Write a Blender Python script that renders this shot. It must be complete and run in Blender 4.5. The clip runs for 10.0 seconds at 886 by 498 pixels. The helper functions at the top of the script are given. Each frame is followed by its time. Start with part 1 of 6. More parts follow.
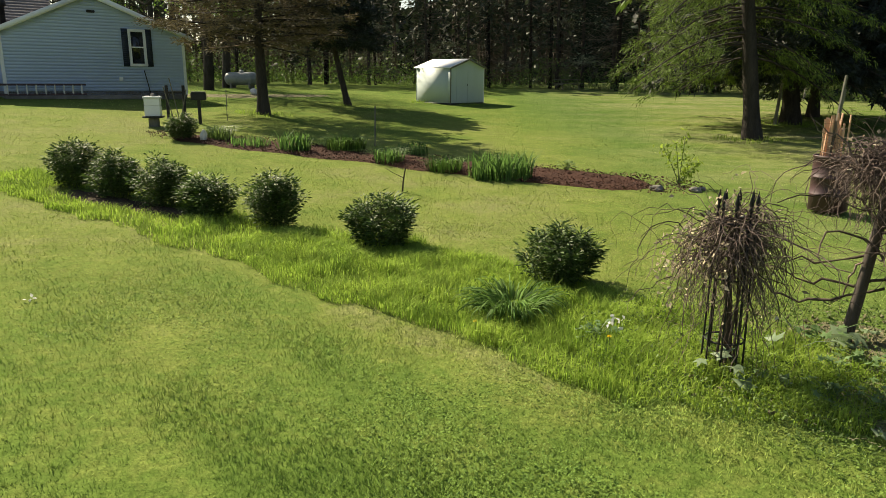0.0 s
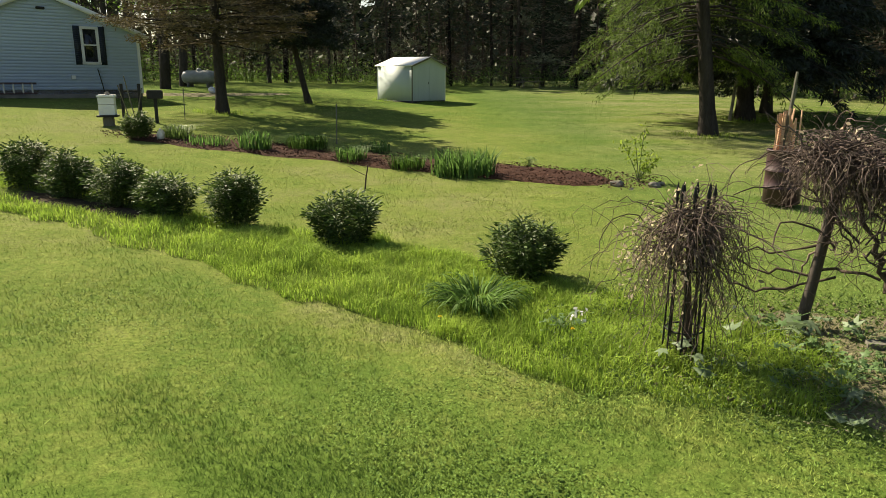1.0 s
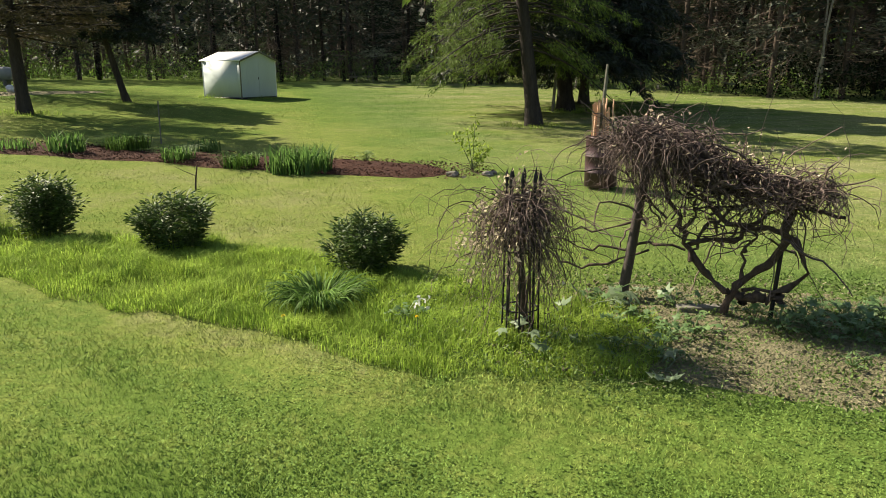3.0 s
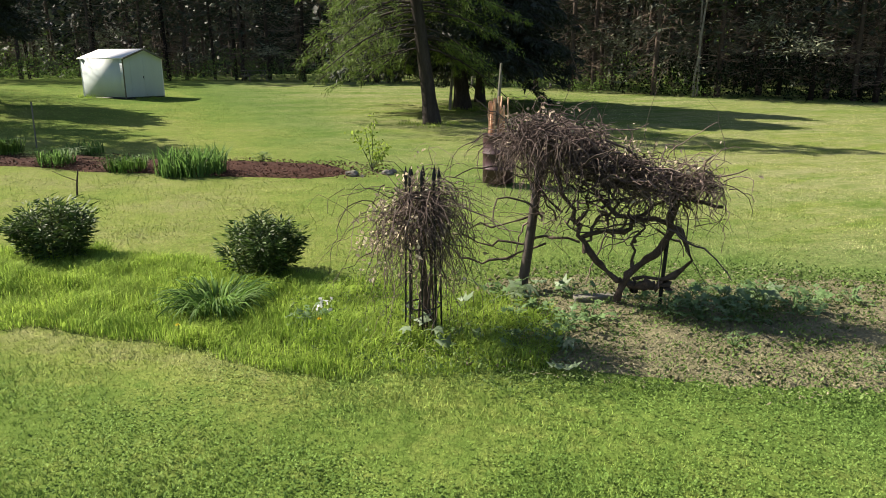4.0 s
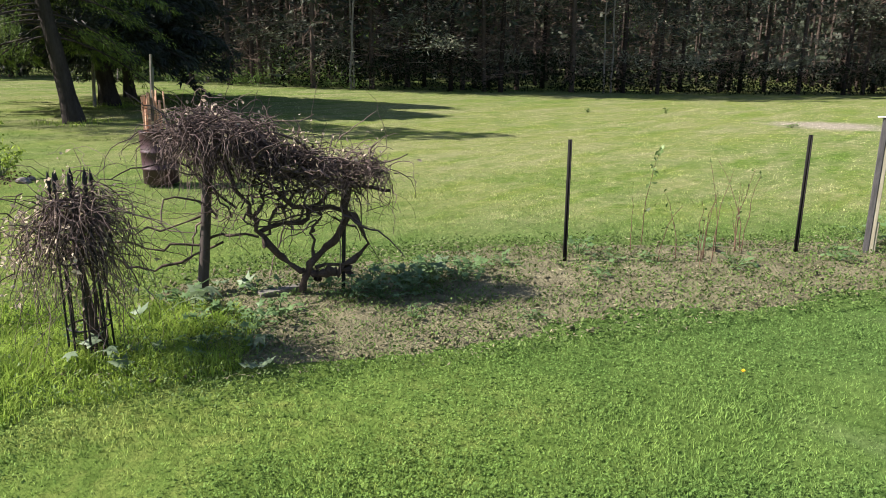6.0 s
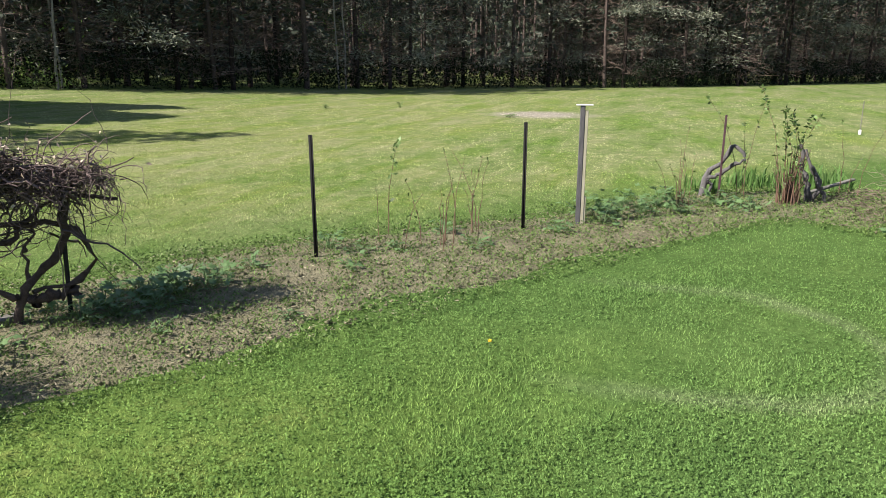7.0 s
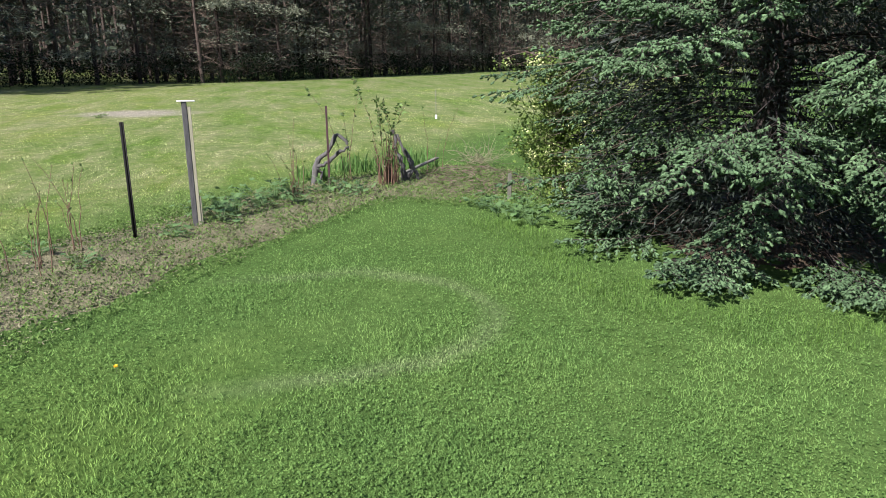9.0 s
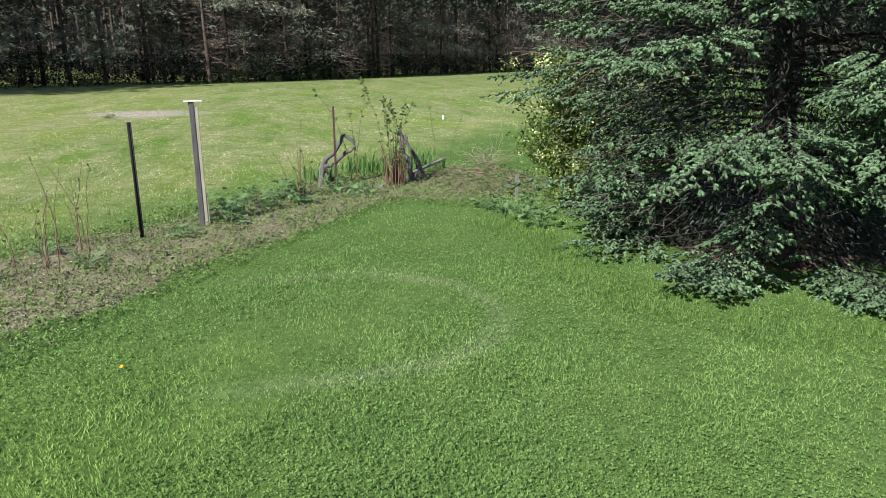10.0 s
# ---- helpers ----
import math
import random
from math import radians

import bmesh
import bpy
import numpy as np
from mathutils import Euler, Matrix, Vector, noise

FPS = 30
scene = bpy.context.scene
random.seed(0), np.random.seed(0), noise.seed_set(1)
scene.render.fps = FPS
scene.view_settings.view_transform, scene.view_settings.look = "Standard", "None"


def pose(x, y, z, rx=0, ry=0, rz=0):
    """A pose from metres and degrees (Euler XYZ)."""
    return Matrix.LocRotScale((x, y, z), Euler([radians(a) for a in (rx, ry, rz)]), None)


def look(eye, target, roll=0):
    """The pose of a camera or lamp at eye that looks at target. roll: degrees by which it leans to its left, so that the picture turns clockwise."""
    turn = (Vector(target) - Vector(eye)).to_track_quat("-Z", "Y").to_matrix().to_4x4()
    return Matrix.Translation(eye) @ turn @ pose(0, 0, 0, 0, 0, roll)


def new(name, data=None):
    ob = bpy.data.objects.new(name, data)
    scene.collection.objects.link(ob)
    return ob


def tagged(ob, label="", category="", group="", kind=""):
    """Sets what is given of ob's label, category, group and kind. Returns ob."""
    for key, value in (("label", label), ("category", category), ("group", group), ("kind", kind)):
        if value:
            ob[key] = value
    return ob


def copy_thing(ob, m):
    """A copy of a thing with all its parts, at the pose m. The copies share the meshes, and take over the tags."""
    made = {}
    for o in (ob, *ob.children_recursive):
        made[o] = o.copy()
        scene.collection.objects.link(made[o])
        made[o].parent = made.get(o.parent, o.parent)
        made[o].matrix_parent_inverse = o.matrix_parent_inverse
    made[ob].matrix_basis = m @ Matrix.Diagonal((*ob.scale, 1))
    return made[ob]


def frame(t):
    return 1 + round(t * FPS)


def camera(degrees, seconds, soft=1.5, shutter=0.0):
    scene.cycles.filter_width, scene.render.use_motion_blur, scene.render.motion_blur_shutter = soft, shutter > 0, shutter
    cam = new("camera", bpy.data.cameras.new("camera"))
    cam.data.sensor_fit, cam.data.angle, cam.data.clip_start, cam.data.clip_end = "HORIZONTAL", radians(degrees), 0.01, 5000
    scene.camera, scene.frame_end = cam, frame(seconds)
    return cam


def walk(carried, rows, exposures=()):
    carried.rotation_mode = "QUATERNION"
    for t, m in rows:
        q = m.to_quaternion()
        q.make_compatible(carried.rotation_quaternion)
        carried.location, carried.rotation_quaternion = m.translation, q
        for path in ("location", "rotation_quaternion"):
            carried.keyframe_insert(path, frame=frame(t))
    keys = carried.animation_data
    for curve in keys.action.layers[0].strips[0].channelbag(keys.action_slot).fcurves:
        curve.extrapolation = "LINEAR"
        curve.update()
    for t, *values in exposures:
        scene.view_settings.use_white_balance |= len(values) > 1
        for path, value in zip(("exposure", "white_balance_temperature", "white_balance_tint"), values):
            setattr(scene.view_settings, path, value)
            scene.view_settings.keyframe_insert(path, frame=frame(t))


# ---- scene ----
# The camera hovers about two metres over the lawn, drifting by a hand's width, and turns to the right.
def aim(yaw, pitch, roll, dx, dy, dz):
    a, b = radians(yaw), radians(pitch)
    way = Vector((-math.sin(a) * math.cos(b), math.cos(a) * math.cos(b), math.sin(b)))
    eye = Vector((dx, dy, 2.05 + dz))
    return look(eye, eye + way * 10, roll)


cam = camera(64.8, 10.0, soft=0.5)
TURNS = [
    (0.0, 0.67, -13.66, 0.40, -0.044, 0.006, 0.054), (0.4, 0.66, -13.67, 0.42, -0.043, -0.004, 0.055),
    (0.5, 0.41, -13.68, 0.42, -0.043, -0.004, 0.054), (0.7, -0.70, -13.71, 0.37, -0.043, -0.003, 0.042),
    (1.0, -2.38, -13.76, 0.28, -0.044, 0.001, 0.030), (1.5, -5.20, -13.83, 0.14, -0.047, 0.009, 0.023),
    (2.0, -8.06, -13.92, 0.04, -0.048, 0.004, 0.021), (2.5, -11.23, -13.99, -0.07, -0.031, -0.008, 0.016),
    (2.7, -12.95, -14.06, -0.13, -0.024, -0.014, 0.013), (3.8, -22.00, -14.22, -0.08, -0.010, -0.019, 0.010),
    (4.0, -23.68, -14.25, -0.12, -0.002, -0.016, 0.008), (4.5, -28.05, -14.33, -0.14, 0.007, -0.006, 0.004),
    (5.0, -32.94, -14.46, -0.16, 0.014, 0.003, 0.004), (5.2, -34.85, -14.48, -0.13, 0.014, 0.006, 0.002),
    (5.3, -36.03, -14.50, -0.11, 0.013, 0.006, 0.001), (5.4, -37.85, -14.53, -0.08, 0.012, 0.006, 0.0),
    (5.85, -47.44, -14.69, 0.07, 0.003, 0.004, -0.008), (6.3, -57.03, -14.86, 0.18, -0.004, 0.004, -0.016),
    (6.5, -61.24, -14.91, 0.14, -0.002, 0.004, -0.018), (7.0, -71.22, -15.00, -0.06, 0.017, 0.002, -0.026),
    (7.5, -81.30, -15.13, -0.06, 0.024, 0.001, -0.029), (8.0, -91.04, -15.30, -0.10, 0.020, -0.001, -0.023),
    (8.5, -101.59, -15.50, -0.22, 0.018, 0.004, -0.024), (8.6, -102.25, -15.50, -0.21, 0.022, 0.006, -0.026),
    (8.7, -102.58, -15.50, -0.20, 0.027, 0.008, -0.028), (9.0, -102.40, -15.49, -0.18, 0.043, 0.011, -0.032),
    (9.5, -102.05, -15.45, -0.17, 0.068, 0.010, -0.036), (10.0, -101.85, -15.43, -0.17, 0.076, 0.010, -0.038),
]
walk(cam, [(t, aim(*row)) for t, *row in TURNS],
     exposures=[(0.0, 1.15, 7600, 7), (2.5, 1.21, 7250, 10), (4.5, 1.33, 6550, 15), (6.5, 1.30, 6100, 19), (8.0, 1.15, 5830, 19), (10.0, 1.13, 5740, 18)])

# ---- light ----
SUN_FROM = Vector((-0.67, 0.74, 0.0)).normalized()
SUN_HIGH = radians(40)
sky = bpy.data.worlds.new("sky")
scene.world = sky
sky.use_nodes = True
sky_nodes = sky.node_tree.nodes
sky_tex = sky_nodes.new("ShaderNodeTexSky")
sky_tex.sky_type = "NISHITA"
sky_tex.sun_disc = False
sky_tex.sun_elevation = SUN_HIGH
sky_tex.sun_rotation = math.atan2(SUN_FROM.x, SUN_FROM.y)
sky_back = sky_nodes["Background"]
sky_back.inputs["Strength"].default_value = 0.065
sky.node_tree.links.new(sky_tex.outputs["Color"], sky_back.inputs["Color"])
sun_data = bpy.data.lights.new("sun", "SUN")
sun_data.energy, sun_data.angle, sun_data.color = 5.0, radians(0.53), (1.0, 0.93, 0.80)
sun = new("sun", sun_data)
sun_way = SUN_FROM * math.cos(SUN_HIGH) + Vector((0, 0, math.sin(SUN_HIGH)))
sun.matrix_world = look(sun_way * 60, (0, 0, 0))


# ---- materials ----
class Nodes:
    """A small helper for wiring node materials."""

    def __init__(self, name):
        self.mat = bpy.data.materials.new(name)
        self.mat.use_nodes = True
        self.tree = self.mat.node_tree
        self.bsdf = self.tree.nodes["Principled BSDF"]
        self.out = self.tree.nodes["Material Output"]

    def node(self, kind, **values):
        n = self.tree.nodes.new(kind)
        for k, v in values.items():
            n.inputs[k.replace("_", " ")].default_value = v
        return n

    def link(self, a, b):
        self.tree.links.new(a, b)

    def noise(self, vector, scale, detail=4.0, rough=0.6):
        n = self.node("ShaderNodeTexNoise", Scale=scale, Detail=detail, Roughness=rough)
        self.link(vector, n.inputs["Vector"])
        return n.outputs["Fac"]

    def ramp(self, fac, stops):
        n = self.node("ShaderNodeValToRGB")
        n.color_ramp.elements[0].position, n.color_ramp.elements[1].position = stops[0][0], stops[-1][0]
        for pos, _ in stops[1:-1]:
            n.color_ramp.elements.new(pos)
        for e, (_, c) in zip(n.color_ramp.elements, stops):
            e.color = (*c, 1) if len(c) == 3 else c
        self.link(fac, n.inputs["Fac"])
        return n.outputs["Color"]

    def mix(self, fac, a, b, kind="MIX"):
        n = self.tree.nodes.new("ShaderNodeMix")
        n.data_type, n.blend_type = "RGBA", kind
        for value, socket in ((fac, n.inputs[0]), (a, n.inputs[6]), (b, n.inputs[7])):
            if isinstance(value, (int, float)):
                socket.default_value = value
            elif isinstance(value, tuple):
                socket.default_value = (*value, 1)
            else:
                self.link(value, socket)
        return n.outputs[2]

    def math(self, op, a, b=0.0, clamp=False):
        n = self.tree.nodes.new("ShaderNodeMath")
        n.operation, n.use_clamp = op, clamp
        for value, socket in ((a, n.inputs[0]), (b, n.inputs[1])):
            if isinstance(value, (int, float)):
                socket.default_value = value
            else:
                self.link(value, socket)
        return n.outputs[0]

    def bump(self, height, strength=0.4, distance=0.01):
        n = self.node("ShaderNodeBump", Strength=strength, Distance=distance)
        self.link(height, n.inputs["Height"])
        self.link(n.outputs["Normal"], self.bsdf.inputs["Normal"])

    def finish(self, color, rough=0.8, metal=0.0, spec=0.5, translucent=0.0, tint=None):
        b = self.bsdf
        if isinstance(color, tuple):
            b.inputs["Base Color"].default_value = (*color, 1)
        else:
            self.link(color, b.inputs["Base Color"])
        if isinstance(rough, (int, float)):
            b.inputs["Roughness"].default_value = rough
        else:
            self.link(rough, b.inputs["Roughness"])
        b.inputs["Metallic"].default_value = metal
        b.inputs["Specular IOR Level"].default_value = spec
        if translucent:
            t = self.node("ShaderNodeBsdfTranslucent")
            if tint:
                self.link(self.mix(1.0, color, tint, "MULTIPLY"), t.inputs["Color"])
            elif isinstance(color, tuple):
                t.inputs["Color"].default_value = (*color, 1)
            else:
                self.link(color, t.inputs["Color"])
            m = self.node("ShaderNodeMixShader")
            m.inputs[0].default_value = translucent
            self.link(b.outputs[0], m.inputs[1])
            self.link(t.outputs[0], m.inputs[2])
            self.link(m.outputs[0], self.out.inputs["Surface"])
        return self.mat


def plain(name, dark, light, scale=6.0, fine=60.0, rough=0.75, metal=0.0, spec=0.4, bump=0.3, depth=0.004,
          stretch=(1, 1, 1), island=0.0, spread=0.0, translucent=0.0, tint=None):
    """A surface between two colours, mottled at two scales, with fine relief; island and spread vary piece by piece."""
    n = Nodes(name)
    co = n.tree.nodes.new("ShaderNodeTexCoord").outputs["Object"]
    m = n.node("ShaderNodeMapping", Scale=stretch)
    n.link(co, m.inputs["Vector"])
    coarse, grain = n.noise(m.outputs[0], scale, 5.0), n.noise(m.outputs[0], fine, 3.0)
    fac = n.math("ADD", n.math("MULTIPLY", coarse, 1.3), n.math("MULTIPLY", grain, 0.7))
    fac = n.math("SUBTRACT", fac, 0.5, True)
    color = n.mix(fac, dark, light)
    if island:
        r = n.tree.nodes.new("ShaderNodeNewGeometry").outputs["Random Per Island"]
        v = n.math("ADD", n.math("MULTIPLY", r, island * 2), 1 - island)
        g = n.tree.nodes.new("ShaderNodeCombineColor")
        for k in range(3):
            n.link(v, g.inputs[k])
        color = n.mix(1.0, color, g.outputs[0], "MULTIPLY")
    if spread:
        r = n.tree.nodes.new("ShaderNodeObjectInfo").outputs["Random"]
        v = n.math("ADD", n.math("MULTIPLY", r, spread * 2), 1 - spread)
        g = n.tree.nodes.new("ShaderNodeCombineColor")
        for k in range(3):
            n.link(v, g.inputs[k])
        color = n.mix(1.0, color, g.outputs[0], "MULTIPLY")
    if bump:
        n.bump(grain, bump, depth)
    return n.finish(color, rough, metal, spec, translucent, tint)


def lawn_colour(n):
    """Mown grass by its place: clover-green and sunburnt patches, the mower's ring, a drier field beyond the garden strip."""
    pos = n.tree.nodes.new("ShaderNodeNewGeometry").outputs["Position"]
    xyz = n.tree.nodes.new("ShaderNodeSeparateXYZ")
    n.link(pos, xyz.inputs[0])
    x, y = xyz.outputs[0], xyz.outputs[1]
    broad, patch, small = n.noise(pos, 0.13, 3.0), n.noise(pos, 0.7, 5.0, 0.65), n.noise(pos, 9.0, 4.0)
    fac = n.math("ADD", n.math("MULTIPLY", broad, 0.65), n.math("ADD", n.math("MULTIPLY", patch, 0.85), 0.34))
    fac = n.math("ADD", fac, n.math("MULTIPLY", small, 0.6))
    # the drier field beyond the strip, to the north-east
    over = n.math("SUBTRACT", n.math("ADD", n.math("MULTIPLY", x, 0.64), n.math("MULTIPLY", y, 0.77)), 7.0)
    field = n.math("MULTIPLY", n.math("MULTIPLY", over, 0.5, True), n.math("MULTIPLY", n.math("SUBTRACT", x, 3.0), 0.16, True), True)
    # greener to the near east: clover, and less backlight put into the colour
    east = n.math("MULTIPLY", n.math("SUBTRACT", x, 2.2), 0.3, True)
    near = n.math("MULTIPLY", n.math("MULTIPLY", n.math("SUBTRACT", 2.2, y), 0.4, True), n.math("MULTIPLY", n.math("SUBTRACT", x, 0.3), 0.5, True))
    green = n.math("MULTIPLY", n.math("MAXIMUM", east, near), n.math("SUBTRACT", 1.0, field), True)
    fac = n.math("SUBTRACT", fac, n.math("MULTIPLY", field, 0.04))
    fac = n.math("SUBTRACT", fac, n.math("MULTIPLY", green, n.math("SUBTRACT", n.math("MULTIPLY", fac, 0.43), 0.40)))
    fac = n.math("ADD", fac, n.math("SUBTRACT", n.math("MULTIPLY", n.math("MULTIPLY", n.math("MULTIPLY", n.math("SUBTRACT", y, 3.5), 0.2, True), n.math("MULTIPLY", n.math("SUBTRACT", 30.0, y), 0.08, True)), 0.18), 0.14))
    # the pale turn left by the mower: a semicircle and its two legs
    dx, dy = n.math("SUBTRACT", x, 5.35), n.math("MINIMUM", n.math("ADD", y, 0.38), 0.0)
    far = n.math("SQRT", n.math("ADD", n.math("MULTIPLY", dx, dx), n.math("MULTIPLY", dy, dy)))
    wave = n.math("MULTIPLY", n.math("SUBTRACT", patch, 0.5), 0.5)
    ring = n.math("SUBTRACT", 1.0, n.math("MULTIPLY", n.math("ABSOLUTE", n.math("SUBTRACT", n.math("ADD", far, wave), 1.13)), 5.5), True)
    ring = n.math("MULTIPLY", ring, n.math("SUBTRACT", 1.0, n.math("MULTIPLY", n.math("ADD", y, 0.1), 0.9), True))
    # the scalped, dry lane beside the unmown strip
    lane = n.math("SUBTRACT", n.math("ADD", n.math("MULTIPLY", x, 0.673), n.math("MULTIPLY", y, 0.74)), 3.78)
    lane = n.math("SUBTRACT", 1.0, n.math("MULTIPLY", n.math("ABSOLUTE", n.math("ADD", lane, wave)), 2.2), True)
    ahead = n.math("SUBTRACT", n.math("MULTIPLY", x, 0.74), n.math("MULTIPLY", y, 0.673))
    lane = n.math("MULTIPLY", lane, n.math("MULTIPLY", n.math("ADD", ahead, 10.0), 0.3, True))
    lane = n.math("MULTIPLY", lane, n.math("MULTIPLY", n.math("SUBTRACT", -1.3, ahead), 0.8, True))
    fac = n.math("ADD", fac, n.math("MULTIPLY", lane, n.math("MULTIPLY", patch, 0.42)))
    fac = n.math("SUBTRACT", fac, 0.775, True)
    mid = n.ramp(n.noise(pos, 2.6, 6.0, 0.7), [(0.3, (0.80, 0.83, 0.78)), (0.5, (1, 1, 1)), (0.7, (1.20, 1.16, 1.16))])
    hue = n.ramp(fac, [(0.15, (0.066, 0.122, 0.022)), (0.42, (0.120, 0.184, 0.038)), (0.64, (0.184, 0.224, 0.056)), (0.95, (0.246, 0.240, 0.112))])
    hue = n.mix(n.math("MULTIPLY", green, 0.45), hue, (0.072, 0.132, 0.046))
    # the field: pale dry streaks along the mower's way, and a bare dusty spot
    turn = n.node("ShaderNodeMapping", Rotation=(0, 0, radians(38)), Scale=(0.16, 0.75, 1.0))
    n.link(pos, turn.inputs["Vector"])
    streak = n.math("ADD", n.math("MULTIPLY", n.noise(turn.outputs[0], 1.0, 7.0, 0.72), 0.62), n.math("MULTIPLY", n.noise(pos, 2.6, 8.0, 0.8), 0.38))
    dry = n.math("MULTIPLY", n.ramp(streak, [(0.43, (0, 0, 0)), (0.60, (1, 1, 1))]), n.math("MULTIPLY", field, 0.85))
    hue = n.mix(dry, hue, (0.270, 0.264, 0.140))
    bx, by = n.math("MULTIPLY", n.math("SUBTRACT", x, 27.8), 0.75), n.math("MULTIPLY", n.math("SUBTRACT", y, 5.4), 0.62)
    spot = n.math("SQRT", n.math("ADD", n.math("MULTIPLY", bx, bx), n.math("MULTIPLY", by, by)))
    spot = n.math("SUBTRACT", n.math("ADD", 0.75, n.math("MULTIPLY", patch, 1.8)), spot, True)
    hue = n.mix(spot, hue, (0.34, 0.30, 0.24))
    hue = n.mix(n.math("MULTIPLY", ring, n.math("MULTIPLY", patch, 0.8)), hue, (0.205, 0.235, 0.125))
    return n.mix(1.0, hue, mid, "MULTIPLY"), pos


def lawn_ground():
    """The thatch between the blades: the lawn's own colour, darkened for shade between clumps."""
    n = Nodes("lawn_ground")
    color, pos = lawn_colour(n)
    grain, fine = n.noise(pos, 60.0, 5.0, 0.75), n.noise(pos, 14.0, 4.0, 0.7)
    color = n.mix(n.math("MULTIPLY", n.math("SUBTRACT", grain, 0.3), 1.7, True), color, (0.030, 0.050, 0.010))
    tone = n.ramp(n.noise(pos, 24.0, 4.0, 0.75), [(0.38, (0.75, 0.78, 0.72)), (0.5, (1.0, 1.0, 1.0)), (0.64, (1.2, 1.18, 1.18))])
    color = n.mix(1.0, color, tone, "MULTIPLY")
    n.bump(n.math("ADD", n.math("MULTIPLY", grain, 0.5), fine), 0.4, 0.04)
    return n.finish(color, 0.95, 0.0, 0.02)


def lawn_blade(name, gain, translucent, clover=0.0):
    n = Nodes(name)
    color, pos = lawn_colour(n)
    if clover:
        color = n.mix(clover, color, (0.085, 0.155, 0.036))
    r = n.tree.nodes.new("ShaderNodeNewGeometry").outputs["Random Per Island"]
    clump = n.math("ADD", n.math("MULTIPLY", n.noise(pos, 24.0, 4.0, 0.75), 0.6), n.math("MULTIPLY", r, 0.4))
    tone = n.ramp(clump, [(0.34, (0.60 * gain, 0.64 * gain, 0.56 * gain)), (0.5, (0.95 * gain, 0.95 * gain, 0.95 * gain)), (0.66, (1.30 * gain, 1.27 * gain, 1.26 * gain))])
    # the blades of a pile share the light: their normals lean to the sky
    face = n.tree.nodes.new("ShaderNodeNewGeometry").outputs["Normal"]
    pile = n.tree.nodes.new("ShaderNodeVectorMath")
    pile.operation = "MULTIPLY_ADD"
    n.link(face, pile.inputs[0])
    pile.inputs[1].default_value, pile.inputs[2].default_value = (0.45, 0.45, 0.45), (0, 0, 0.55)
    level = n.tree.nodes.new("ShaderNodeVectorMath")
    level.operation = "NORMALIZE"
    n.link(pile.outputs[0], level.inputs[0])
    n.link(level.outputs[0], n.bsdf.inputs["Normal"])
    return n.finish(n.mix(1.0, color, tone, "MULTIPLY"), 0.75, 0.0, 0.08, translucent)


M_LAWN = lawn_ground()
M_BLADE = lawn_blade("lawn_blade", 1.62, 0.2)
M_CLOVER = lawn_blade("clover_leaf", 1.3, 0.2, 0.5)
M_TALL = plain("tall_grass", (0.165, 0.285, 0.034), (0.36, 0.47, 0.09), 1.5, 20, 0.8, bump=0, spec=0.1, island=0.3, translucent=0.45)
# darker copy of the tall grass, the boughs' shade put into its colour
M_SKIRT = plain("shade_toned_grass", (0.060, 0.135, 0.026), (0.165, 0.27, 0.052), 1.5, 20, 0.8, bump=0, spec=0.1, island=0.3, translucent=0.35)
M_SOIL = plain("garden_soil", (0.078, 0.072, 0.040), (0.29, 0.268, 0.158), 4.0, 45, 0.95, bump=1.0, depth=0.05, spec=0.1)
# dark soil of the peonies, also the painted shade under the big spruce
M_DARKSOIL = plain("needle_litter", (0.030, 0.022, 0.015), (0.10, 0.075, 0.05), 4, 60, 0.95, bump=0.8, depth=0.02, spec=0.1)
M_MULCH = plain("bark_mulch", (0.022, 0.010, 0.007), (0.085, 0.038, 0.025), 5, 60, 0.95, bump=0.9, depth=0.03, spec=0.1)
M_CHIP = plain("mulch_chip", (0.018, 0.009, 0.006), (0.150, 0.070, 0.045), 9, 60, 0.9, bump=0, island=0.75)
M_STRAW = plain("dry_straw", (0.12, 0.108, 0.060), (0.34, 0.305, 0.19), 5, 60, 0.9, bump=0, island=0.5)
M_WEED = plain("weed_leaf", (0.06, 0.12, 0.026), (0.18, 0.255, 0.075), 4, 40, 0.5, bump=0, island=0.45, translucent=0.3)
M_DOCK = plain("dock_leaf", (0.10, 0.155, 0.075), (0.23, 0.30, 0.17), 6, 40, 0.5, bump=0.2, island=0.25, translucent=0.25)
M_CREEP = plain("creeping_weed", (0.060, 0.110, 0.022), (0.150, 0.220, 0.055), 4, 40, 0.6, bump=0, spec=0.2, island=0.45, translucent=0.2)
M_BROAD = plain("broad_leaf", (0.06, 0.13, 0.035), (0.17, 0.26, 0.10), 6, 40, 0.42, bump=0.2, island=0.35, translucent=0.25)
M_PEONY = plain("peony_leaf", (0.028, 0.060, 0.012), (0.095, 0.150, 0.034), 6, 40, 0.55, spec=0.25, bump=0, island=0.5, translucent=0.2)
M_STRAP = plain("strap_leaf", (0.036, 0.090, 0.018), (0.135, 0.235, 0.048), 4, 30, 0.7, spec=0.12, bump=0, island=0.45, translucent=0.3)
M_SHRUBLEAF = plain("blossom_shrub_leaf", (0.070, 0.125, 0.024), (0.20, 0.27, 0.060), 3, 30, 0.6, spec=0.2, bump=0, island=0.45, translucent=0.35)
M_STEM = plain("green_stem", (0.05, 0.09, 0.03), (0.12, 0.13, 0.05), 8, 60, 0.6)
M_IRIS = plain("iris_leaf", (0.06, 0.13, 0.03), (0.15, 0.26, 0.065), 4, 30, 0.6, spec=0.2, bump=0, island=0.35, translucent=0.5)
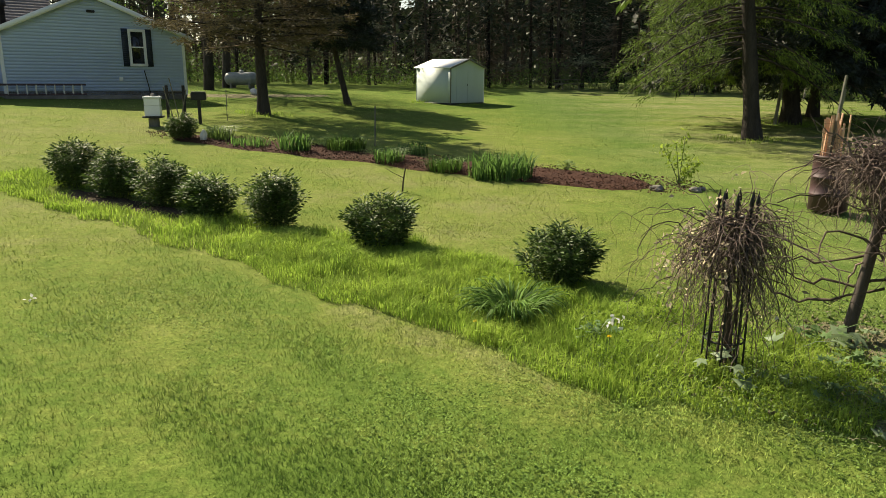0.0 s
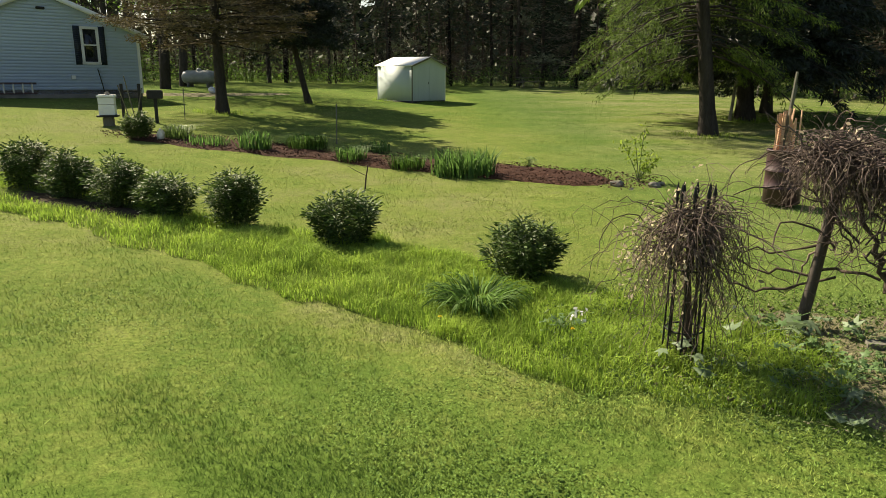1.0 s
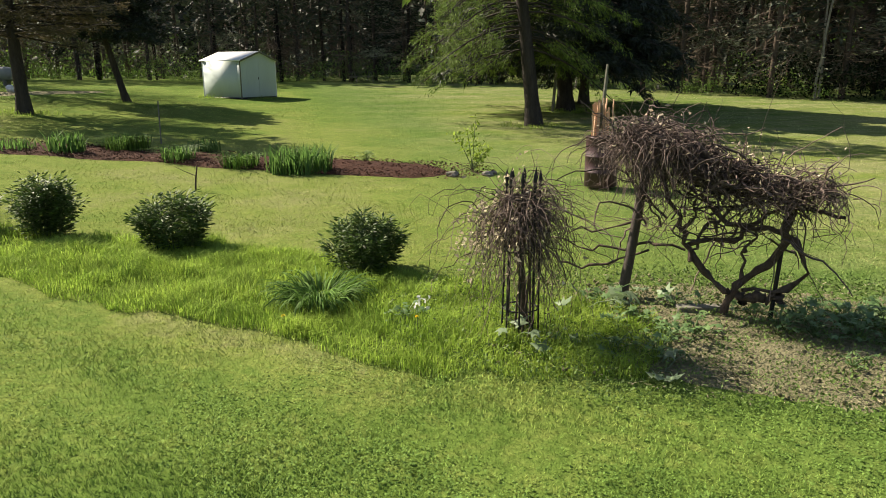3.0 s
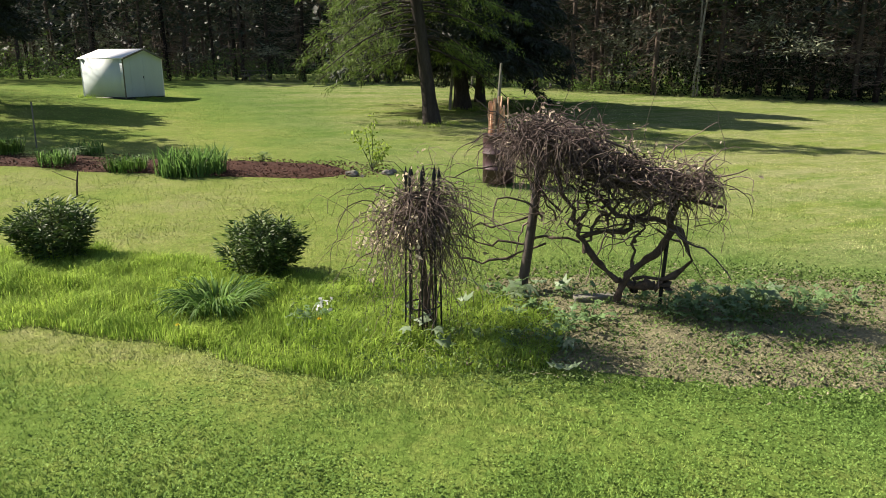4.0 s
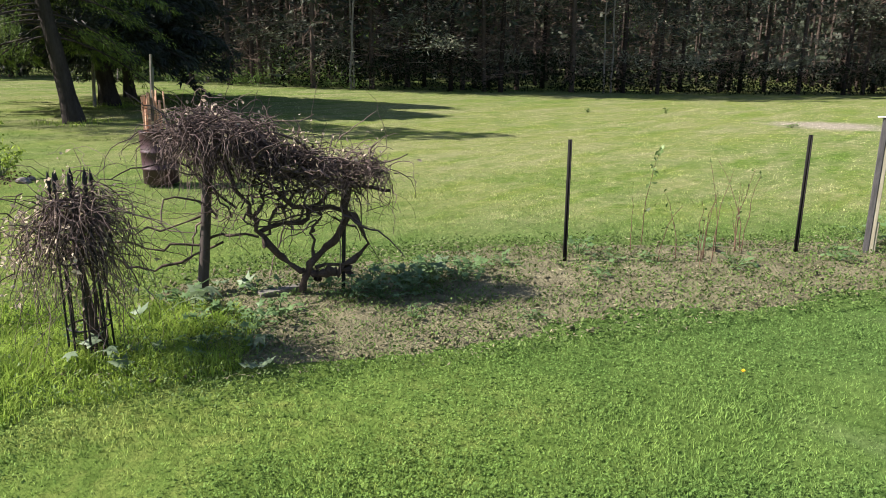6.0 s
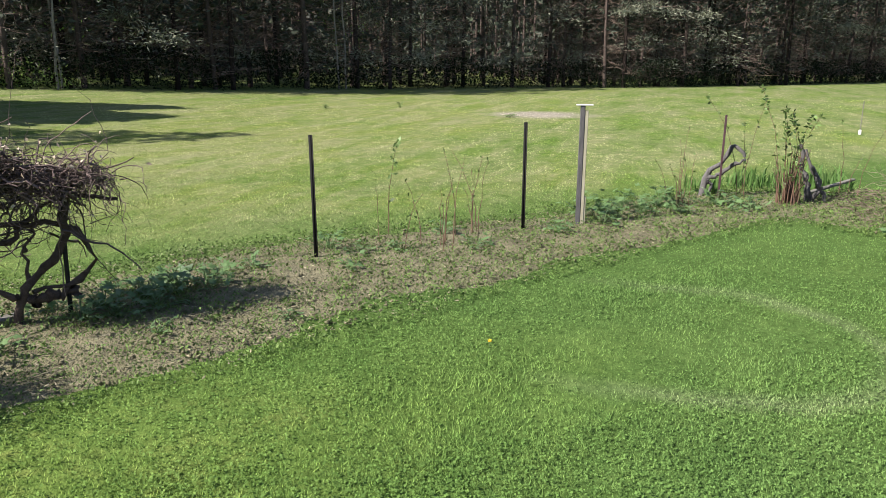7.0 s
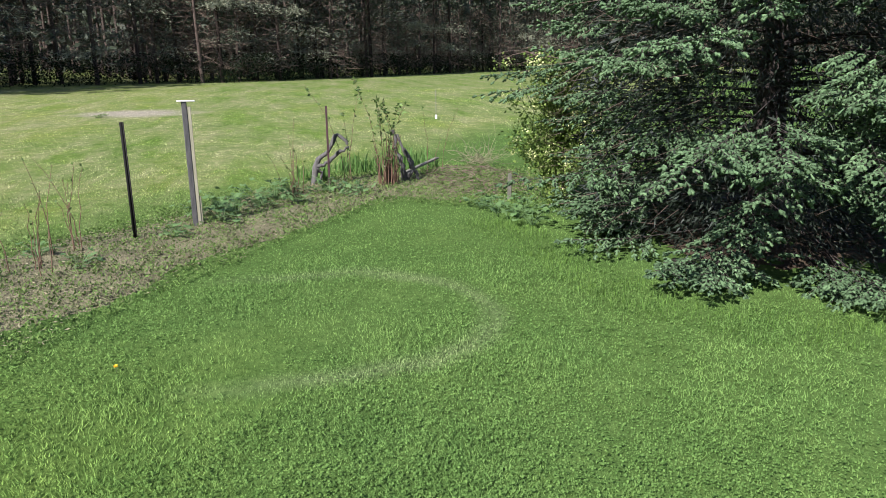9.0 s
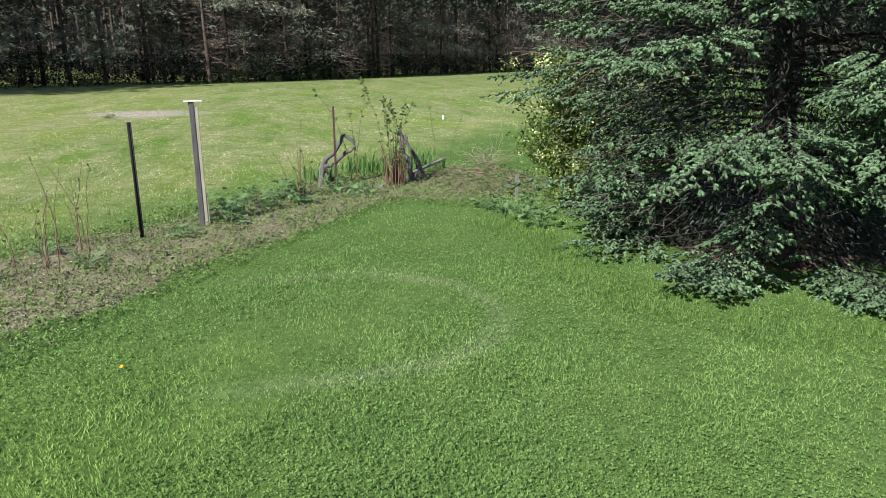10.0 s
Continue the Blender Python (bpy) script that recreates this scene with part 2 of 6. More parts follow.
M_LIME = plain("lime_leaf", (0.17, 0.26, 0.03), (0.33, 0.42, 0.08), 5, 40, 0.6, spec=0.2, bump=0, island=0.3, translucent=0.55)
M_VINE = plain("vine_bark", (0.030, 0.021, 0.016), (0.115, 0.085, 0.066), 20, 120, 0.9, bump=0.8, island=0.45, spec=0.2)
M_DARKWOOD = plain("dark_old_wood", (0.030, 0.024, 0.020), (0.115, 0.092, 0.078), 7, 70, 0.9, stretch=(5, 5, 1), bump=0.6)
M_VINECANE = plain("vine_cane", (0.026, 0.018, 0.016), (0.200, 0.148, 0.128), 20, 120, 0.85, bump=0, island=0.6, spec=0.2)
# paler copy of the woodland needles, sunlight put into the colour
M_EDGE = plain("lit_edge_needle", (0.040, 0.052, 0.030), (0.30, 0.31, 0.21), 0.6, 5, 0.7, bump=0, island=0.6, translucent=0.15)
M_CANE = plain("brown_cane", (0.055, 0.032, 0.02), (0.17, 0.10, 0.06), 12, 80, 0.8, bump=0, island=0.3)
M_GREYBARK = plain("grey_old_bark", (0.016, 0.015, 0.014), (0.175, 0.165, 0.150), 22, 110, 0.95, bump=1.0, depth=0.012, stretch=(1, 1, 0.2))
M_PALEBARK = plain("pale_bark", (0.10, 0.09, 0.075), (0.33, 0.30, 0.25), 6, 40, 0.9, bump=0.4)
M_DEADLEAF = plain("withered_leaf", (0.36, 0.28, 0.19), (0.66, 0.57, 0.42), 8, 60, 0.8, bump=0, island=0.4, translucent=0.3)
M_BARK = plain("rough_bark", (0.018, 0.015, 0.012), (0.078, 0.066, 0.058), 5, 24, 0.95, bump=1.0, depth=0.03, stretch=(1, 1, 0.3), spec=0.15, spread=0.25)
M_WOODBARK = plain("wood_bark", (0.016, 0.012, 0.010), (0.080, 0.062, 0.050), 3, 20, 0.95, bump=0.8, depth=0.03, stretch=(1, 1, 0.25), spec=0.1, spread=0.8)
M_DEADTWIG = plain("dead_twig", (0.040, 0.029, 0.022), (0.23, 0.174, 0.135), 6, 60, 0.95, bump=0, island=0.5, spec=0.1)
M_NEEDLE = plain("spruce_needle", (0.020, 0.045, 0.020), (0.150, 0.235, 0.108), 1.2, 9, 0.75, spec=0.2, bump=0, island=0.45, translucent=0.06)
# paler copy of the needle colour, with sunlight put in
M_NEEDLE_LIT = plain("lit_needle", (0.014, 0.030, 0.008), (0.23, 0.33, 0.060), 0.9, 7, 0.7, spec=0.2, bump=0, island=0.5, translucent=0.22)
M_NEEDLE_BROWN = plain("browned_needle", (0.05, 0.048, 0.022), (0.16, 0.12, 0.06), 1.2, 9, 0.75, bump=0, island=0.45, translucent=0.2)
# woodland needles, darkened to carry the shade among the trees
M_NEEDLE_WOOD = plain("shaded_wood_needle", (0.010, 0.018, 0.010), (0.060, 0.075, 0.042), 0.6, 5, 0.7, bump=0, island=0.5, spread=0.3, translucent=0.15)
# darker copy, with the shade of rear crowns and inner boughs put in
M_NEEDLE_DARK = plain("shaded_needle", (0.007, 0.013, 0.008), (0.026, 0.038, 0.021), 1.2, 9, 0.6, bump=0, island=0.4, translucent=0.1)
M_FARWOOD = plain("far_wood_shade", (0.006, 0.008, 0.005), (0.028, 0.033, 0.018), 0.25, 1.2, 0.95, bump=0, spec=0.0)
# near-black: the shade at the foot of the woods is put into this leaf
M_BRUSH = plain("shade_dark_brush_leaf", (0.005, 0.009, 0.005), (0.015, 0.024, 0.010), 0.5, 8, 0.9, bump=0, island=0.4, spec=0.02)
M_SHRUB = plain("shrub_leaf", (0.06, 0.13, 0.022), (0.21, 0.32, 0.06), 0.5, 8, 0.55, bump=0, island=0.45, translucent=0.4)
M_STEEL = plain("painted_steel", (0.45, 0.52, 0.51), (0.56, 0.62, 0.61), 1.5, 40, 0.6, bump=0, stretch=(1, 1, 0.3))
M_ROOFWHITE = plain("white_roof_sheet", (0.72, 0.72, 0.72), (0.85, 0.85, 0.85), 2, 40, 0.45, bump=0.1)
M_TRIM = plain("white_trim", (0.62, 0.63, 0.63), (0.80, 0.80, 0.79), 4, 60, 0.55, bump=0.1)
M_SIDING = plain("blue_grey_siding", (0.37, 0.46, 0.69), (0.44, 0.54, 0.78), 1.2, 30, 0.6, bump=0.15)
M_SHUTTER = plain("navy_shutter", (0.012, 0.018, 0.035), (0.03, 0.04, 0.065), 5, 60, 0.5)
M_SHINGLE = plain("grey_shingle", (0.13, 0.115, 0.11), (0.27, 0.25, 0.24), 3, 30, 0.95, bump=0.8, depth=0.02, island=0.25)
M_STONE = plain("foundation_stone", (0.10, 0.09, 0.085), (0.30, 0.28, 0.26), 3, 25, 0.95, bump=0.9, depth=0.03)
M_GLASS = plain("dark_glass", (0.010, 0.011, 0.013), (0.02, 0.021, 0.024), 3, 30, 0.06, bump=0, spec=0.6)
M_RUST = plain("rusty_barrel", (0.026, 0.012, 0.016), (0.085, 0.040, 0.044), 4, 30, 0.5, bump=0.5, metal=0.0)
M_LATH = plain("raw_lath", (0.38, 0.21, 0.13), (0.70, 0.46, 0.32), 6, 60, 0.8, stretch=(6, 6, 1), bump=0.4, spread=0.2)
M_GREYWOOD = plain("weathered_wood", (0.075, 0.070, 0.056), (0.215, 0.205, 0.16), 7, 70, 0.9, stretch=(5, 5, 1), bump=0.6)
M_POSTDARK = plain("dark_post_wood", (0.035, 0.034, 0.034), (0.13, 0.125, 0.12), 7, 70, 0.9, stretch=(5, 5, 1), bump=0.6)
M_POSTPALE = plain("pale_post_wood", (0.22, 0.20, 0.13), (0.42, 0.39, 0.28), 7, 70, 0.85, stretch=(5, 5, 1), bump=0.5)
M_IRON = plain("black_iron", (0.008, 0.008, 0.009), (0.03, 0.028, 0.026), 9, 80, 0.55, metal=0.3, bump=0.3)
M_TPOST = plain("dark_steel_post", (0.008, 0.009, 0.008), (0.025, 0.022, 0.02), 6, 70, 0.85, spec=0.15, bump=0.3)
M_PALE = plain("pale_stick", (0.45, 0.43, 0.38), (0.75, 0.73, 0.68), 6, 60, 0.7)
M_HIVE = plain("white_hive_paint", (0.66, 0.67, 0.66), (0.82, 0.82, 0.80), 4, 50, 0.6, bump=0.2)
M_TANK = plain("tank_paint", (0.16, 0.17, 0.17), (0.30, 0.30, 0.29), 3, 40, 0.5, bump=0.2)
M_ROCK = plain("field_stone", (0.085, 0.078, 0.068), (0.24, 0.22, 0.19), 4, 30, 0.9, bump=0.8, depth=0.02)
M_YELLOW = plain("dandelion_yellow", (0.75, 0.50, 0.01), (0.90, 0.66, 0.03), 8, 60, 0.7, bump=0)
M_WHITEFLOWER = plain("pale_petal", (0.62, 0.62, 0.60), (0.82, 0.82, 0.80), 8, 60, 0.7, bump=0, translucent=0.3)
M_CREAM = plain("cream_blossom", (0.50, 0.53, 0.20), (0.72, 0.74, 0.38), 8, 60, 0.7, bump=0, translucent=0.3)


# ---- geometry tools ----
class Geo:
    """Gathers vertices and faces for one mesh."""

    def __init__(self):
        self.v, self.f3, self.f4, self.n = [], [], [], 0

    def add(self, v, f):
        v, f = np.asarray(v, np.float32).reshape(-1, 3), np.asarray(f, np.int32)
        if len(f):
            (self.f3 if f.shape[1] == 3 else self.f4).append(f + self.n)
            self.v.append(v)
            self.n += len(v)
        return self

    def box(self, centre, size, turn=None):
        c = np.array([[x, y, z] for x in (-.5, .5) for y in (-.5, .5) for z in (-.5, .5)]) * np.array(size)
        if turn is not None:
            c = c @ np.array(turn.to_3x3()).T
        return self.add(c + np.array(centre), [[0, 1, 3, 2], [4, 6, 7, 5], [0, 4, 5, 1], [2, 3, 7, 6], [0, 2, 6, 4], [1, 5, 7, 3]])

    def tube(self, pts, radii, n=5, cap=True):
        p = np.asarray(pts, float)
        r = np.full(len(p), radii, float) if np.isscalar(radii) else np.asarray(radii, float)
        d = np.gradient(p, axis=0)
        d /= np.linalg.norm(d, axis=1)[:, None] + 1e-9
        ref = np.array([0.0, 0, 1]) if abs(d[:, 2]).mean() < 0.8 else np.array([1.0, 0, 0])
        a = np.cross(d, ref)
        a /= np.linalg.norm(a, axis=1)[:, None] + 1e-9
        b = np.cross(d, a)
        ang = np.arange(n) * 2 * np.pi / n
        ring = a[:, None] * np.cos(ang)[None, :, None] + b[:, None] * np.sin(ang)[None, :, None]
        v = (p[:, None] + ring * r[:, None, None]).reshape(-1, 3)
        i, j = np.meshgrid(np.arange(len(p) - 1), np.arange(n), indexing="ij")
        i, j = i.ravel(), j.ravel()
        k = (j + 1) % n
        self.add(v, np.stack([i * n + j, i * n + k, (i + 1) * n + k, (i + 1) * n + j], 1))
        if cap and n >= 3:
            self.add(v[-n:], [[0, m, m + 1] for m in range(1, n - 1)])
            self.add(v[:n], [[0, m + 1, m] for m in range(1, n - 1)])
        return self

    def leaves(self, base, way, side, length, width, fold=0.15, mid=0.45):
        """Kite-shaped leaves, folded on the midrib, many at once."""
        base, way, side = (np.asarray(a, float) for a in (base, way, side))
        way = way / (np.linalg.norm(way, axis=1)[:, None] + 1e-9)
        side = side - (side * way).sum(1)[:, None] * way
        side /= np.linalg.norm(side, axis=1)[:, None] + 1e-9
        up = np.cross(side, way)
        ln, w = np.broadcast_to(length, len(base))[:, None], np.broadcast_to(width, len(base))[:, None]
        m = base + way * ln * mid
        v = np.stack([base, m + side * w / 2 + up * w * fold, base + way * ln, m - side * w / 2 + up * w * fold], 1).reshape(-1, 3)
        k = np.arange(len(base))[:, None] * 4
        return self.add(v, np.concatenate([k + [0, 1, 2], k + [0, 2, 3]]))

    def blades(self, base, tip, width, side):
        """One narrow triangle a blade."""
        base, tip = np.asarray(base, float), np.asarray(tip, float)
        w = np.broadcast_to(width, len(base))[:, None]
        v = np.stack([base - side * w / 2, base + side * w / 2, tip], 1).reshape(-1, 3)
        return self.add(v, np.arange(len(base) * 3).reshape(-1, 3))

    def bent(self, base, lean, height, width, bend=0.5):
        """Longer blades of two joints that bow over."""
        base, lean = np.asarray(base, float), np.asarray(lean, float)
        h, w = np.broadcast_to(height, len(base))[:, None], np.broadcast_to(width, len(base))[:, None]
        side = np.stack([-lean[:, 1], lean[:, 0], 0 * lean[:, 0]], 1)
        side /= np.linalg.norm(side, axis=1)[:, None] + 1e-9
        up = np.array([0, 0, 1.0])
        m = base + up * h * 0.6 + lean * h * 0.25
        t = base + up * h * (1 - 0.35 * bend) + lean * h * (0.25 + bend)
        v = np.stack([base - side * w / 2, base + side * w / 2, m + side * w * 0.4, m - side * w * 0.4, t], 1).reshape(-1, 3)
        k = np.arange(len(base))[:, None] * 5
        return self.add(v, np.concatenate([k + [0, 1, 2], k + [0, 2, 3], k + [3, 2, 4]]))

    def mesh(self, name, material, smooth=False):
        me = bpy.data.meshes.new(name)
        v = np.concatenate(self.v)
        f3 = np.concatenate(self.f3) if self.f3 else np.zeros((0, 3), np.int32)
        f4 = np.concatenate(self.f4) if self.f4 else np.zeros((0, 4), np.int32)
        me.vertices.add(len(v))
        me.vertices.foreach_set("co", v.ravel())
        loops = np.concatenate([f3.ravel(), f4.ravel()])
        me.loops.add(len(loops))
        me.loops.foreach_set("vertex_index", loops)
        me.polygons.add(len(f3) + len(f4))
        starts = np.concatenate([np.arange(len(f3)) * 3, len(f3) * 3 + np.arange(len(f4)) * 4])
        me.polygons.foreach_set("loop_start", starts.astype(np.int32))
        if smooth:
            me.polygons.foreach_set("use_smooth", np.ones(len(starts), bool))
        me.update(calc_edges=True)
        me.validate()
        me.materials.append(material)
        return me


def part(name, geo, material, parent, label="", smooth=False, kind=""):
    """Links a Geo or a bmesh as one mesh object under a thing or a part."""
    if isinstance(geo, Geo):
        me = geo.mesh(name, material, smooth)
    else:
        me = bpy.data.meshes.new(name)
        geo.to_mesh(me)
        geo.free()
        me.materials.append(material)
        if smooth:
            me.polygons.foreach_set("use_smooth", np.ones(len(me.polygons), bool))
    ob = new(name, me)
    ob.parent = parent
    return tagged(ob, label, "", "", kind)


def thing(name, m, label, category, group="", kind=""):
    ob = new(name)
    ob.matrix_world = m
    ob.empty_display_size = 0.2
    return tagged(ob, label, category, group, kind)


def sheet(name, geo, material, label, category="", kind="structure", smooth=False):
    return tagged(new(name, geo.mesh(name, material, smooth)), label, category, "", kind)


def bevelled(size, bevel=0.01, centre=(0, 0, 0)):
    bm = bmesh.new()
    bmesh.ops.create_cube(bm, size=1.0, matrix=Matrix.Translation(centre) @ Matrix.Diagonal((*size, 1)))
    bmesh.ops.bevel(bm, geom=list(bm.edges), offset=bevel, segments=2, affect="EDGES")
    return bm


def lathe(profile, n=24):
    """A turned body from (radius, height) rows."""
    g = Geo()
    a = np.arange(n) * 2 * np.pi / n
    v = np.array([[r * math.cos(t), r * math.sin(t), z] for r, z in profile for t in a])
    f = [[i * n + j, i * n + (j + 1) % n, (i + 1) * n + (j + 1) % n, (i + 1) * n + j] for i in range(len(profile) - 1) for j in range(n)]
    return g.add(v, f)


# ---- ground ----
def softplus(v, k):
    return k * np.logaddexp(0, np.asarray(v, float) / k)


def ground(x, y):
    """The lie of the land: level by the camera, rising gently to the north and the west."""
    raw = 0.050 * softplus(np.asarray(y) - 14, 2.5) + 0.075 * softplus(-np.asarray(x) - 1.0, 2.0)
    return 1.75 * np.tanh(raw / 1.75)


def on(x, y, rz=0.0, dz=0.0):
    return pose(x, y, float(ground(x, y)) + dz, 0, 0, rz)


def spline(rows, n):
    """Evenly spread points on a smooth line through a few given ones."""
    p = np.array(rows, float)
    s = np.r_[0, np.cumsum(np.linalg.norm(np.diff(p[:, :2], axis=0), axis=1))]
    t = np.linspace(0, s[-1], n)
    return np.stack([np.interp(t, s, p[:, k]) for k in range(p.shape[1])], 1)


def to_line(x, y, rows):
    """The distance from a line (x, y, half width) over that half width, for many points."""
    q = spline(rows, 80)
    best = np.full(np.shape(x), 99.0)
    for cx, cy, w in q:
        best = np.minimum(best, np.hypot(x - cx, y - cy) / w)
    return best


def rough(x, y, scale, seed=0.0):
    """Cheap smooth noise in -1..1 over the plan."""
    x, y = np.asarray(x) * scale + seed, np.asarray(y) * scale - seed
    return (np.sin(x * 1.7 + 1.3 * np.sin(y * 1.1)) + np.sin(y * 1.9 + 1.7 * np.sin(x * 0.9 + 2)) + np.sin((x + y) * 2.7 + 0.7) * 0.6) / 2.6


MULCH_LINE = [(-7.1, 17.8, 0.7), (-5.5, 17.5, 0.95), (-3.3, 16.9, 0.95), (-0.6, 16.0, 1.0), (1.5, 14.8, 1.1), (3.9, 13.6, 0.95)]
GARDEN_LINE = [(2.3, 5.2, 1.2), (3.6, 4.7, 1.45), (5.2, 3.7, 1.5), (6.8, 2.6, 1.35), (8.2, 1.3, 1.1), (9.9, 0.1, 1.1), (11.2, -1.4, 1.1), (10.8, -3.0, 1.6)]
SKIRT_LINE = [(8.1, -2.45, 0.4), (6.6, -2.65, 0.42), (5.3, -2.8, 0.4), (4.45, -3.3, 0.38), (3.95, -4.2, 0.4)]
BARE_LINE = [(-6.0, 10.55, 0.3), (-5.1, 10.1, 0.38), (-4.1, 9.6, 0.33), (-3.7, 9.35, 0.15)]
TALL_LINE = [(-6.8, 11.2, 0.8), (-4.5, 9.6, 0.75), (-2.4, 8.35, 0.9), (-0.9, 7.45, 1.05), (0.5, 6.3, 1.15), (1.6, 5.25, 1.1), (2.3, 4.75, 0.8)]


def land():
    g = Geo()
    n = 180
    r = np.r_[0.0, np.linspace(0.6, 20, 60), 20 * 1.075 ** np.arange(1, 68)]
    a = np.arange(n) * 2 * np.pi / n
    x, y = np.outer(r, np.cos(a)), np.outer(r, np.sin(a))
    z = ground(x, y) + 0.012 * rough(x, y, 1.6) * (r[:, None] < 60)
    i, j = np.meshgrid(np.arange(len(r) - 1), np.arange(n), indexing="ij")
    i, j = i.ravel(), j.ravel()
    k = (j + 1) % n
    g.add(np.stack([x, y, z], -1).reshape(-1, 3), np.stack([i * n + j, i * n + k, (i + 1) * n + k, (i + 1) * n + j], 1))
    sheet("ground", g, M_LAWN, "wide mown lawn of short grass and clover", "lawn", smooth=True)


def bed(name, line, material, label, height, seed):
    """A strip of bare earth, slightly proud of the lawn, with a wavering edge that dips under it."""
    n, m = 160, 25
    q = spline(line, n)
    d = np.gradient(q[:, :2], axis=0)
    d /= np.linalg.norm(d, axis=1)[:, None]
    u = np.linspace(-1, 1, m)
    side = np.stack([-d[:, 1], d[:, 0]], 1)
    wave = 1 + 0.22 * rough(q[:, 0], q[:, 1], 1.3, seed)[:, None] * np.sign(u)[None]
    end = np.clip(np.minimum(np.arange(n), np.arange(n)[::-1]) / 8.0, 0.15, 1) ** 0.5
    off = u[None] * q[:, 2:3] * wave * end[:, None]
    x, y = q[:, :1] + side[:, :1] * off, q[:, 1:2] + side[:, 1:] * off
    z = ground(x, y) - 0.03 + (0.03 + height) * (1 - np.abs(u)[None] ** 4) * end[:, None] + 0.025 * rough(x, y, 5, seed) * (1 - np.abs(u)[None] ** 2) + 0.012 * rough(x, y, 17, seed)
    i, j = np.meshgrid(np.arange(n - 1), np.arange(m - 1), indexing="ij")
    i, j = i.ravel(), j.ravel()
    g = Geo().add(np.stack([x, y, z], -1).reshape(-1, 3), np.stack([i * m + j, (i + 1) * m + j, (i + 1) * m + j + 1, i * m + j + 1], 1))
    return sheet(name, g, material, label, "garden bed", smooth=True)


def scatter(rng, n, lo, hi):
    return rng.uniform(lo[0], hi[0], n), rng.uniform(lo[1], hi[1], n)


def lawn_blades():
    """Short blades in small clumps, and clover leaves: fine by the camera, in coarser tufts far off."""
    rng = np.random.default_rng(4)
    n = 740000
    a = radians(90) + np.radians(rng.uniform(-142, 40, n) + rng.normal(0, 8, n))
    d = 2.3 * (46 / 2.3) ** (rng.random(n) ** 1.1)
    # the middle of the lawn, and a thinner cover all round
    d *= np.exp(rng.normal(0, 0.06, n))
    k, m = np.arange(n) < 120000, np.arange(n) >= n - 30000
    a[k], d[k] = rng.uniform(0, 6.283, 120000), np.sqrt(rng.random(120000)) * 2.35 * np.exp(rng.normal(0, 0.10, 120000))
    a[m], d[m] = rng.uniform(0, 6.283, 30000), np.sqrt(rng.random(30000)) * 7.0
    x, y = d * np.cos(a), d * np.sin(a)
    clump = 0.6 * rough(x, y, 26, 2) + 0.6 * rough(x, y, 58, 5)
    keep = (to_line(x, y, MULCH_LINE) > 0.95) & (to_line(x, y, GARDEN_LINE) > 0.93 + 0.15 * rough(x, y, 3)) & (clump + rng.normal(0, 0.35, n) > -0.42 - 0.9 * np.clip(d / 14, 0, 1)) & (np.hypot(x - 7.2, y + 5.5) > 2.3 + 0.2 * rough(x, y, 3, 2))
    x, y, d, clump = x[keep], y[keep], d[keep], clump[keep]
    n = len(x)
    base = np.stack([x, y, ground(x, y) - 0.006], 1)
    turn = rng.uniform(0, 2 * np.pi, n)
    grow = (1 + 0.25 * rough(x, y, 2.3, 1)) * (1 + 0.4 * clump)
    h = rng.uniform(0.014, 0.034, n) * grow
    lean = rng.normal(0, 0.5, (n, 2)) * h[:, None]
    tip = base + np.stack([lean[:, 0], lean[:, 1], h], 1)
    side = np.stack([np.cos(turn), np.sin(turn), rng.normal(0, 0.3, n)], 1)
    g = Geo().blades(base, tip, rng.uniform(0.004, 0.009, n) * (0.62 + d / 9), side)
    sheet("lawn_grass", g, M_BLADE, "short mown grass blades of the lawn", "grass", "stuff")
    n = 300000
    a = radians(90) + np.radians(rng.uniform(-142, 40, n))
    d = 2.3 * (14 / 2.3) ** (rng.random(n) ** 1.1)
    x, y = d * np.cos(a), d * np.sin(a)
    keep = (rough(x, y, 0.8, 7) + 0.4 * rough(x, y, 3.1, 2) + 0.25 * rough(x, y, 40, 1) + rng.normal(0, 0.3, n) + np.clip((x - 1) / 6, -0.5, 0.6) > 0.12) & (to_line(x, y, MULCH_LINE) > 1) & (to_line(x, y, GARDEN_LINE) > 0.95) & (np.hypot(x - 7.2, y + 5.5) > 2.8)
    x, y, d = x[keep], y[keep], d[keep]
    n = len(x)
    turn = rng.uniform(0, 2 * np.pi, n)
    way = np.stack([np.cos(turn), np.sin(turn), rng.normal(0.1, 0.5, n)], 1)
    side = np.stack([-np.sin(turn), np.cos(turn), rng.normal(0, 0.6, n)], 1)
    base = np.stack([x, y, ground(x, y) + rng.uniform(0.008, 0.036, n) * (1 + 0.5 * rough(x, y, 30, 4))], 1)
    size = rng.uniform(0.010, 0.0185, n) * (0.85 + d / 22)
    g = Geo().leaves(base, way, side, size, size * rng.uniform(0.75, 1.0, n), 0.15, 0.55)
    sheet("clover", g, M_CLOVER, "low clover leaves spread through the lawn", "clover", "stuff")


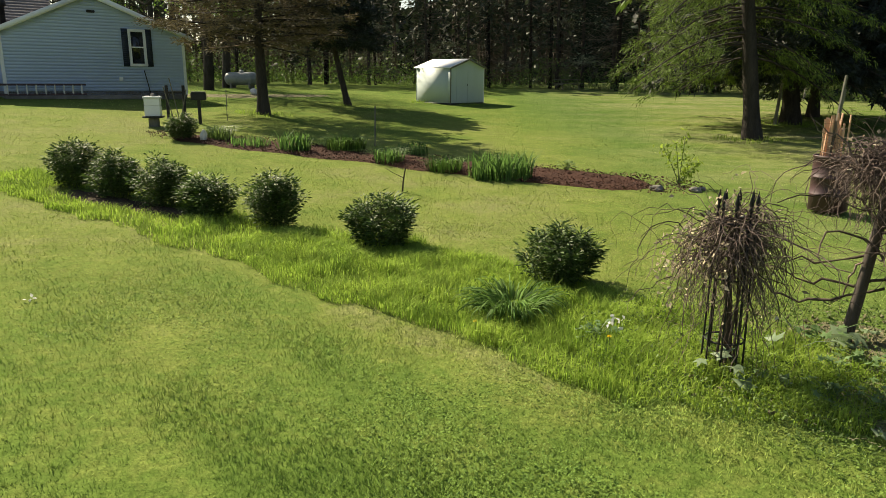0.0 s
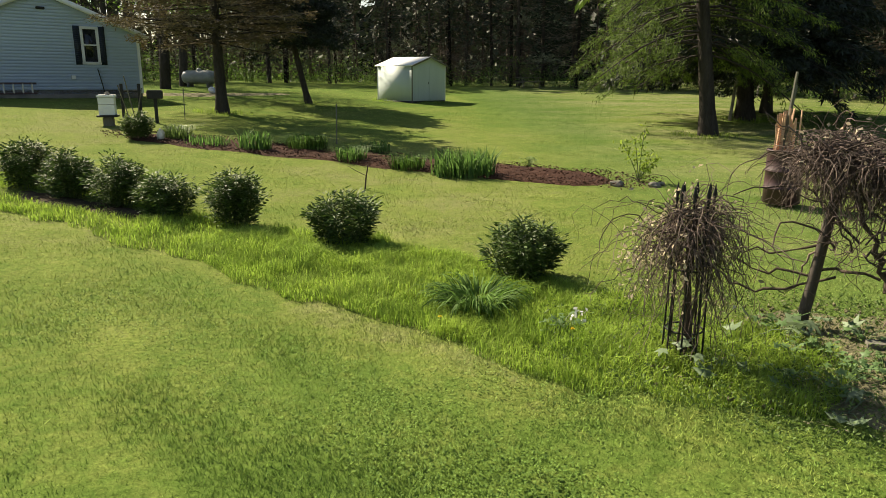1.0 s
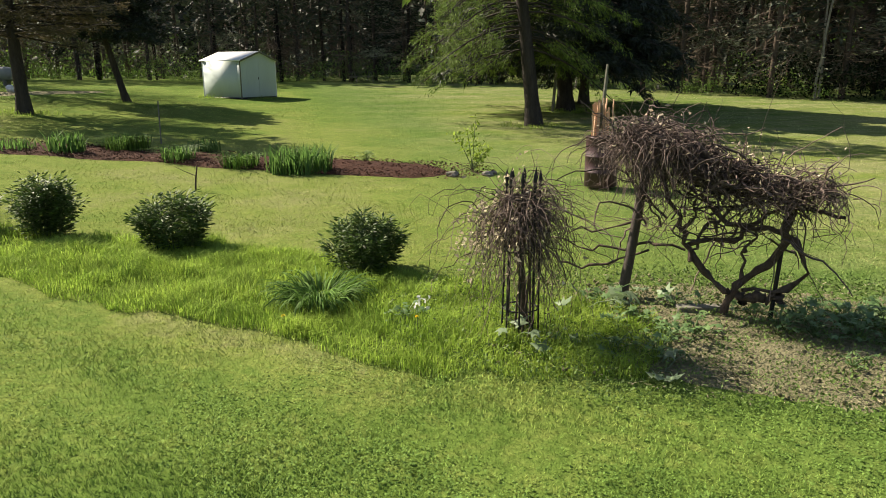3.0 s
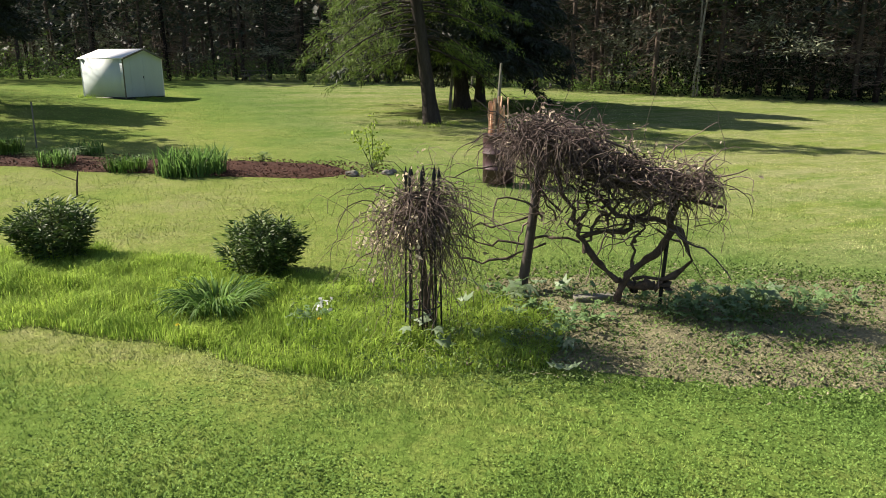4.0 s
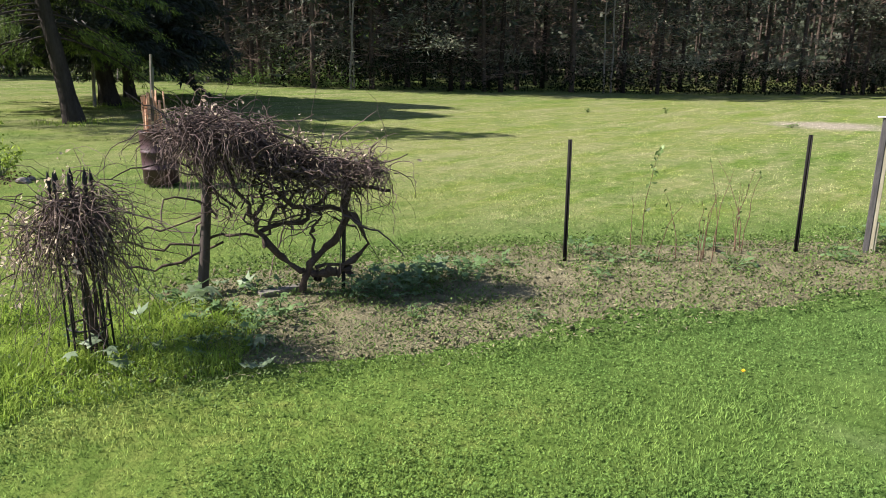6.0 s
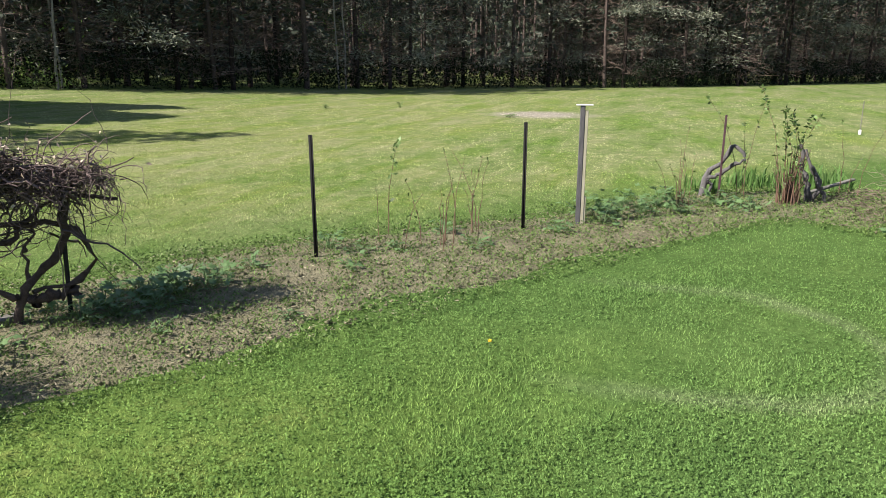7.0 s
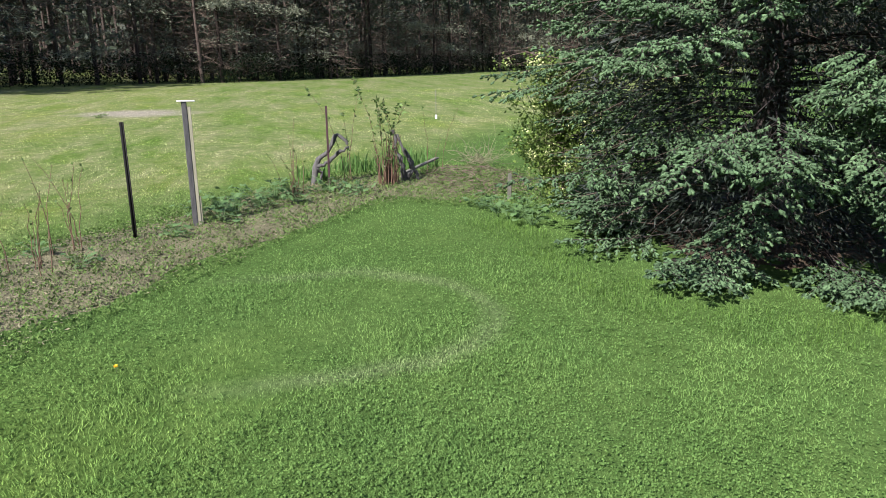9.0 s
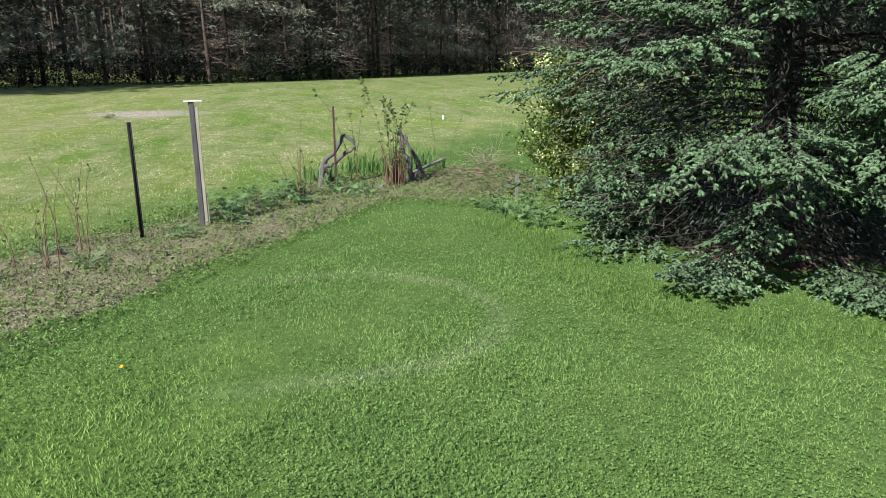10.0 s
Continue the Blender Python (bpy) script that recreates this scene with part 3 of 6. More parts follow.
def tall_grass():
    """Unmown grass: the strip of the peonies, tree feet, the skirt of the big spruce."""
    rng = np.random.default_rng(8)

    def strip(n, lo, hi, line, low, high, wide, taper=0.35):
        x, y = scatter(rng, n, lo, hi)
        q = to_line(x, y, line) + 0.16 * rough(x, y, 1.7, 5) + 0.12 * rough(x, y, 5, 1)
        tuft_at = 0.55 * rough(x, y, 5.5, 8) + 0.45 * rough(x, y, 13, 3)
        keep = (q < 1.0) & (to_line(x, y, BARE_LINE) > 1.0) & (tuft_at + rng.normal(0, 0.4, n) > -0.55)
        x, y, q, tuft_at = x[keep], y[keep], q[keep], tuft_at[keep]
        n = len(x)
        base = np.stack([x, y, ground(x, y) - 0.01], 1)
        h = rng.uniform(low, high, n) * (1.15 - taper * np.clip(q, 0, 1) ** 2) * (1 + 0.35 * rough(x, y, 2.6, 9)) * (1 + 0.4 * tuft_at)
        lean = rng.normal(0, 0.55, (n, 3)) * [1, 1, 0] + np.stack([rough(x, y, 4, 3), rough(x, y, 4, 6), 0 * x], 1) * 0.5
        g.bent(base, lean, h, rng.uniform(0.004, 0.009, n) * wide, 0.6)

    g = Geo()
    strip(150000, (-9, 7), (0.5, 14), TALL_LINE, 0.045, 0.145, 1.2)
    strip(150000, (-2.5, 3.2), (3.2, 8.6), TALL_LINE, 0.05, 0.165, 1.0)
    for cx, cy, r in ((9.1, 21.5, 0.9), (12.4, 26.2, 1.2), (-6.6, 24.6, 0.9), (-4.5, 30.4, 0.5), (-1.2, 34.4, 0.8), (0.6, 34.0, 0.6)):
        strip(1300, (cx - 1.5, cy - 1.5), (cx + 1.5, cy + 1.5), [(cx - 0.1, cy, r), (cx + 0.1, cy, r)], 0.06, 0.2, 1.8)
    sheet("tall_grass", g, M_TALL, "lush unmown grass strip around the peonies", "grass", "stuff")
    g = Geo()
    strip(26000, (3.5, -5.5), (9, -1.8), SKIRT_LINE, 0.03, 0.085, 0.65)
    sheet("spruce_skirt_grass", g, M_SKIRT, "longer grass under the spruce boughs in a shade-dark green", "grass", "stuff")


# ---- trees ----
def needle_sprays(g, rng, pts, ways, length, width, per=3, droop=0.15):
    """Narrow needle sprays that follow the twig and hang from it."""
    k = len(pts) * per
    p, w = np.repeat(pts, per, 0), np.repeat(ways, per, 0)
    w = w / (np.linalg.norm(w, axis=1)[:, None] + 1e-9) + rng.normal(0, 0.5, (k, 3)) - [0, 0, droop]
    g.leaves(p + rng.normal(0, 0.05, (k, 3)), w, rng.normal(0, 1, (k, 3)), length * rng.uniform(0.5, 1.4, k), width * rng.uniform(0.6, 1.3, k), 0.1, 0.5)


def conifer(name, m, label, seed, height, trunk, crown_from, reach, whorl=0.42, per_whorl=6, sprays=8, length=0.3, width=0.1,
            droop=0.25, needles=None, lean=(0, 0), bark=None, dead_to=0.0, group="", thin=1.0, top_from=99.0, bare=None):
    """A conifer: tapered trunk, limbs in whorls with side twigs, needle sprays; bare dead limbs below dead_to."""
    rng = np.random.default_rng(seed)
    ob = thing(name, m, label, "tree", group)
    zs = np.linspace(0, 1, 14)
    wob = np.stack([lean[0] * zs * height + 0.03 * np.sin(zs * 5 + seed), lean[1] * zs * height + 0.03 * np.cos(zs * 4 + seed), zs * height - 0.1], 1)
    r = trunk / 2 * (1 - zs) ** 0.8 + 0.02
    r[0] *= 1.35
    part("trunk", Geo().tube(wob, r, 10), bark or M_BARK, ob, smooth=True)
    limbs, dead, crown = Geo(), Geo(), Geo()
    z = crown_from
    while z < height - 0.3:
        f = (z - crown_from) / max(height - crown_from, 0.1)
        ln = reach * (1 - f) ** 0.75 * (0.55 + 0.45 * min(1, f * 6 + 0.3))
        fine = 1.0 if z < top_from else 0.4
        for a in rng.uniform(0, 2 * np.pi) + np.arange(per_whorl) * 2 * np.pi / per_whorl + rng.normal(0, 0.25, per_whorl):
            if rng.random() > thin or (bare and math.cos(a - bare) > 0.62 and z < 5.5 and rng.random() < 0.85):
                continue
            L = ln * rng.uniform(0.6, 1.15)
            s = np.linspace(0, 1, 6)
            c = np.array([np.interp(z, wob[:, 2], wob[:, 0]), np.interp(z, wob[:, 2], wob[:, 1]), z + rng.normal(0, 0.12)])
            out = np.array([math.cos(a), math.sin(a), 0])
            rise = rng.normal(0.05, 0.1)
            pts = c + out * (s * L)[:, None] + np.array([0, 0, 1.0]) * (rise * s * L - droop * L * s ** 2 + 0.12 * L * np.clip(s - 0.75, 0, 1))[:, None]
            is_dead = z < dead_to
            (dead if is_dead else limbs).tube(pts, 0.012 + 0.022 * L / 3 * (1 - s * 0.9), 4, False)
            cross = np.array([-out[1], out[0], 0])
            count = max(3, int(sprays * L / max(reach, 0.1) * fine + 2))
            t = rng.uniform(0.25, 1.0, count)
            bp = np.stack([np.interp(t, s, pts[:, k]) for k in range(3)], 1)
            sg = rng.choice([-1, 1], count)
            tl = L * 0.38 * (1.1 - t) + 0.18
            tw = out * 0.6 + cross * sg[:, None] * 0.9 + rng.normal(0, 0.15, (count, 3))
            tw[:, 2] -= droop * 0.8
            end = bp + tw * tl[:, None]
            for b, e in zip(bp[: count if is_dead else count // 2], end):
                (dead if is_dead else limbs).tube([b, (b + e) / 2 + [0, 0, 0.03], e], [0.008, 0.006, 0.003], 3, False)
            if not is_dead or rng.random() < 0.12:
                u = np.linspace(0.25, 1, 4)
                sp = (bp[:, None] + (end - bp)[:, None] * u[None, :, None]).reshape(-1, 3)
                needle_sprays(crown, rng, sp, np.repeat(tw, 4, 0), length * (1 if fine == 1 else 2.6), width * (1 if fine == 1 else 5.0), 7 if fine == 1 else 2, droop * 1.2)
        z += whorl * rng.uniform(0.7, 1.3) * (1.0 if z < top_from else 1.8)
    if limbs.n:
        part("branchwork", limbs, bark or M_BARK, ob, kind="stuff")
    if dead.n:
        part("deadwood", dead, M_DEADTWIG, ob, "bare dead lower limbs", kind="stuff")
    part("crown", crown, needles or M_NEEDLE, ob, kind="stuff")
    return ob


# ---- buildings ----
def frame_at(origin, u):
    """A pose with x along u (in the plan), y to its left, z up."""
    u = Vector((u[0], u[1], 0)).normalized()
    v = Vector((-u.y, u.x, 0))
    return Matrix(((u.x, v.x, 0, origin[0]), (u.y, v.y, 0, origin[1]), (0, 0, 1, origin[2]), (0, 0, 0, 1)))


def gable_wall(width, eave, peak, at):
    """A gable-shaped slab in x and z, 0.16 thick towards +y."""
    g = Geo()
    o = [(0, 0), (width, 0), (width, eave), (at, peak), (0, eave)]
    v = [(x, y, z) for y in (0, 0.16) for x, z in o]
    g.add(v[:5] + v[5:], [[0, 1, 2], [0, 2, 3], [0, 3, 4], [5, 7, 6], [5, 8, 7], [5, 9, 8]])
    g.add(v, [[i, i + 5, (i + 1) % 5 + 5, (i + 1) % 5] for i in range(5)])
    return g


def slab(g, a, b, c, d, thick=0.12):
    """A tilted board from four corners (in order), thickened downwards."""
    v = np.array([a, b, c, d], float)
    return g.add(np.concatenate([v, v - [0, 0, thick]]), [[0, 1, 2, 3], [7, 6, 5, 4], [0, 4, 5, 1], [1, 5, 6, 2], [2, 6, 7, 3], [3, 7, 4, 0]])


def shingles(g, a, b, depth, rise, rows, step=0.03, parent=None):
    """Lapped courses on a slope whose lower edge runs from a to b; depth is the level run, a vector."""
    a, b, depth = np.array(a, float), np.array(b, float), np.array(depth, float)
    up = np.array([0, 0, rise])
    for k in range(rows):
        g = Geo() if parent else g
        lo, hi = k / rows, (k + 1.15) / rows
        p = [a + (depth + up) * lo + [0, 0, step], b + (depth + up) * lo + [0, 0, step], b + (depth + up) * hi + [0, 0, 0.004], a + (depth + up) * hi + [0, 0, 0.004]]
        slab(g, *p, 0.02)
        if parent:
            part("shingle_course", g, M_SHINGLE, parent)


def house():
    W, eave, peak, at, deep = 6.4, 2.25, 3.62, 2.95, 7.0
    ob = thing("house", frame_at((-16.0, 25.4, 1.42), (0.77, 0.64)), "single-storey house with blue-grey lap siding and shingled roof", "house")
    part("wall", gable_wall(W, eave, peak, at), M_SIDING, ob)
    g = Geo()
    for x in (0.08, W - 0.08):
        g.box((x, deep / 2, eave / 2), (0.16, deep - 0.34, eave))
    g.box((W / 2, deep - 0.09, eave / 2), (W, 0.16, eave))
    part("side_walls", g, M_SIDING, ob)
    # lap boards, each leaning out over the one below
    g, z, lap = Geo(), 0.16, 0.115
    slope_l, slope_r = at / (peak - eave), (W - at) / (peak - eave)
    while z < peak - 0.15:
        zt = z + lap
        x0 = 0.02 if zt < eave else (zt - eave) * slope_l + 0.02
        x1 = W - 0.02 if zt < eave else W - (zt - eave) * slope_r - 0.02
        g.add([(x0, -0.030, z), (x1, -0.030, z), (x1, -0.006, zt), (x0, -0.006, zt), (x0, 0, z), (x1, 0, z)], [[0, 1, 2, 3], [4, 5, 1, 0]])
        z += lap
    part("siding", g, M_SIDING, ob, "blue-grey lap siding boards")
    part("foundation", Geo().box((W / 2, deep / 2, -0.14), (W + 0.06, deep, 0.58)), M_STONE, ob, "low rubble stone foundation")
    for x in (-0.01, W + 0.01):
        part("corner_board", bevelled((0.11, 0.11, eave), 0.01, (x, 0.0, eave / 2)), M_TRIM, ob, "white corner trim")
    for x0, z0, x1, z1 in ((-0.35, eave - 0.16, at, peak), (W + 0.35, eave - 0.16, at, peak)):
        g = Geo()
        slab(g, (x0, -0.30, z0 + 0.14), (x1, -0.30, z1 + 0.14), (x1, deep + 0.3, z1 + 0.14), (x0, deep + 0.3, z0 + 0.14), 0.10)
        part("roof", g, M_SHINGLE, ob)
        g = Geo()
        slab(g, (x0, -0.335, z0 + 0.16), (x1, -0.335, z1 + 0.16), (x1, -0.29, z1 + 0.16), (x0, -0.29, z0 + 0.16), 0.2)
        part("rake_board", g, M_TRIM, ob, "white rake trim under the roof edge")
    # the window with its shutters
    wx, wz, ww, wh = 4.62, 1.80, 0.56, 1.30
    win = part("window", Geo().box((wx, -0.03, wz), (ww - 0.1, 0.02, wh - 0.1)), M_GLASS, ob)
    for dx, dz, sx, sz in ((-ww / 2, 0, 0.10, wh + 0.1), (ww / 2, 0, 0.10, wh + 0.1), (0, wh / 2, ww, 0.10), (0, -wh / 2, ww + 0.12, 0.10), (0, 0.02, ww, 0.05)):
        part("window_frame", bevelled((sx, 0.07, sz), 0.008, (wx + dx, -0.06, wz + dz)), M_TRIM, win)
    for dx in (-0.44, 0.44):
        g = Geo().box((wx + dx, -0.045, wz), (0.24, 0.03, wh + 0.12))
        for k in range(16):
            g.box((wx + dx, -0.065, wz - wh / 2 + 0.06 + k * 0.077), (0.19, 0.02, 0.05), Matrix.Rotation(0.4, 4, "X"))
        part("shutter", g, M_SHUTTER, ob, "navy blue louvred shutter")
    part("gable_vent", bevelled((0.30, 0.06, 0.10), 0.02, (at + 0.1, -0.05, peak - 0.55)), M_IRON, ob, "small dark gable fixture")
    g = Geo().tube([(wx + 0.18, -0.05, 0.95), (wx + 0.30, -0.08, 0.3), (wx + 0.36, -0.1, -0.2)], 0.018, 6)
    part("downpipe", g, M_IRON, ob, "thin dark hose below the window")
    part("meter_box", bevelled((0.14, 0.08, 0.14), 0.01, (3.9, -0.06, 0.62)), M_TRIM, ob)
    # porch posts at the far corner
    for x in (-0.9, -2.4):
        part("porch_post", bevelled((0.12, 0.12, 2.1), 0.01, (x, 0.7, 1.05)), M_TRIM, ob)
    for z in (0.25, 0.95):
        part("porch_rail", Geo().box((-1.6, 0.7, z), (1.6, 0.06, 0.06)), M_TRIM, ob)
    g = Geo()
    slab(g, (-3.2, 0.2, 2.35), (-0.1, 0.2, 2.35), (-0.1, 3.4, 2.7), (-3.2, 3.4, 2.7), 0.1)
    part("porch_roof", g, M_SHINGLE, ob)
    # the taller wing behind, its roof sloping to this side
    g = Geo().box((-3.3, 6.5, 1.1), (11.4, 8.4, 2.2))
    part("rear_wing", g, M_SIDING, ob, "taller wing with blue-grey siding")
    g = Geo()
    slab(g, (-9.2, 1.9, 2.15), (2.5, 1.9, 2.15), (2.5, 6.5, 5.35), (-9.2, 6.5, 5.35), 0.1)
    slab(g, (2.5, 11.1, 2.15), (-9.2, 11.1, 2.15), (-9.2, 6.5, 5.35), (2.5, 6.5, 5.35), 0.1)
    wall = Geo().add([(2.2, 2.6, 2.1), (2.2, 10.4, 2.1), (2.2, 6.5, 4.9), (2.05, 2.6, 2.1), (2.05, 10.4, 2.1), (2.05, 6.5, 4.9)], [[0, 1, 2], [3, 5, 4]])
    part("rear_gable", wall, M_SIDING, ob)
    rear = part("rear_roof", g, M_SHINGLE, ob, "grey shingled roof slope")
    shingles(None, (-9.2, 1.9, 2.15), (2.5, 1.9, 2.15), (0, 4.6, 0), 3.2, 26, parent=rear)
    part("stove_pipe", lathe([(0.10, 2.2), (0.10, 3.15), (0.16, 3.17), (0.16, 3.35), (0.05, 3.45)], 12), M_IRON, ob, "dark metal stove pipe")
    bpy.data.objects["stove_pipe"].location = (0.35, 1.2, 0)
    # ladder lying along the wall
    lad = thing("ladder", frame_at((-16.3, 24.55, 1.42), (0.77, 0.64)), "aluminium extension ladder lying on edge by the house wall", "ladder")
    for z in (0.05, 0.40):
        part("rail", bevelled((4.2, 0.05, 0.07), 0.008, (1.2, 0, z)), M_RUST, lad, "dark reddish rail")
    for k in range(14):
        part("rung", Geo().tube([(-0.75 + k * 0.3, 0, 0.05), (-0.75 + k * 0.3, 0, 0.40)], 0.030, 6), M_PALE, lad)


def shed():
    """Small metal shed, gable over the doors."""
    S, D, eave, peak = 2.45, 2.2, 1.72, 2.08
    ob = thing("garden_shed", frame_at((-0.13, 33.4, 0.95), (0.656, 0.755)), "small pale metal garden shed with white gable roof", "shed")
    # local x runs along the door gable, y along the plain side
    part("body", Geo().box((S / 2, D / 2, eave / 2), (S - 0.04, D - 0.04, eave - 0.02)), M_STEEL, ob)
    for x0 in (0.42, 1.24):
        d = part("door", bevelled((0.80, 0.012, 1.62), 0.004, (x0 + 0.40, -0.004, 0.88)), M_STEEL, ob)
        if x0 < 1:
            part("door_handle", bevelled((0.02, 0.03, 0.10), 0.004, (1.18, -0.022, 0.9)), M_IRON, d)
    part("gable", gable_wall(S, eave, peak, S / 2), M_STEEL, ob)
    for x, y in ((0, 0), (S, 0), (0, D), (S, D)):
        part("corner_post", bevelled((0.045, 0.045, eave), 0.006, (x, y, eave / 2)), M_ROOFWHITE if x + y else M_GREYWOOD, ob)
    for x0, x1 in ((-0.09, S / 2), (S + 0.09, S / 2)):
        g = Geo()
        slab(g, (x0, -0.1, eave - 0.02), (x1, -0.1, peak + 0.03), (x1, D + 0.1, peak + 0.03), (x0, D + 0.1, eave - 0.02), 0.035)
        part("roof", g, M_ROOFWHITE, ob, "bright white metal roof sheet")
        g = Geo()
        slab(g, (x0, -0.125, eave - 0.01), (x1, -0.125, peak + 0.04), (x1, -0.102, peak + 0.04), (x0, -0.102, eave - 0.01), 0.08)
        part("gable_trim", g, M_GREYWOOD, ob, "grey gable edge")
    part("base", Geo().box((S / 2, D / 2, 0.0), (S + 0.04, D + 0.04, 0.14)), M_IRON, ob, "dark sill at the ground")


# ---- garden things ----
def barrel():
    ob = thing("rusty_barrel", on(6.05, 11.25), "rusty steel drum holding long strips of scrap lath", "barrel")
    r = 0.29
    prof = [(0.02, 0.05), (r - 0.02, 0.05), (r, 0.06), (r, 0.29), (r + 0.018, 0.305), (r, 0.32), (r, 0.57), (r + 0.018, 0.585), (r, 0.60), (r, 0.90), (r + 0.012, 0.91), (r + 0.012, 0.93), (r - 0.012, 0.93), (r - 0.012, 0.2), (0.02, 0.2)]
    part("drum", lathe(prof, 36), M_RUST, ob, smooth=True)
    rng = np.random.default_rng(3)
    specs = [(-0.12, 0.02, 2.15, -2), (-0.15, 0.0, 1.95, -6)] + [(rng.uniform(-0.2, 0.14), rng.uniform(-0.15, 0.15), rng.uniform(1.05, 1.66), rng.uniform(-9, 5)) for _ in range(17)]
    for k, (x, y, h, tilt) in enumerate(specs):
        lath = thing("lath", on(6.05, 11.25) @ pose(x, y, 0.22, rng.uniform(-4, 4), tilt, rng.uniform(0, 180)), "long raw wooden lath standing in the drum", "lath", "laths in the drum")
        lath_bm = bevelled(((0.03 + 0.012 * (k % 3)) if k > 1 else 0.035, 0.016 if k > 1 else 0.035, h - 0.2), 0.003, (0, 0, (h - 0.2) / 2))
        part("strip", lath_bm, M_GREYWOOD if k < 2 else M_LATH, lath)


def peony(name, m, seed, wide, high):
    rng = np.random.default_rng(seed)
    ob = thing("peony_bush", m, "rounded dark green peony bush on thin stems", "bush", "peony row")
    stems, leaf = Geo(), Geo()
    for k in range(40):
        a, q = rng.uniform(0, 2 * np.pi), rng.random() ** 0.6
        top = np.array([math.cos(a) * q * wide * 0.42, math.sin(a) * q * wide * 0.42, high * (1.0 - 0.42 * q ** 2) * rng.uniform(0.8, 1.05)])
        root = np.array([top[0] * 0.5, top[1] * 0.5, -0.02])
        s = np.linspace(0, 1, 5)
        pts = root + (top - root) * s[:, None] + np.array([0, 0, 0.06 * high]) * np.sin(s * np.pi)[:, None]
        stems.tube(pts, 0.006 - 0.003 * s, 4, False)
        n = 125
        t = rng.uniform(0.06, 1.0, n) ** 0.8
        bp = np.stack([np.interp(t, s, pts[:, i]) for i in range(3)], 1)
        ang = rng.uniform(0, 2 * np.pi, n)
        way = np.stack([np.cos(ang), np.sin(ang), rng.normal(0.15, 0.35, n)], 1) + np.array([math.cos(a), math.sin(a), 0]) * 0.35
        bp = bp + way * rng.uniform(0.02, 0.09, n)[:, None]
        leaf.leaves(bp, way, rng.normal(0, 1, (n, 3)) * [1, 1, 0.35], rng.uniform(0.05, 0.09, n), rng.uniform(0.016, 0.028, n), 0.2)
    part("stemwork", stems, M_STEM, ob, kind="stuff")
    part("foliage", leaf, M_PEONY, ob, kind="stuff")
    return ob


def tuft(name, m, seed, count, high, wide, material, label, category, bend=0.6, width=0.02):
    rng = np.random.default_rng(seed)
    ob = thing(name, m, label, category)
    a = rng.uniform(0, 2 * np.pi, count)
    r = rng.random(count) ** 0.7 * wide * 0.4
    base = np.stack([np.cos(a) * r, np.sin(a) * r, 0 * r - 0.01], 1)
    lean = np.stack([np.cos(a), np.sin(a), 0 * a], 1) * rng.uniform(0.0, 0.8, count)[:, None] + rng.normal(0, 0.3, (count, 3)) * [1, 1, 0]
    h, w = high * rng.uniform(0.6, 1.15, count), width * rng.uniform(0.7, 1.3, count)
    part("foliage", Geo().bent(base, lean, h, w, bend), material, ob, kind="stuff")
    return ob


def canes(g, rng, roots, n, length, spread, gravity, radius, seg=9):
    """Arching dead canes that start near the given points and droop."""
    for _ in range(n):
        p = roots[rng.integers(len(roots))] + rng.normal(0, spread, 3) * [1, 1, 0.5]
        a = rng.uniform(0, 2 * np.pi)
        d = np.array([math.cos(a), math.sin(a), rng.uniform(0.1, 0.9)])
        step = length * rng.uniform(0.5, 1.3) / seg
        pts = [p]
        for _ in range(seg):
            d = d + rng.normal(0, 0.4, 3) - [0, 0, gravity * rng.uniform(0.6, 1.4)]
            d /= np.linalg.norm(d)
            q = pts[-1] + d * step
            if q[2] < 0.05:
                break
            pts.append(q)
        if len(pts) > 3:
            g.tube(pts, np.linspace(radius, radius * 0.35, len(pts)) * rng.uniform(0.6, 1.3), 3, False)


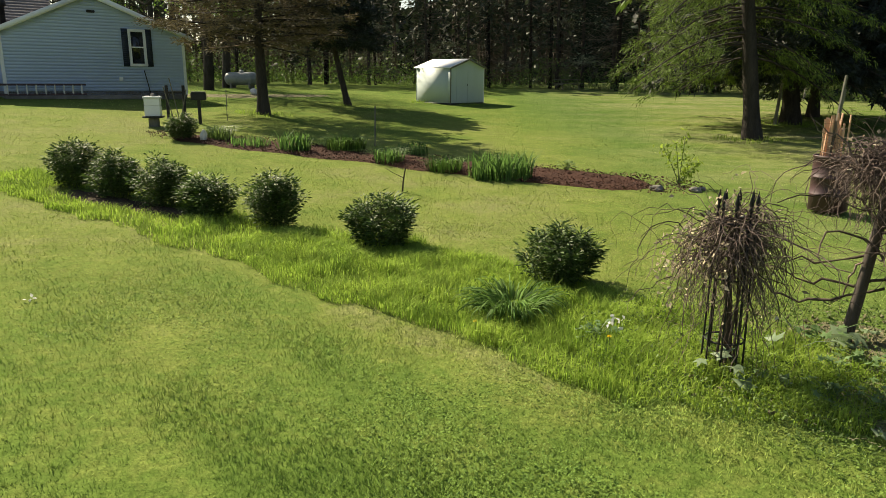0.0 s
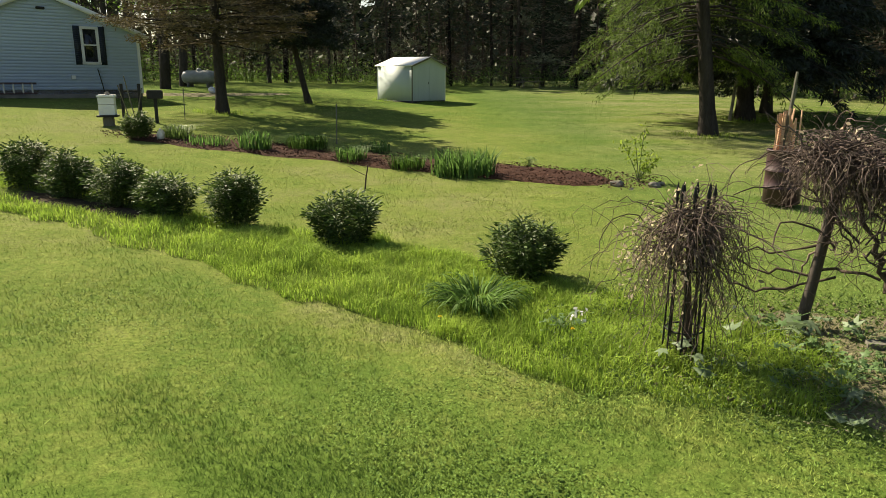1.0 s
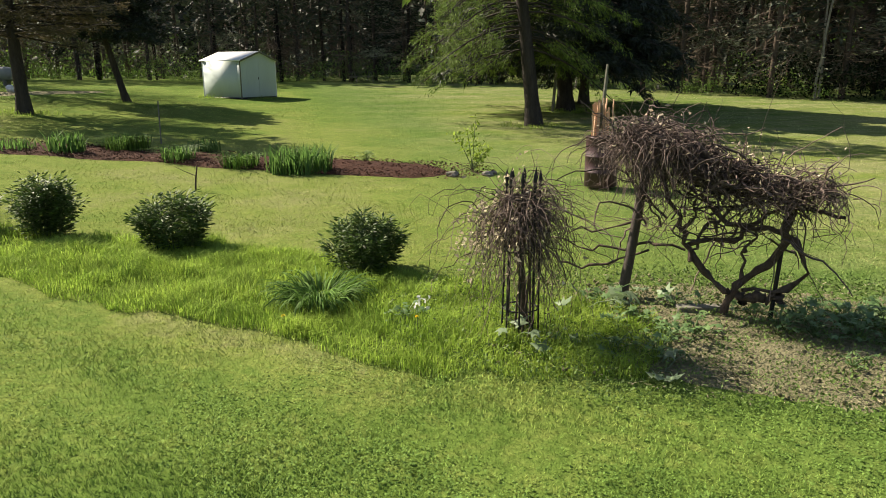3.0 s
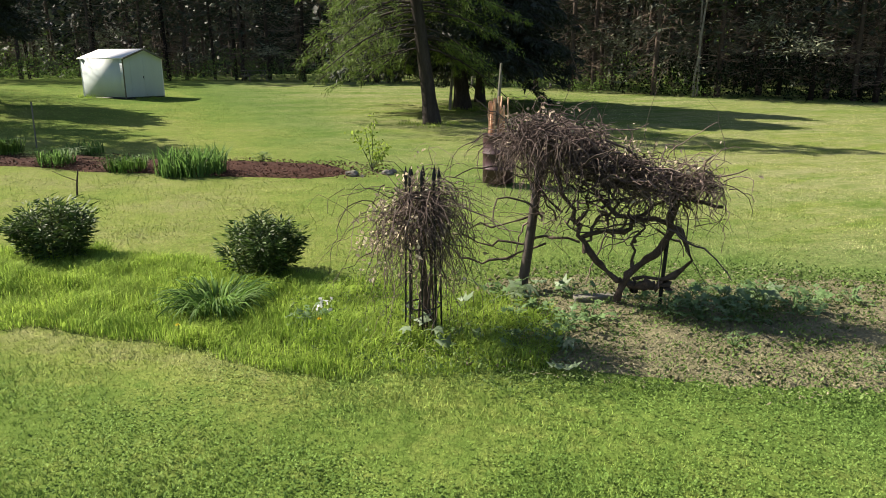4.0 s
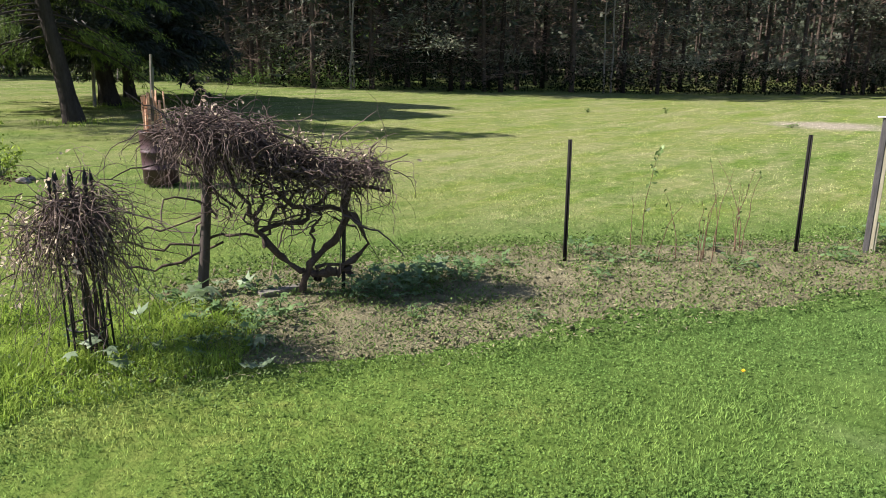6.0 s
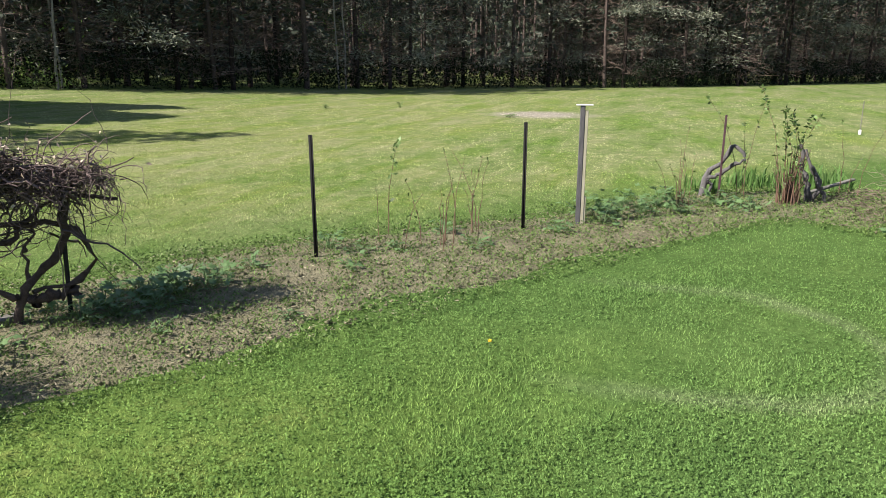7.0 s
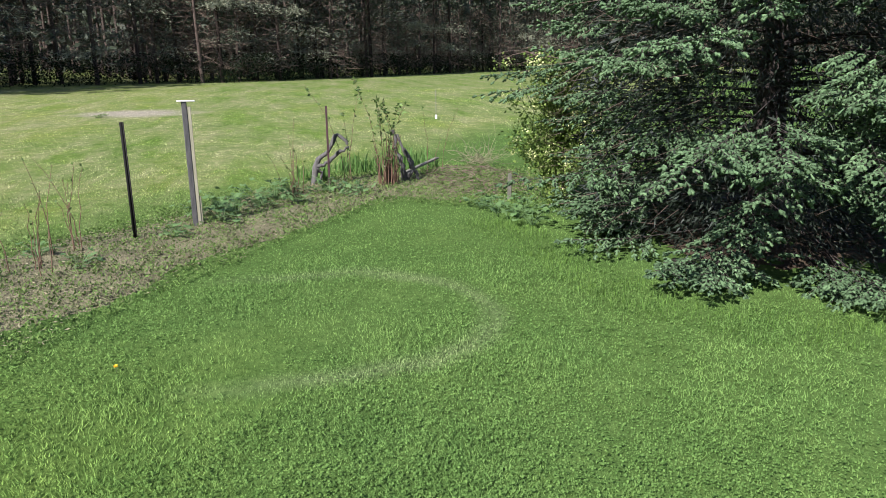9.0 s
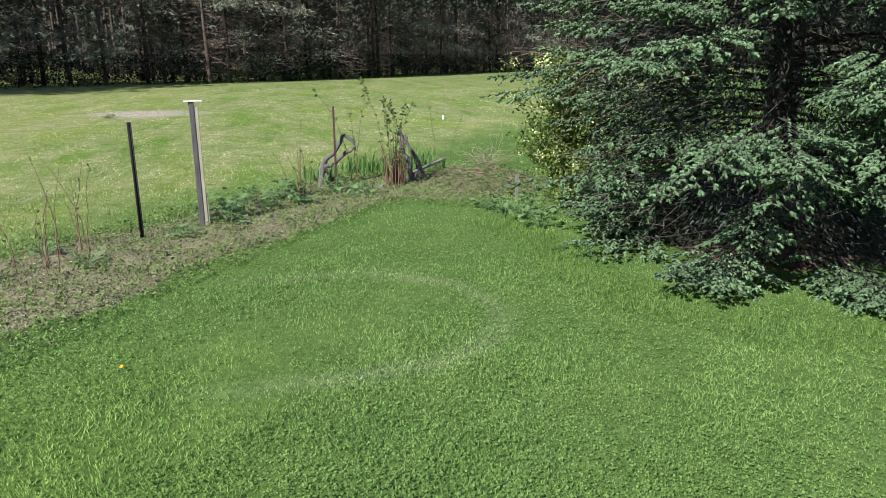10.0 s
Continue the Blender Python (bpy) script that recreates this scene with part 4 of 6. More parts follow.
def trellis():
    """Iron picket trellis buried under dead vine."""
    x, y = 1.95, 4.82
    ob = thing("iron_trellis", on(x, y, 20), "black iron picket trellis overgrown by a dead vine", "trellis")
    rng = np.random.default_rng(31)
    for k in range(8):
        a = k * 2 * np.pi / 8
        px, py = 0.125 * math.cos(a), 0.125 * math.sin(a)
        p = part("picket", Geo().tube([(px * 1.15, py * 1.15, -0.05), (px, py, 1.2)], 0.0075, 6), M_IRON, ob)
        part("finial", lathe([(0.008, 1.20), (0.018, 1.215), (0.008, 1.23), (0.017, 1.26), (0.012, 1.29), (0.001, 1.34)], 6), M_IRON, p)
        bpy.data.objects[p.children[0].name].location = (px, py, 0)
    for z in (0.25, 0.72, 1.12):
        a = np.linspace(0, 2 * np.pi, 17)
        part("ring", Geo().tube(np.stack([0.135 * np.cos(a), 0.135 * np.sin(a), 0 * a + z], 1), 0.007, 5, False), M_IRON, ob)
    vine = thing("dead_vine", on(x, y), "tangle of leafless grey-brown vine canes over the trellis", "vine")
    s = np.linspace(0, 1, 12)
    part("stem", Geo().tube(np.stack([0.02 * np.sin(s * 7), 0.02 * np.cos(s * 6), s * 1.2 - 0.02], 1), 0.028 - 0.008 * s, 8, False), M_VINE, vine, "thick dark main stem")
    for k in range(7):
        a = rng.uniform(0, 2 * np.pi)
        part("stem", Geo().tube(np.stack([0.06 * np.cos(a + s * 2) + 0.02, 0.06 * np.sin(a + s * 2), s * 1.15], 1), 0.011 - 0.004 * s, 5, False), M_VINE, vine)
    g = Geo()
    roots = np.array([[0.1 * math.cos(a), 0.1 * math.sin(a), z] for a in np.arange(0, 6.28, 0.8) for z in (0.85, 1.0, 1.1)])
    canes(g, rng, roots + [0, 0, 0.06], 220, 0.75, 0.10, 0.34, 0.0040, 12)
    canes(g, rng, roots, 50, 1.15, 0.10, 0.46, 0.0036, 14)
    canes(g, rng, roots - [0.12, 0.04, 0.1], 90, 0.65, 0.14, 0.20, 0.0034, 10)
    canes(g, rng, roots, 55, 0.7, 0.06, 0.28, 0.0070, 12)
    canes(g, rng, roots, 30, 0.75, 0.1, 0.05, 0.0028, 8)
    part("canework", g, M_VINECANE, vine, kind="stuff")
    n = 420
    a, r = rng.normal(2.6, 1.1, n), rng.random(n) ** 0.6 * 0.52
    base = np.stack([np.cos(a) * r, np.sin(a) * r, 1.22 - r * 0.9 + rng.normal(0, 0.12, n)], 1)
    part("dry_foliage", Geo().leaves(base, rng.normal(0, 1, (n, 3)), rng.normal(0, 1, (n, 3)), rng.uniform(0.02, 0.055, n), 0.028, 0.3), M_DEADLEAF, vine, kind="stuff")


def grapevine():
    """Old twisted grapevine on a leaning post with a crossbar."""
    px, py = 3.2, 5.45
    post = thing("vine_post", on(px, py), "leaning weathered wooden post carrying the old vine", "post")
    part("shaft", Geo().tube([(0, 0, -0.1), (0.004, 0, 0.4), (-0.004, 0.003, 0.9), (0.0, 0.0, 1.6)], [0.052, 0.046, 0.043, 0.040], 9), M_DARKWOOD, post, smooth=True)
    post.matrix_world = on(px, py) @ Matrix.Rotation(radians(7), 4, Vector((0.5, 0.86, 0))) @ pose(0, 0, 0, 0, 0, 20)
    ux, uy = 0.68, -0.70   # the run of the vine in the plan
    ob = thing("grapevine", on(px, py), "old leafless grapevine with twisted stems and matted dead canes", "vine")
    rng = np.random.default_rng(12)

    def along(s, z, off=0.0):
        return np.array([ux * s + uy * -off, uy * s + ux * off, z])

    for rows, r in (
        ([(0.92, 0.0), (0.93, 0.18), (1.02, 0.32), (1.18, 0.45), (1.30, 0.62), (1.34, 0.85), (1.36, 1.15)], 0.033),
        ([(0.95, 0.25), (0.78, 0.34), (0.62, 0.50), (0.50, 0.72), (0.42, 0.95), (0.30, 1.2)], 0.029),
        ([(1.05, 0.30), (1.32, 0.26), (1.46, 0.40), (1.50, 0.58), (1.42, 0.72), (1.25, 0.78), (1.0, 0.80), (0.8, 0.86), (0.6, 1.05)], 0.026),
        ([(1.0, 0.20), (1.12, 0.20), (1.24, 0.20), (1.36, 0.24)], 0.05),
        ([(0.55, 0.62), (0.85, 0.66), (1.05, 0.78), (1.25, 0.98), (1.5, 1.0), (1.75, 0.93)], 0.02),
        ([(0.55, 0.55), (0.25, 0.60), (0.0, 0.52), (-0.3, 0.45), (-0.7, 0.55), (-1.05, 0.75)], 0.012),
        ([(0.95, 0.2), (1.05, 0.42), (1.0, 0.62), (1.15, 0.8), (1.1, 1.05)], 0.018),
        ([(0.6, 0.5), (0.68, 0.75), (0.9, 0.92), (1.2, 1.08)], 0.016),
        ([(0.5, 0.7), (0.62, 0.9), (0.55, 1.1), (0.7, 1.25)], 0.015),
        ([(0.2, 0.8), (-0.1, 0.68), (-0.45, 0.62), (-0.9, 0.72), (-1.3, 0.98)], 0.011),
        ([(0.2, 0.45), (-0.3, 0.28), (-0.6, 0.3), (-1.0, 0.6), (-1.4, 0.9)], 0.011),
    ):
        q = np.array(rows, float)
        s = spline(np.c_[q, np.zeros(len(q))], 16)
        pts = np.array([along(a, z, 0.05 * math.sin(5 * a + 3 * z)) for a, z, _ in s]) + rng.normal(0, 0.022, (16, 3))
        part("stem", Geo().tube(pts, r * (1 - 0.4 * np.linspace(0, 1, 16)) * (1 + 0.25 * rng.normal(0, 1, 16)).clip(0.55, 1.6), 8), M_VINE, ob, "thick twisted dark stem")
    stake = Geo().tube([along(1.28, 0.0, 0.05), along(1.33, 1.15, 0.05)], 0.018, 6)
    part("stake", stake, M_IRON, ob)
    g = Geo()
    roots = np.array([along(s, np.interp(s, [0, 0.4, 0.75, 1.6], [1.47, 1.50, 1.24, 1.14]) + 0.04 * math.sin(9 * s), o) for s in np.arange(-0.05, 1.6, 0.08) for o in (-0.14, 0, 0.14)])
    hump, arm = roots[:24], roots[24:]
    canes(g, rng, hump, 520, 0.48, 0.10, 0.26, 0.0052, 10)
    canes(g, rng, arm, 300, 0.36, 0.07, 0.16, 0.0052, 9)
    canes(g, rng, roots, 80, 0.75, 0.1, 0.05, 0.003, 8)
    canes(g, rng, roots, 60, 0.7, 0.08, 0.13, 0.009, 9)
    low = np.array([along(s, z, 0) for s in np.arange(0.2, 1.5, 0.15) for z in (0.75, 0.95, 1.1)])
    canes(g, rng, low, 120, 0.7, 0.10, 0.16, 0.0045, 9)
    canes(g, rng, low, 46, 0.9, 0.10, 0.05, 0.012, 10)
    left = np.array([along(s, 1.45, o) for s in np.arange(0.05, 0.6, 0.1) for o in (-0.15, 0.0, 0.15)])
    canes(g, rng, left, 380, 0.62, 0.12, 0.42, 0.0042, 12)
    canes(g, rng, arm, 150, 0.5, 0.08, 0.45, 0.0040, 10)
    far_end = np.array([along(s, 1.12, o) for s in (1.45, 1.55, 1.65) for o in (-0.06, 0.06)])
    canes(g, rng, far_end, 60, 0.42, 0.06, 0.34, 0.0055, 9)
    lvl = np.array([along(s, np.interp(s, [0, 0.4, 0.75, 1.6], [1.36, 1.38, 1.16, 1.08]), 0) for s in np.arange(0, 1.5, 0.1)])
    for _ in range(70):
        a = rng.integers(0, 10)
        s = np.linspace(0, 1, 8)
        p0, p1 = lvl[a] + rng.normal(0, 0.12, 3), lvl[min(14, a + 5)] + rng.normal(0, 0.14, 3)
        g.tube(p0 + (p1 - p0) * s[:, None] + rng.normal(0, 0.025, (8, 3)), 0.009 * rng.uniform(0.5, 1.3), 4, False)
    part("canework", g, M_VINECANE, ob, kind="stuff")
    n = 380
    k = rng.integers(len(roots), size=n)
    base = roots[k] + rng.normal(0, 0.12, (n, 3)) + [0, 0, 0.03]
    part("dry_foliage", Geo().leaves(base, rng.normal(0, 1, (n, 3)), rng.normal(0, 1, (n, 3)), rng.uniform(0.02, 0.055, n), 0.028, 0.3), M_DEADLEAF, ob, kind="stuff")


def t_post(x, y, high, rx, ry):
    ob = thing("fence_post", on(x, y) @ pose(0, 0, 0, rx, ry, 40), "dark steel T-post standing in the garden strip", "post", "steel posts")
    g = Geo().box((0, 0, high / 2 - 0.1), (0.040, 0.007, high + 0.2)).box((0, 0.018, high / 2 - 0.1), (0.007, 0.034, high + 0.2))
    for k in range(int(high / 0.055)):
        g.box((0, -0.0045, 0.05 + k * 0.055), (0.014, 0.005, 0.016))
    part("shaft", g, M_TPOST, ob)


def wooden_post():
    ob = thing("wooden_post", on(8.76, 1.15, 12), "weathered wooden post with a paler board and a thin cap", "post")
    part("shaft", bevelled((0.085, 0.055, 1.62), 0.006, (0, 0.022, 0.70)), M_POSTDARK, ob, "dark weathered post")
    part("side_board", bevelled((0.080, 0.040, 1.56), 0.004, (0.002, -0.026, 0.67)), M_POSTPALE, ob, "pale yellowish board nailed to the post")
    part("lower_board", bevelled((0.060, 0.022, 0.46), 0.004, (0, -0.0575, 0.16)), M_POSTPALE, ob, "short pale board at the foot")
    part("cap", bevelled((0.11, 0.20, 0.012), 0.003, (0, 0, 1.517)), M_PALE, ob)


def hive():
    ob = thing("bee_hive", on(-8.33, 19.6, 15), "white wooden box bee hive on a small stand", "hive")
    part("stand", bevelled((0.26, 0.26, 0.26), 0.02, (0, 0, 0.1)), M_GREYWOOD, ob)
    part("floor_board", bevelled((0.52, 0.52, 0.05), 0.008, (0, 0, 0.255)), M_IRON, ob)
    for z, h in ((0.42, 0.28), (0.655, 0.19)):
        part("hive_box", bevelled((0.40, 0.40, h - 0.008), 0.008, (0, 0, z)), M_HIVE, ob)
    part("lid", bevelled((0.45, 0.45, 0.06), 0.012, (0, 0, 0.782)), M_HIVE, ob)
    rock = bmesh.new()
    bmesh.ops.create_icosphere(rock, subdivisions=2, radius=0.07)
    for v in rock.verts:
        v.co *= 1 + 0.3 * noise.noise(v.co * 18)
        v.co.z *= 0.7
    part("stone", rock, M_ROCK, thing("weight_stone", on(-8.30, 19.6, 15, 0.85), "grey stone weighing down the hive lid", "stone"))


def peony_row():
    for k, (x, y, w, h) in enumerate([(-5.97, 10.9, 0.92, 0.76), (-5.09, 10.35, 0.84, 0.70), (-4.24, 9.95, 0.88, 0.72), (-3.35, 9.35, 0.88, 0.60), (-2.4, 9.1, 0.88, 0.74), (-0.86, 8.3, 0.98, 0.67), (1.06, 7.0, 1.02, 0.62)]):
        peony("peony_bush", on(x, y), 50 + k, w, h)


# ---- woods ----
EDGE = [(-60, 62), (-30, 58), (-8, 58), (9, 55), (19, 46), (24.5, 34.5), (31, 27.5), (38, 24), (48, 18), (58, 12.5), (60, 4), (70, -6), (88, -22), (104, -50), (110, -90), (90, -130)]


def wood_pine(seed):
    """Plantation pine: bare trunk, many dead twigs, sparse tufts high up."""
    rng = np.random.default_rng(seed)
    high, r0 = rng.uniform(13, 17), rng.uniform(0.12, 0.19)
    ob = thing("pine_tree", pose(0, 0, 0), "tall woodland pine with bare trunk and dead twigs", "tree", "woodland pines")
    s = np.linspace(0, 1, 10)
    bend = np.stack([0.15 * np.sin(s * 3 + seed), 0.15 * np.cos(s * 2.3 + seed), s * high - 0.2], 1)
    part("trunk", Geo().tube(bend, r0 * (1 - 0.85 * s), 7, False), M_WOODBARK, ob, smooth=True)
    dead, tufts = Geo(), Geo()
    z = 1.0
    while z < high:
        live = z > 5.0 + rng.normal(0, 1.5)
        for a in rng.uniform(0, 6.28, 4 if z < 8 else 3):
            L = rng.uniform(0.7, 2.1)
            out = np.array([math.cos(a), math.sin(a), rng.normal(0.0, 0.18)])
            t = np.linspace(0, 1, 4)
            c = np.array([0.0, 0, z + rng.normal(0, 0.15)])
            pts = c + out * (t * L)[:, None] - np.array([0, 0, 0.22 * L]) * (t ** 2)[:, None] + rng.normal(0, 0.03, (4, 3))
            if z < 7.5:
                dead.blades(pts[[0, 0, 1]], pts[[2, 3, 3]], 0.03, np.array([[0, 0, 1.0], [0.7, 0.7, 0.2], [0, 0.3, 1.0]]))
                for _ in range(6):
                    u = rng.uniform(0.3, 1)
                    b = np.array([np.interp(u, t, pts[:, i]) for i in range(3)])
                    e = b + (out + rng.normal(0, 0.7, 3)) * rng.uniform(0.2, 0.7)
                    dead.blades(b[None], e[None], 0.022, np.array([[0, 0, 1.0]]))
            if live or rng.random() < 0.10:
                n = 7 if z < 9 else 4
                u = rng.uniform(0.35, 1.05, n)
                b = np.stack([np.interp(u, t, pts[:, i]) for i in range(3)], 1)
                way = out + rng.normal(0, 0.8, (n, 3))
                tufts.leaves(b, way, rng.normal(0, 1, (n, 3)), rng.uniform(0.25, 0.6, n) * (1 if z < 9 else 2.2), rng.uniform(0.07, 0.2, n) * (1 if z < 9 else 2.6), 0.1)
        z += rng.uniform(0.3, 0.55) if z < 8 else 0.8
    part("deadwood", dead, M_DEADTWIG, ob, "tangle of dead grey-brown twigs", kind="stuff")
    part("crown", tufts, M_NEEDLE_WOOD, ob, kind="stuff")
    return ob


def woods():
    rng = np.random.default_rng(21)
    kinds = [wood_pine(100 + k) for k in range(6)]
    q = spline(EDGE, 400)
    d = np.gradient(q, axis=0)
    d /= np.linalg.norm(d, axis=1)[:, None]
    out = np.stack([-d[:, 1], d[:, 0]], 1)
    length = np.r_[0, np.cumsum(np.linalg.norm(np.diff(q, axis=0), axis=1))]
    used = set()
    for gap, back in ((2.6, 0), (2.8, 3.0), (5.6, 6.5)):
        s = 0.0
        while s < length[-1]:
            i = min(399, int(np.searchsorted(length, s)))
            p = q[i] + out[i] * (back + rng.uniform(-1.4, 1.4))
            kind = int(rng.integers(6))
            m = on(p[0], p[1], rng.uniform(0, 360))
            if kind in used:
                copy_thing(kinds[kind], m)
            else:
                kinds[kind].matrix_world = m
                used.add(kind)
            s += gap * rng.uniform(0.15, 1.9) * (1.0 if i < 290 else 1.8)
    for x, y in ((19.4, 41.2), (20.3, 40.6), (28.0, 29.5), (42.0, 21.0)):
        ob = thing("birch_tree", on(x, y), "slim pale-stemmed tree at the edge of the woods", "tree", "edge birches")
        for _ in range(2):
            dx, dy = rng.normal(0, 0.35, 2)
            lean_x, lean_y = rng.normal(0, 0.45, 2)
            part("stem", Geo().tube(np.stack([dx + lean_x * np.linspace(0, 1, 9) ** 1.5 + rng.normal(0, 0.07, 9), dy + lean_y * np.linspace(0, 1, 9) ** 1.5, np.linspace(-0.1, 9, 9)], 1), np.linspace(0.07, 0.03, 9), 6, False), M_PALEBARK, ob, smooth=True)
        n = 240
        c = np.stack([rng.normal(0, 1.3, n), rng.normal(0, 1.3, n), rng.uniform(2.5, 9, n)], 1)
        part("crown", Geo().leaves(c, rng.normal(0, 1, (n, 3)), rng.normal(0, 1, (n, 3)), rng.uniform(0.10, 0.2, n), rng.uniform(0.06, 0.12, n), 0.15), M_SHRUB, ob, kind="stuff")
    # the depth of the woods: more trunks, twigs and high leaves than anyone could count
    trunks, twigs, leaf = Geo(), Geo(), Geo()
    for _ in range(900):
        i = int(rng.integers(400))
        p = q[i] + out[i] * rng.uniform(9, 45)
        z = float(ground(p[0], p[1]))
        r = rng.uniform(0.09, 0.2)
        trunks.tube([(p[0], p[1], z - 0.2), (p[0] + rng.normal(0, 0.2), p[1], z + 8), (p[0] + rng.normal(0, 0.3), p[1], z + 15)], [r, r * 0.7, r * 0.3], 5, False)
    sheet("deep_woods", trunks, M_WOODBARK, "dark trunks deep inside the pine woods", "woods", "stuff")
    n = 64000
    i = rng.integers(0, 400, n)
    p = q[i] + out[i] * (rng.random(n) ** 1.8 * 36 - 1.2)[:, None]
    open_side = (p[:, 0] < -13) & (rng.random(n) < 0.75)
    p = p[~open_side]
    n = len(p)
    base = np.stack([p[:, 0], p[:, 1], ground(p[:, 0], p[:, 1]) + rng.uniform(0.8, 11, n)], 1)
    tip = base + rng.normal(0, 1, (n, 3)) * [0.9, 0.9, 0.45]
    twigs.blades(base, tip, rng.uniform(0.015, 0.045, n), np.tile([[0.0, 0.3, 1.0]], (n, 1)))
    sheet("deep_twigs", twigs, M_DEADTWIG, "dead twigs filling the shade of the woods", "woods", "stuff")
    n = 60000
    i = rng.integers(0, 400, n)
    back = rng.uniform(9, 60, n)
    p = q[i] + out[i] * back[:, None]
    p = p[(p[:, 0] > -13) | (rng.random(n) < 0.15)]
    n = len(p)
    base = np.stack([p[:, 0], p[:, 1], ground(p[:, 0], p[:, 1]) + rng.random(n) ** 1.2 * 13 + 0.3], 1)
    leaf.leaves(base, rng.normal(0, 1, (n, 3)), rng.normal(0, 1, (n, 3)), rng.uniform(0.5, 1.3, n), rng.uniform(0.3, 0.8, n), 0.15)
    sheet("deep_foliage", leaf, M_NEEDLE_WOOD, "green foliage deep in the woods, shade put into its colour", "woods", "stuff")
    # a closed roof of leaves added above the view to keep the woods dark
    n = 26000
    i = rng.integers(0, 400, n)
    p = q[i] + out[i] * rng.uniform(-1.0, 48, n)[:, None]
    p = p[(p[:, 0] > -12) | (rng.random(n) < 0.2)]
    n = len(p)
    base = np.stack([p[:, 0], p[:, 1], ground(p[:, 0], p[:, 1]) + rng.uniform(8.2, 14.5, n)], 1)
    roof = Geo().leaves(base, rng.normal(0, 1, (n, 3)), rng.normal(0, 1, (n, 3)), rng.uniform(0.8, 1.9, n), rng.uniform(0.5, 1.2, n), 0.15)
    sheet("wood_canopy", roof, M_NEEDLE_WOOD, "canopy added above the view to shade the pine woods", "woods", "stuff")
    # grey-green boughs at the edge, the light they catch put into their colour
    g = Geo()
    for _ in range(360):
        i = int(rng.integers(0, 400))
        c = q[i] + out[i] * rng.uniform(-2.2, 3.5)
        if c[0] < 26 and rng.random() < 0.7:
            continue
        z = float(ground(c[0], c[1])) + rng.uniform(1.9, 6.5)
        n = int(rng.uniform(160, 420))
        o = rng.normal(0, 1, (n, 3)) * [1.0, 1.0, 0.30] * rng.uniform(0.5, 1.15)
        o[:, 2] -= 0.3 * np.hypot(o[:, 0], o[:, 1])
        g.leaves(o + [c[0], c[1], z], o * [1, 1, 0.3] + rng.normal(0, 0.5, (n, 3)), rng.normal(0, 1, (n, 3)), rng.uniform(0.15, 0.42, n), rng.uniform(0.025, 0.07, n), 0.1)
    sheet("edge_boughs", g, M_EDGE, "grey-green needle boughs at the edge of the woods in a sunlit tone", "woods", "stuff")
    # a sheet added on the far side closes the view, wood shade painted in
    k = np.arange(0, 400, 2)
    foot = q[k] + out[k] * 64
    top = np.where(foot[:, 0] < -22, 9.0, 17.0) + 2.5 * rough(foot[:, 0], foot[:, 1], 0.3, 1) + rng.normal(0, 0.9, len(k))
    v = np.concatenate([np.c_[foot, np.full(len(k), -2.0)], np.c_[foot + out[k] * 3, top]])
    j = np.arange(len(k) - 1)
    sheet("backdrop", Geo().add(v, np.stack([j, j + 1, j + 1 + len(k), j + len(k)], 1)), M_FARWOOD, "added backdrop sheet behind the woods, their shade in its colour", "woods")
    for name, n, lo, hi, depth, high, bias, mat, label in (
        ("undergrowth", 80000, 0, 190, (-1.8, 2.4), 2.0, 0.4, M_SHRUB, "leafy green undergrowth along the edge of the woods"),
        ("far_shrubs", 26000, 0, 120, (10, 26), 4.5, 0.3, M_SHRUB, "sunlit green shrubs behind the first trees"),
        ("dark_brush", 56000, 130, 300, (-1.6, 1.6), 1.9, 1.1, M_BRUSH, "dense brush under the edge of the pine woods, shade put into its colour"),
    ):
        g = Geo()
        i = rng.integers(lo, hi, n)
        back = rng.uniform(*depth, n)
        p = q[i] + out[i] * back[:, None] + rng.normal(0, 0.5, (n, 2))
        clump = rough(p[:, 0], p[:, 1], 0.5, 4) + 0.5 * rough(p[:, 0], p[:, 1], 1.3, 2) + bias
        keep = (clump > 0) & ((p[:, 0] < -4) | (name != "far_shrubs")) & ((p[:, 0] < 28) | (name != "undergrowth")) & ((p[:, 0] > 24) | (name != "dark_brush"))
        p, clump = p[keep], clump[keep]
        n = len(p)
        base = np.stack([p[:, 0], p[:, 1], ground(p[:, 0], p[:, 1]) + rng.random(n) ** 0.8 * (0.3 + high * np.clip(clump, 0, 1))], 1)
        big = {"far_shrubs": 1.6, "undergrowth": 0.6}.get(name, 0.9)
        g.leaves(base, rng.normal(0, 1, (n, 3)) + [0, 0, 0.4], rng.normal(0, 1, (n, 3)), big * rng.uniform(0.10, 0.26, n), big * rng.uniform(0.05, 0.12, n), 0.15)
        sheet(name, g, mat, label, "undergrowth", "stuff")


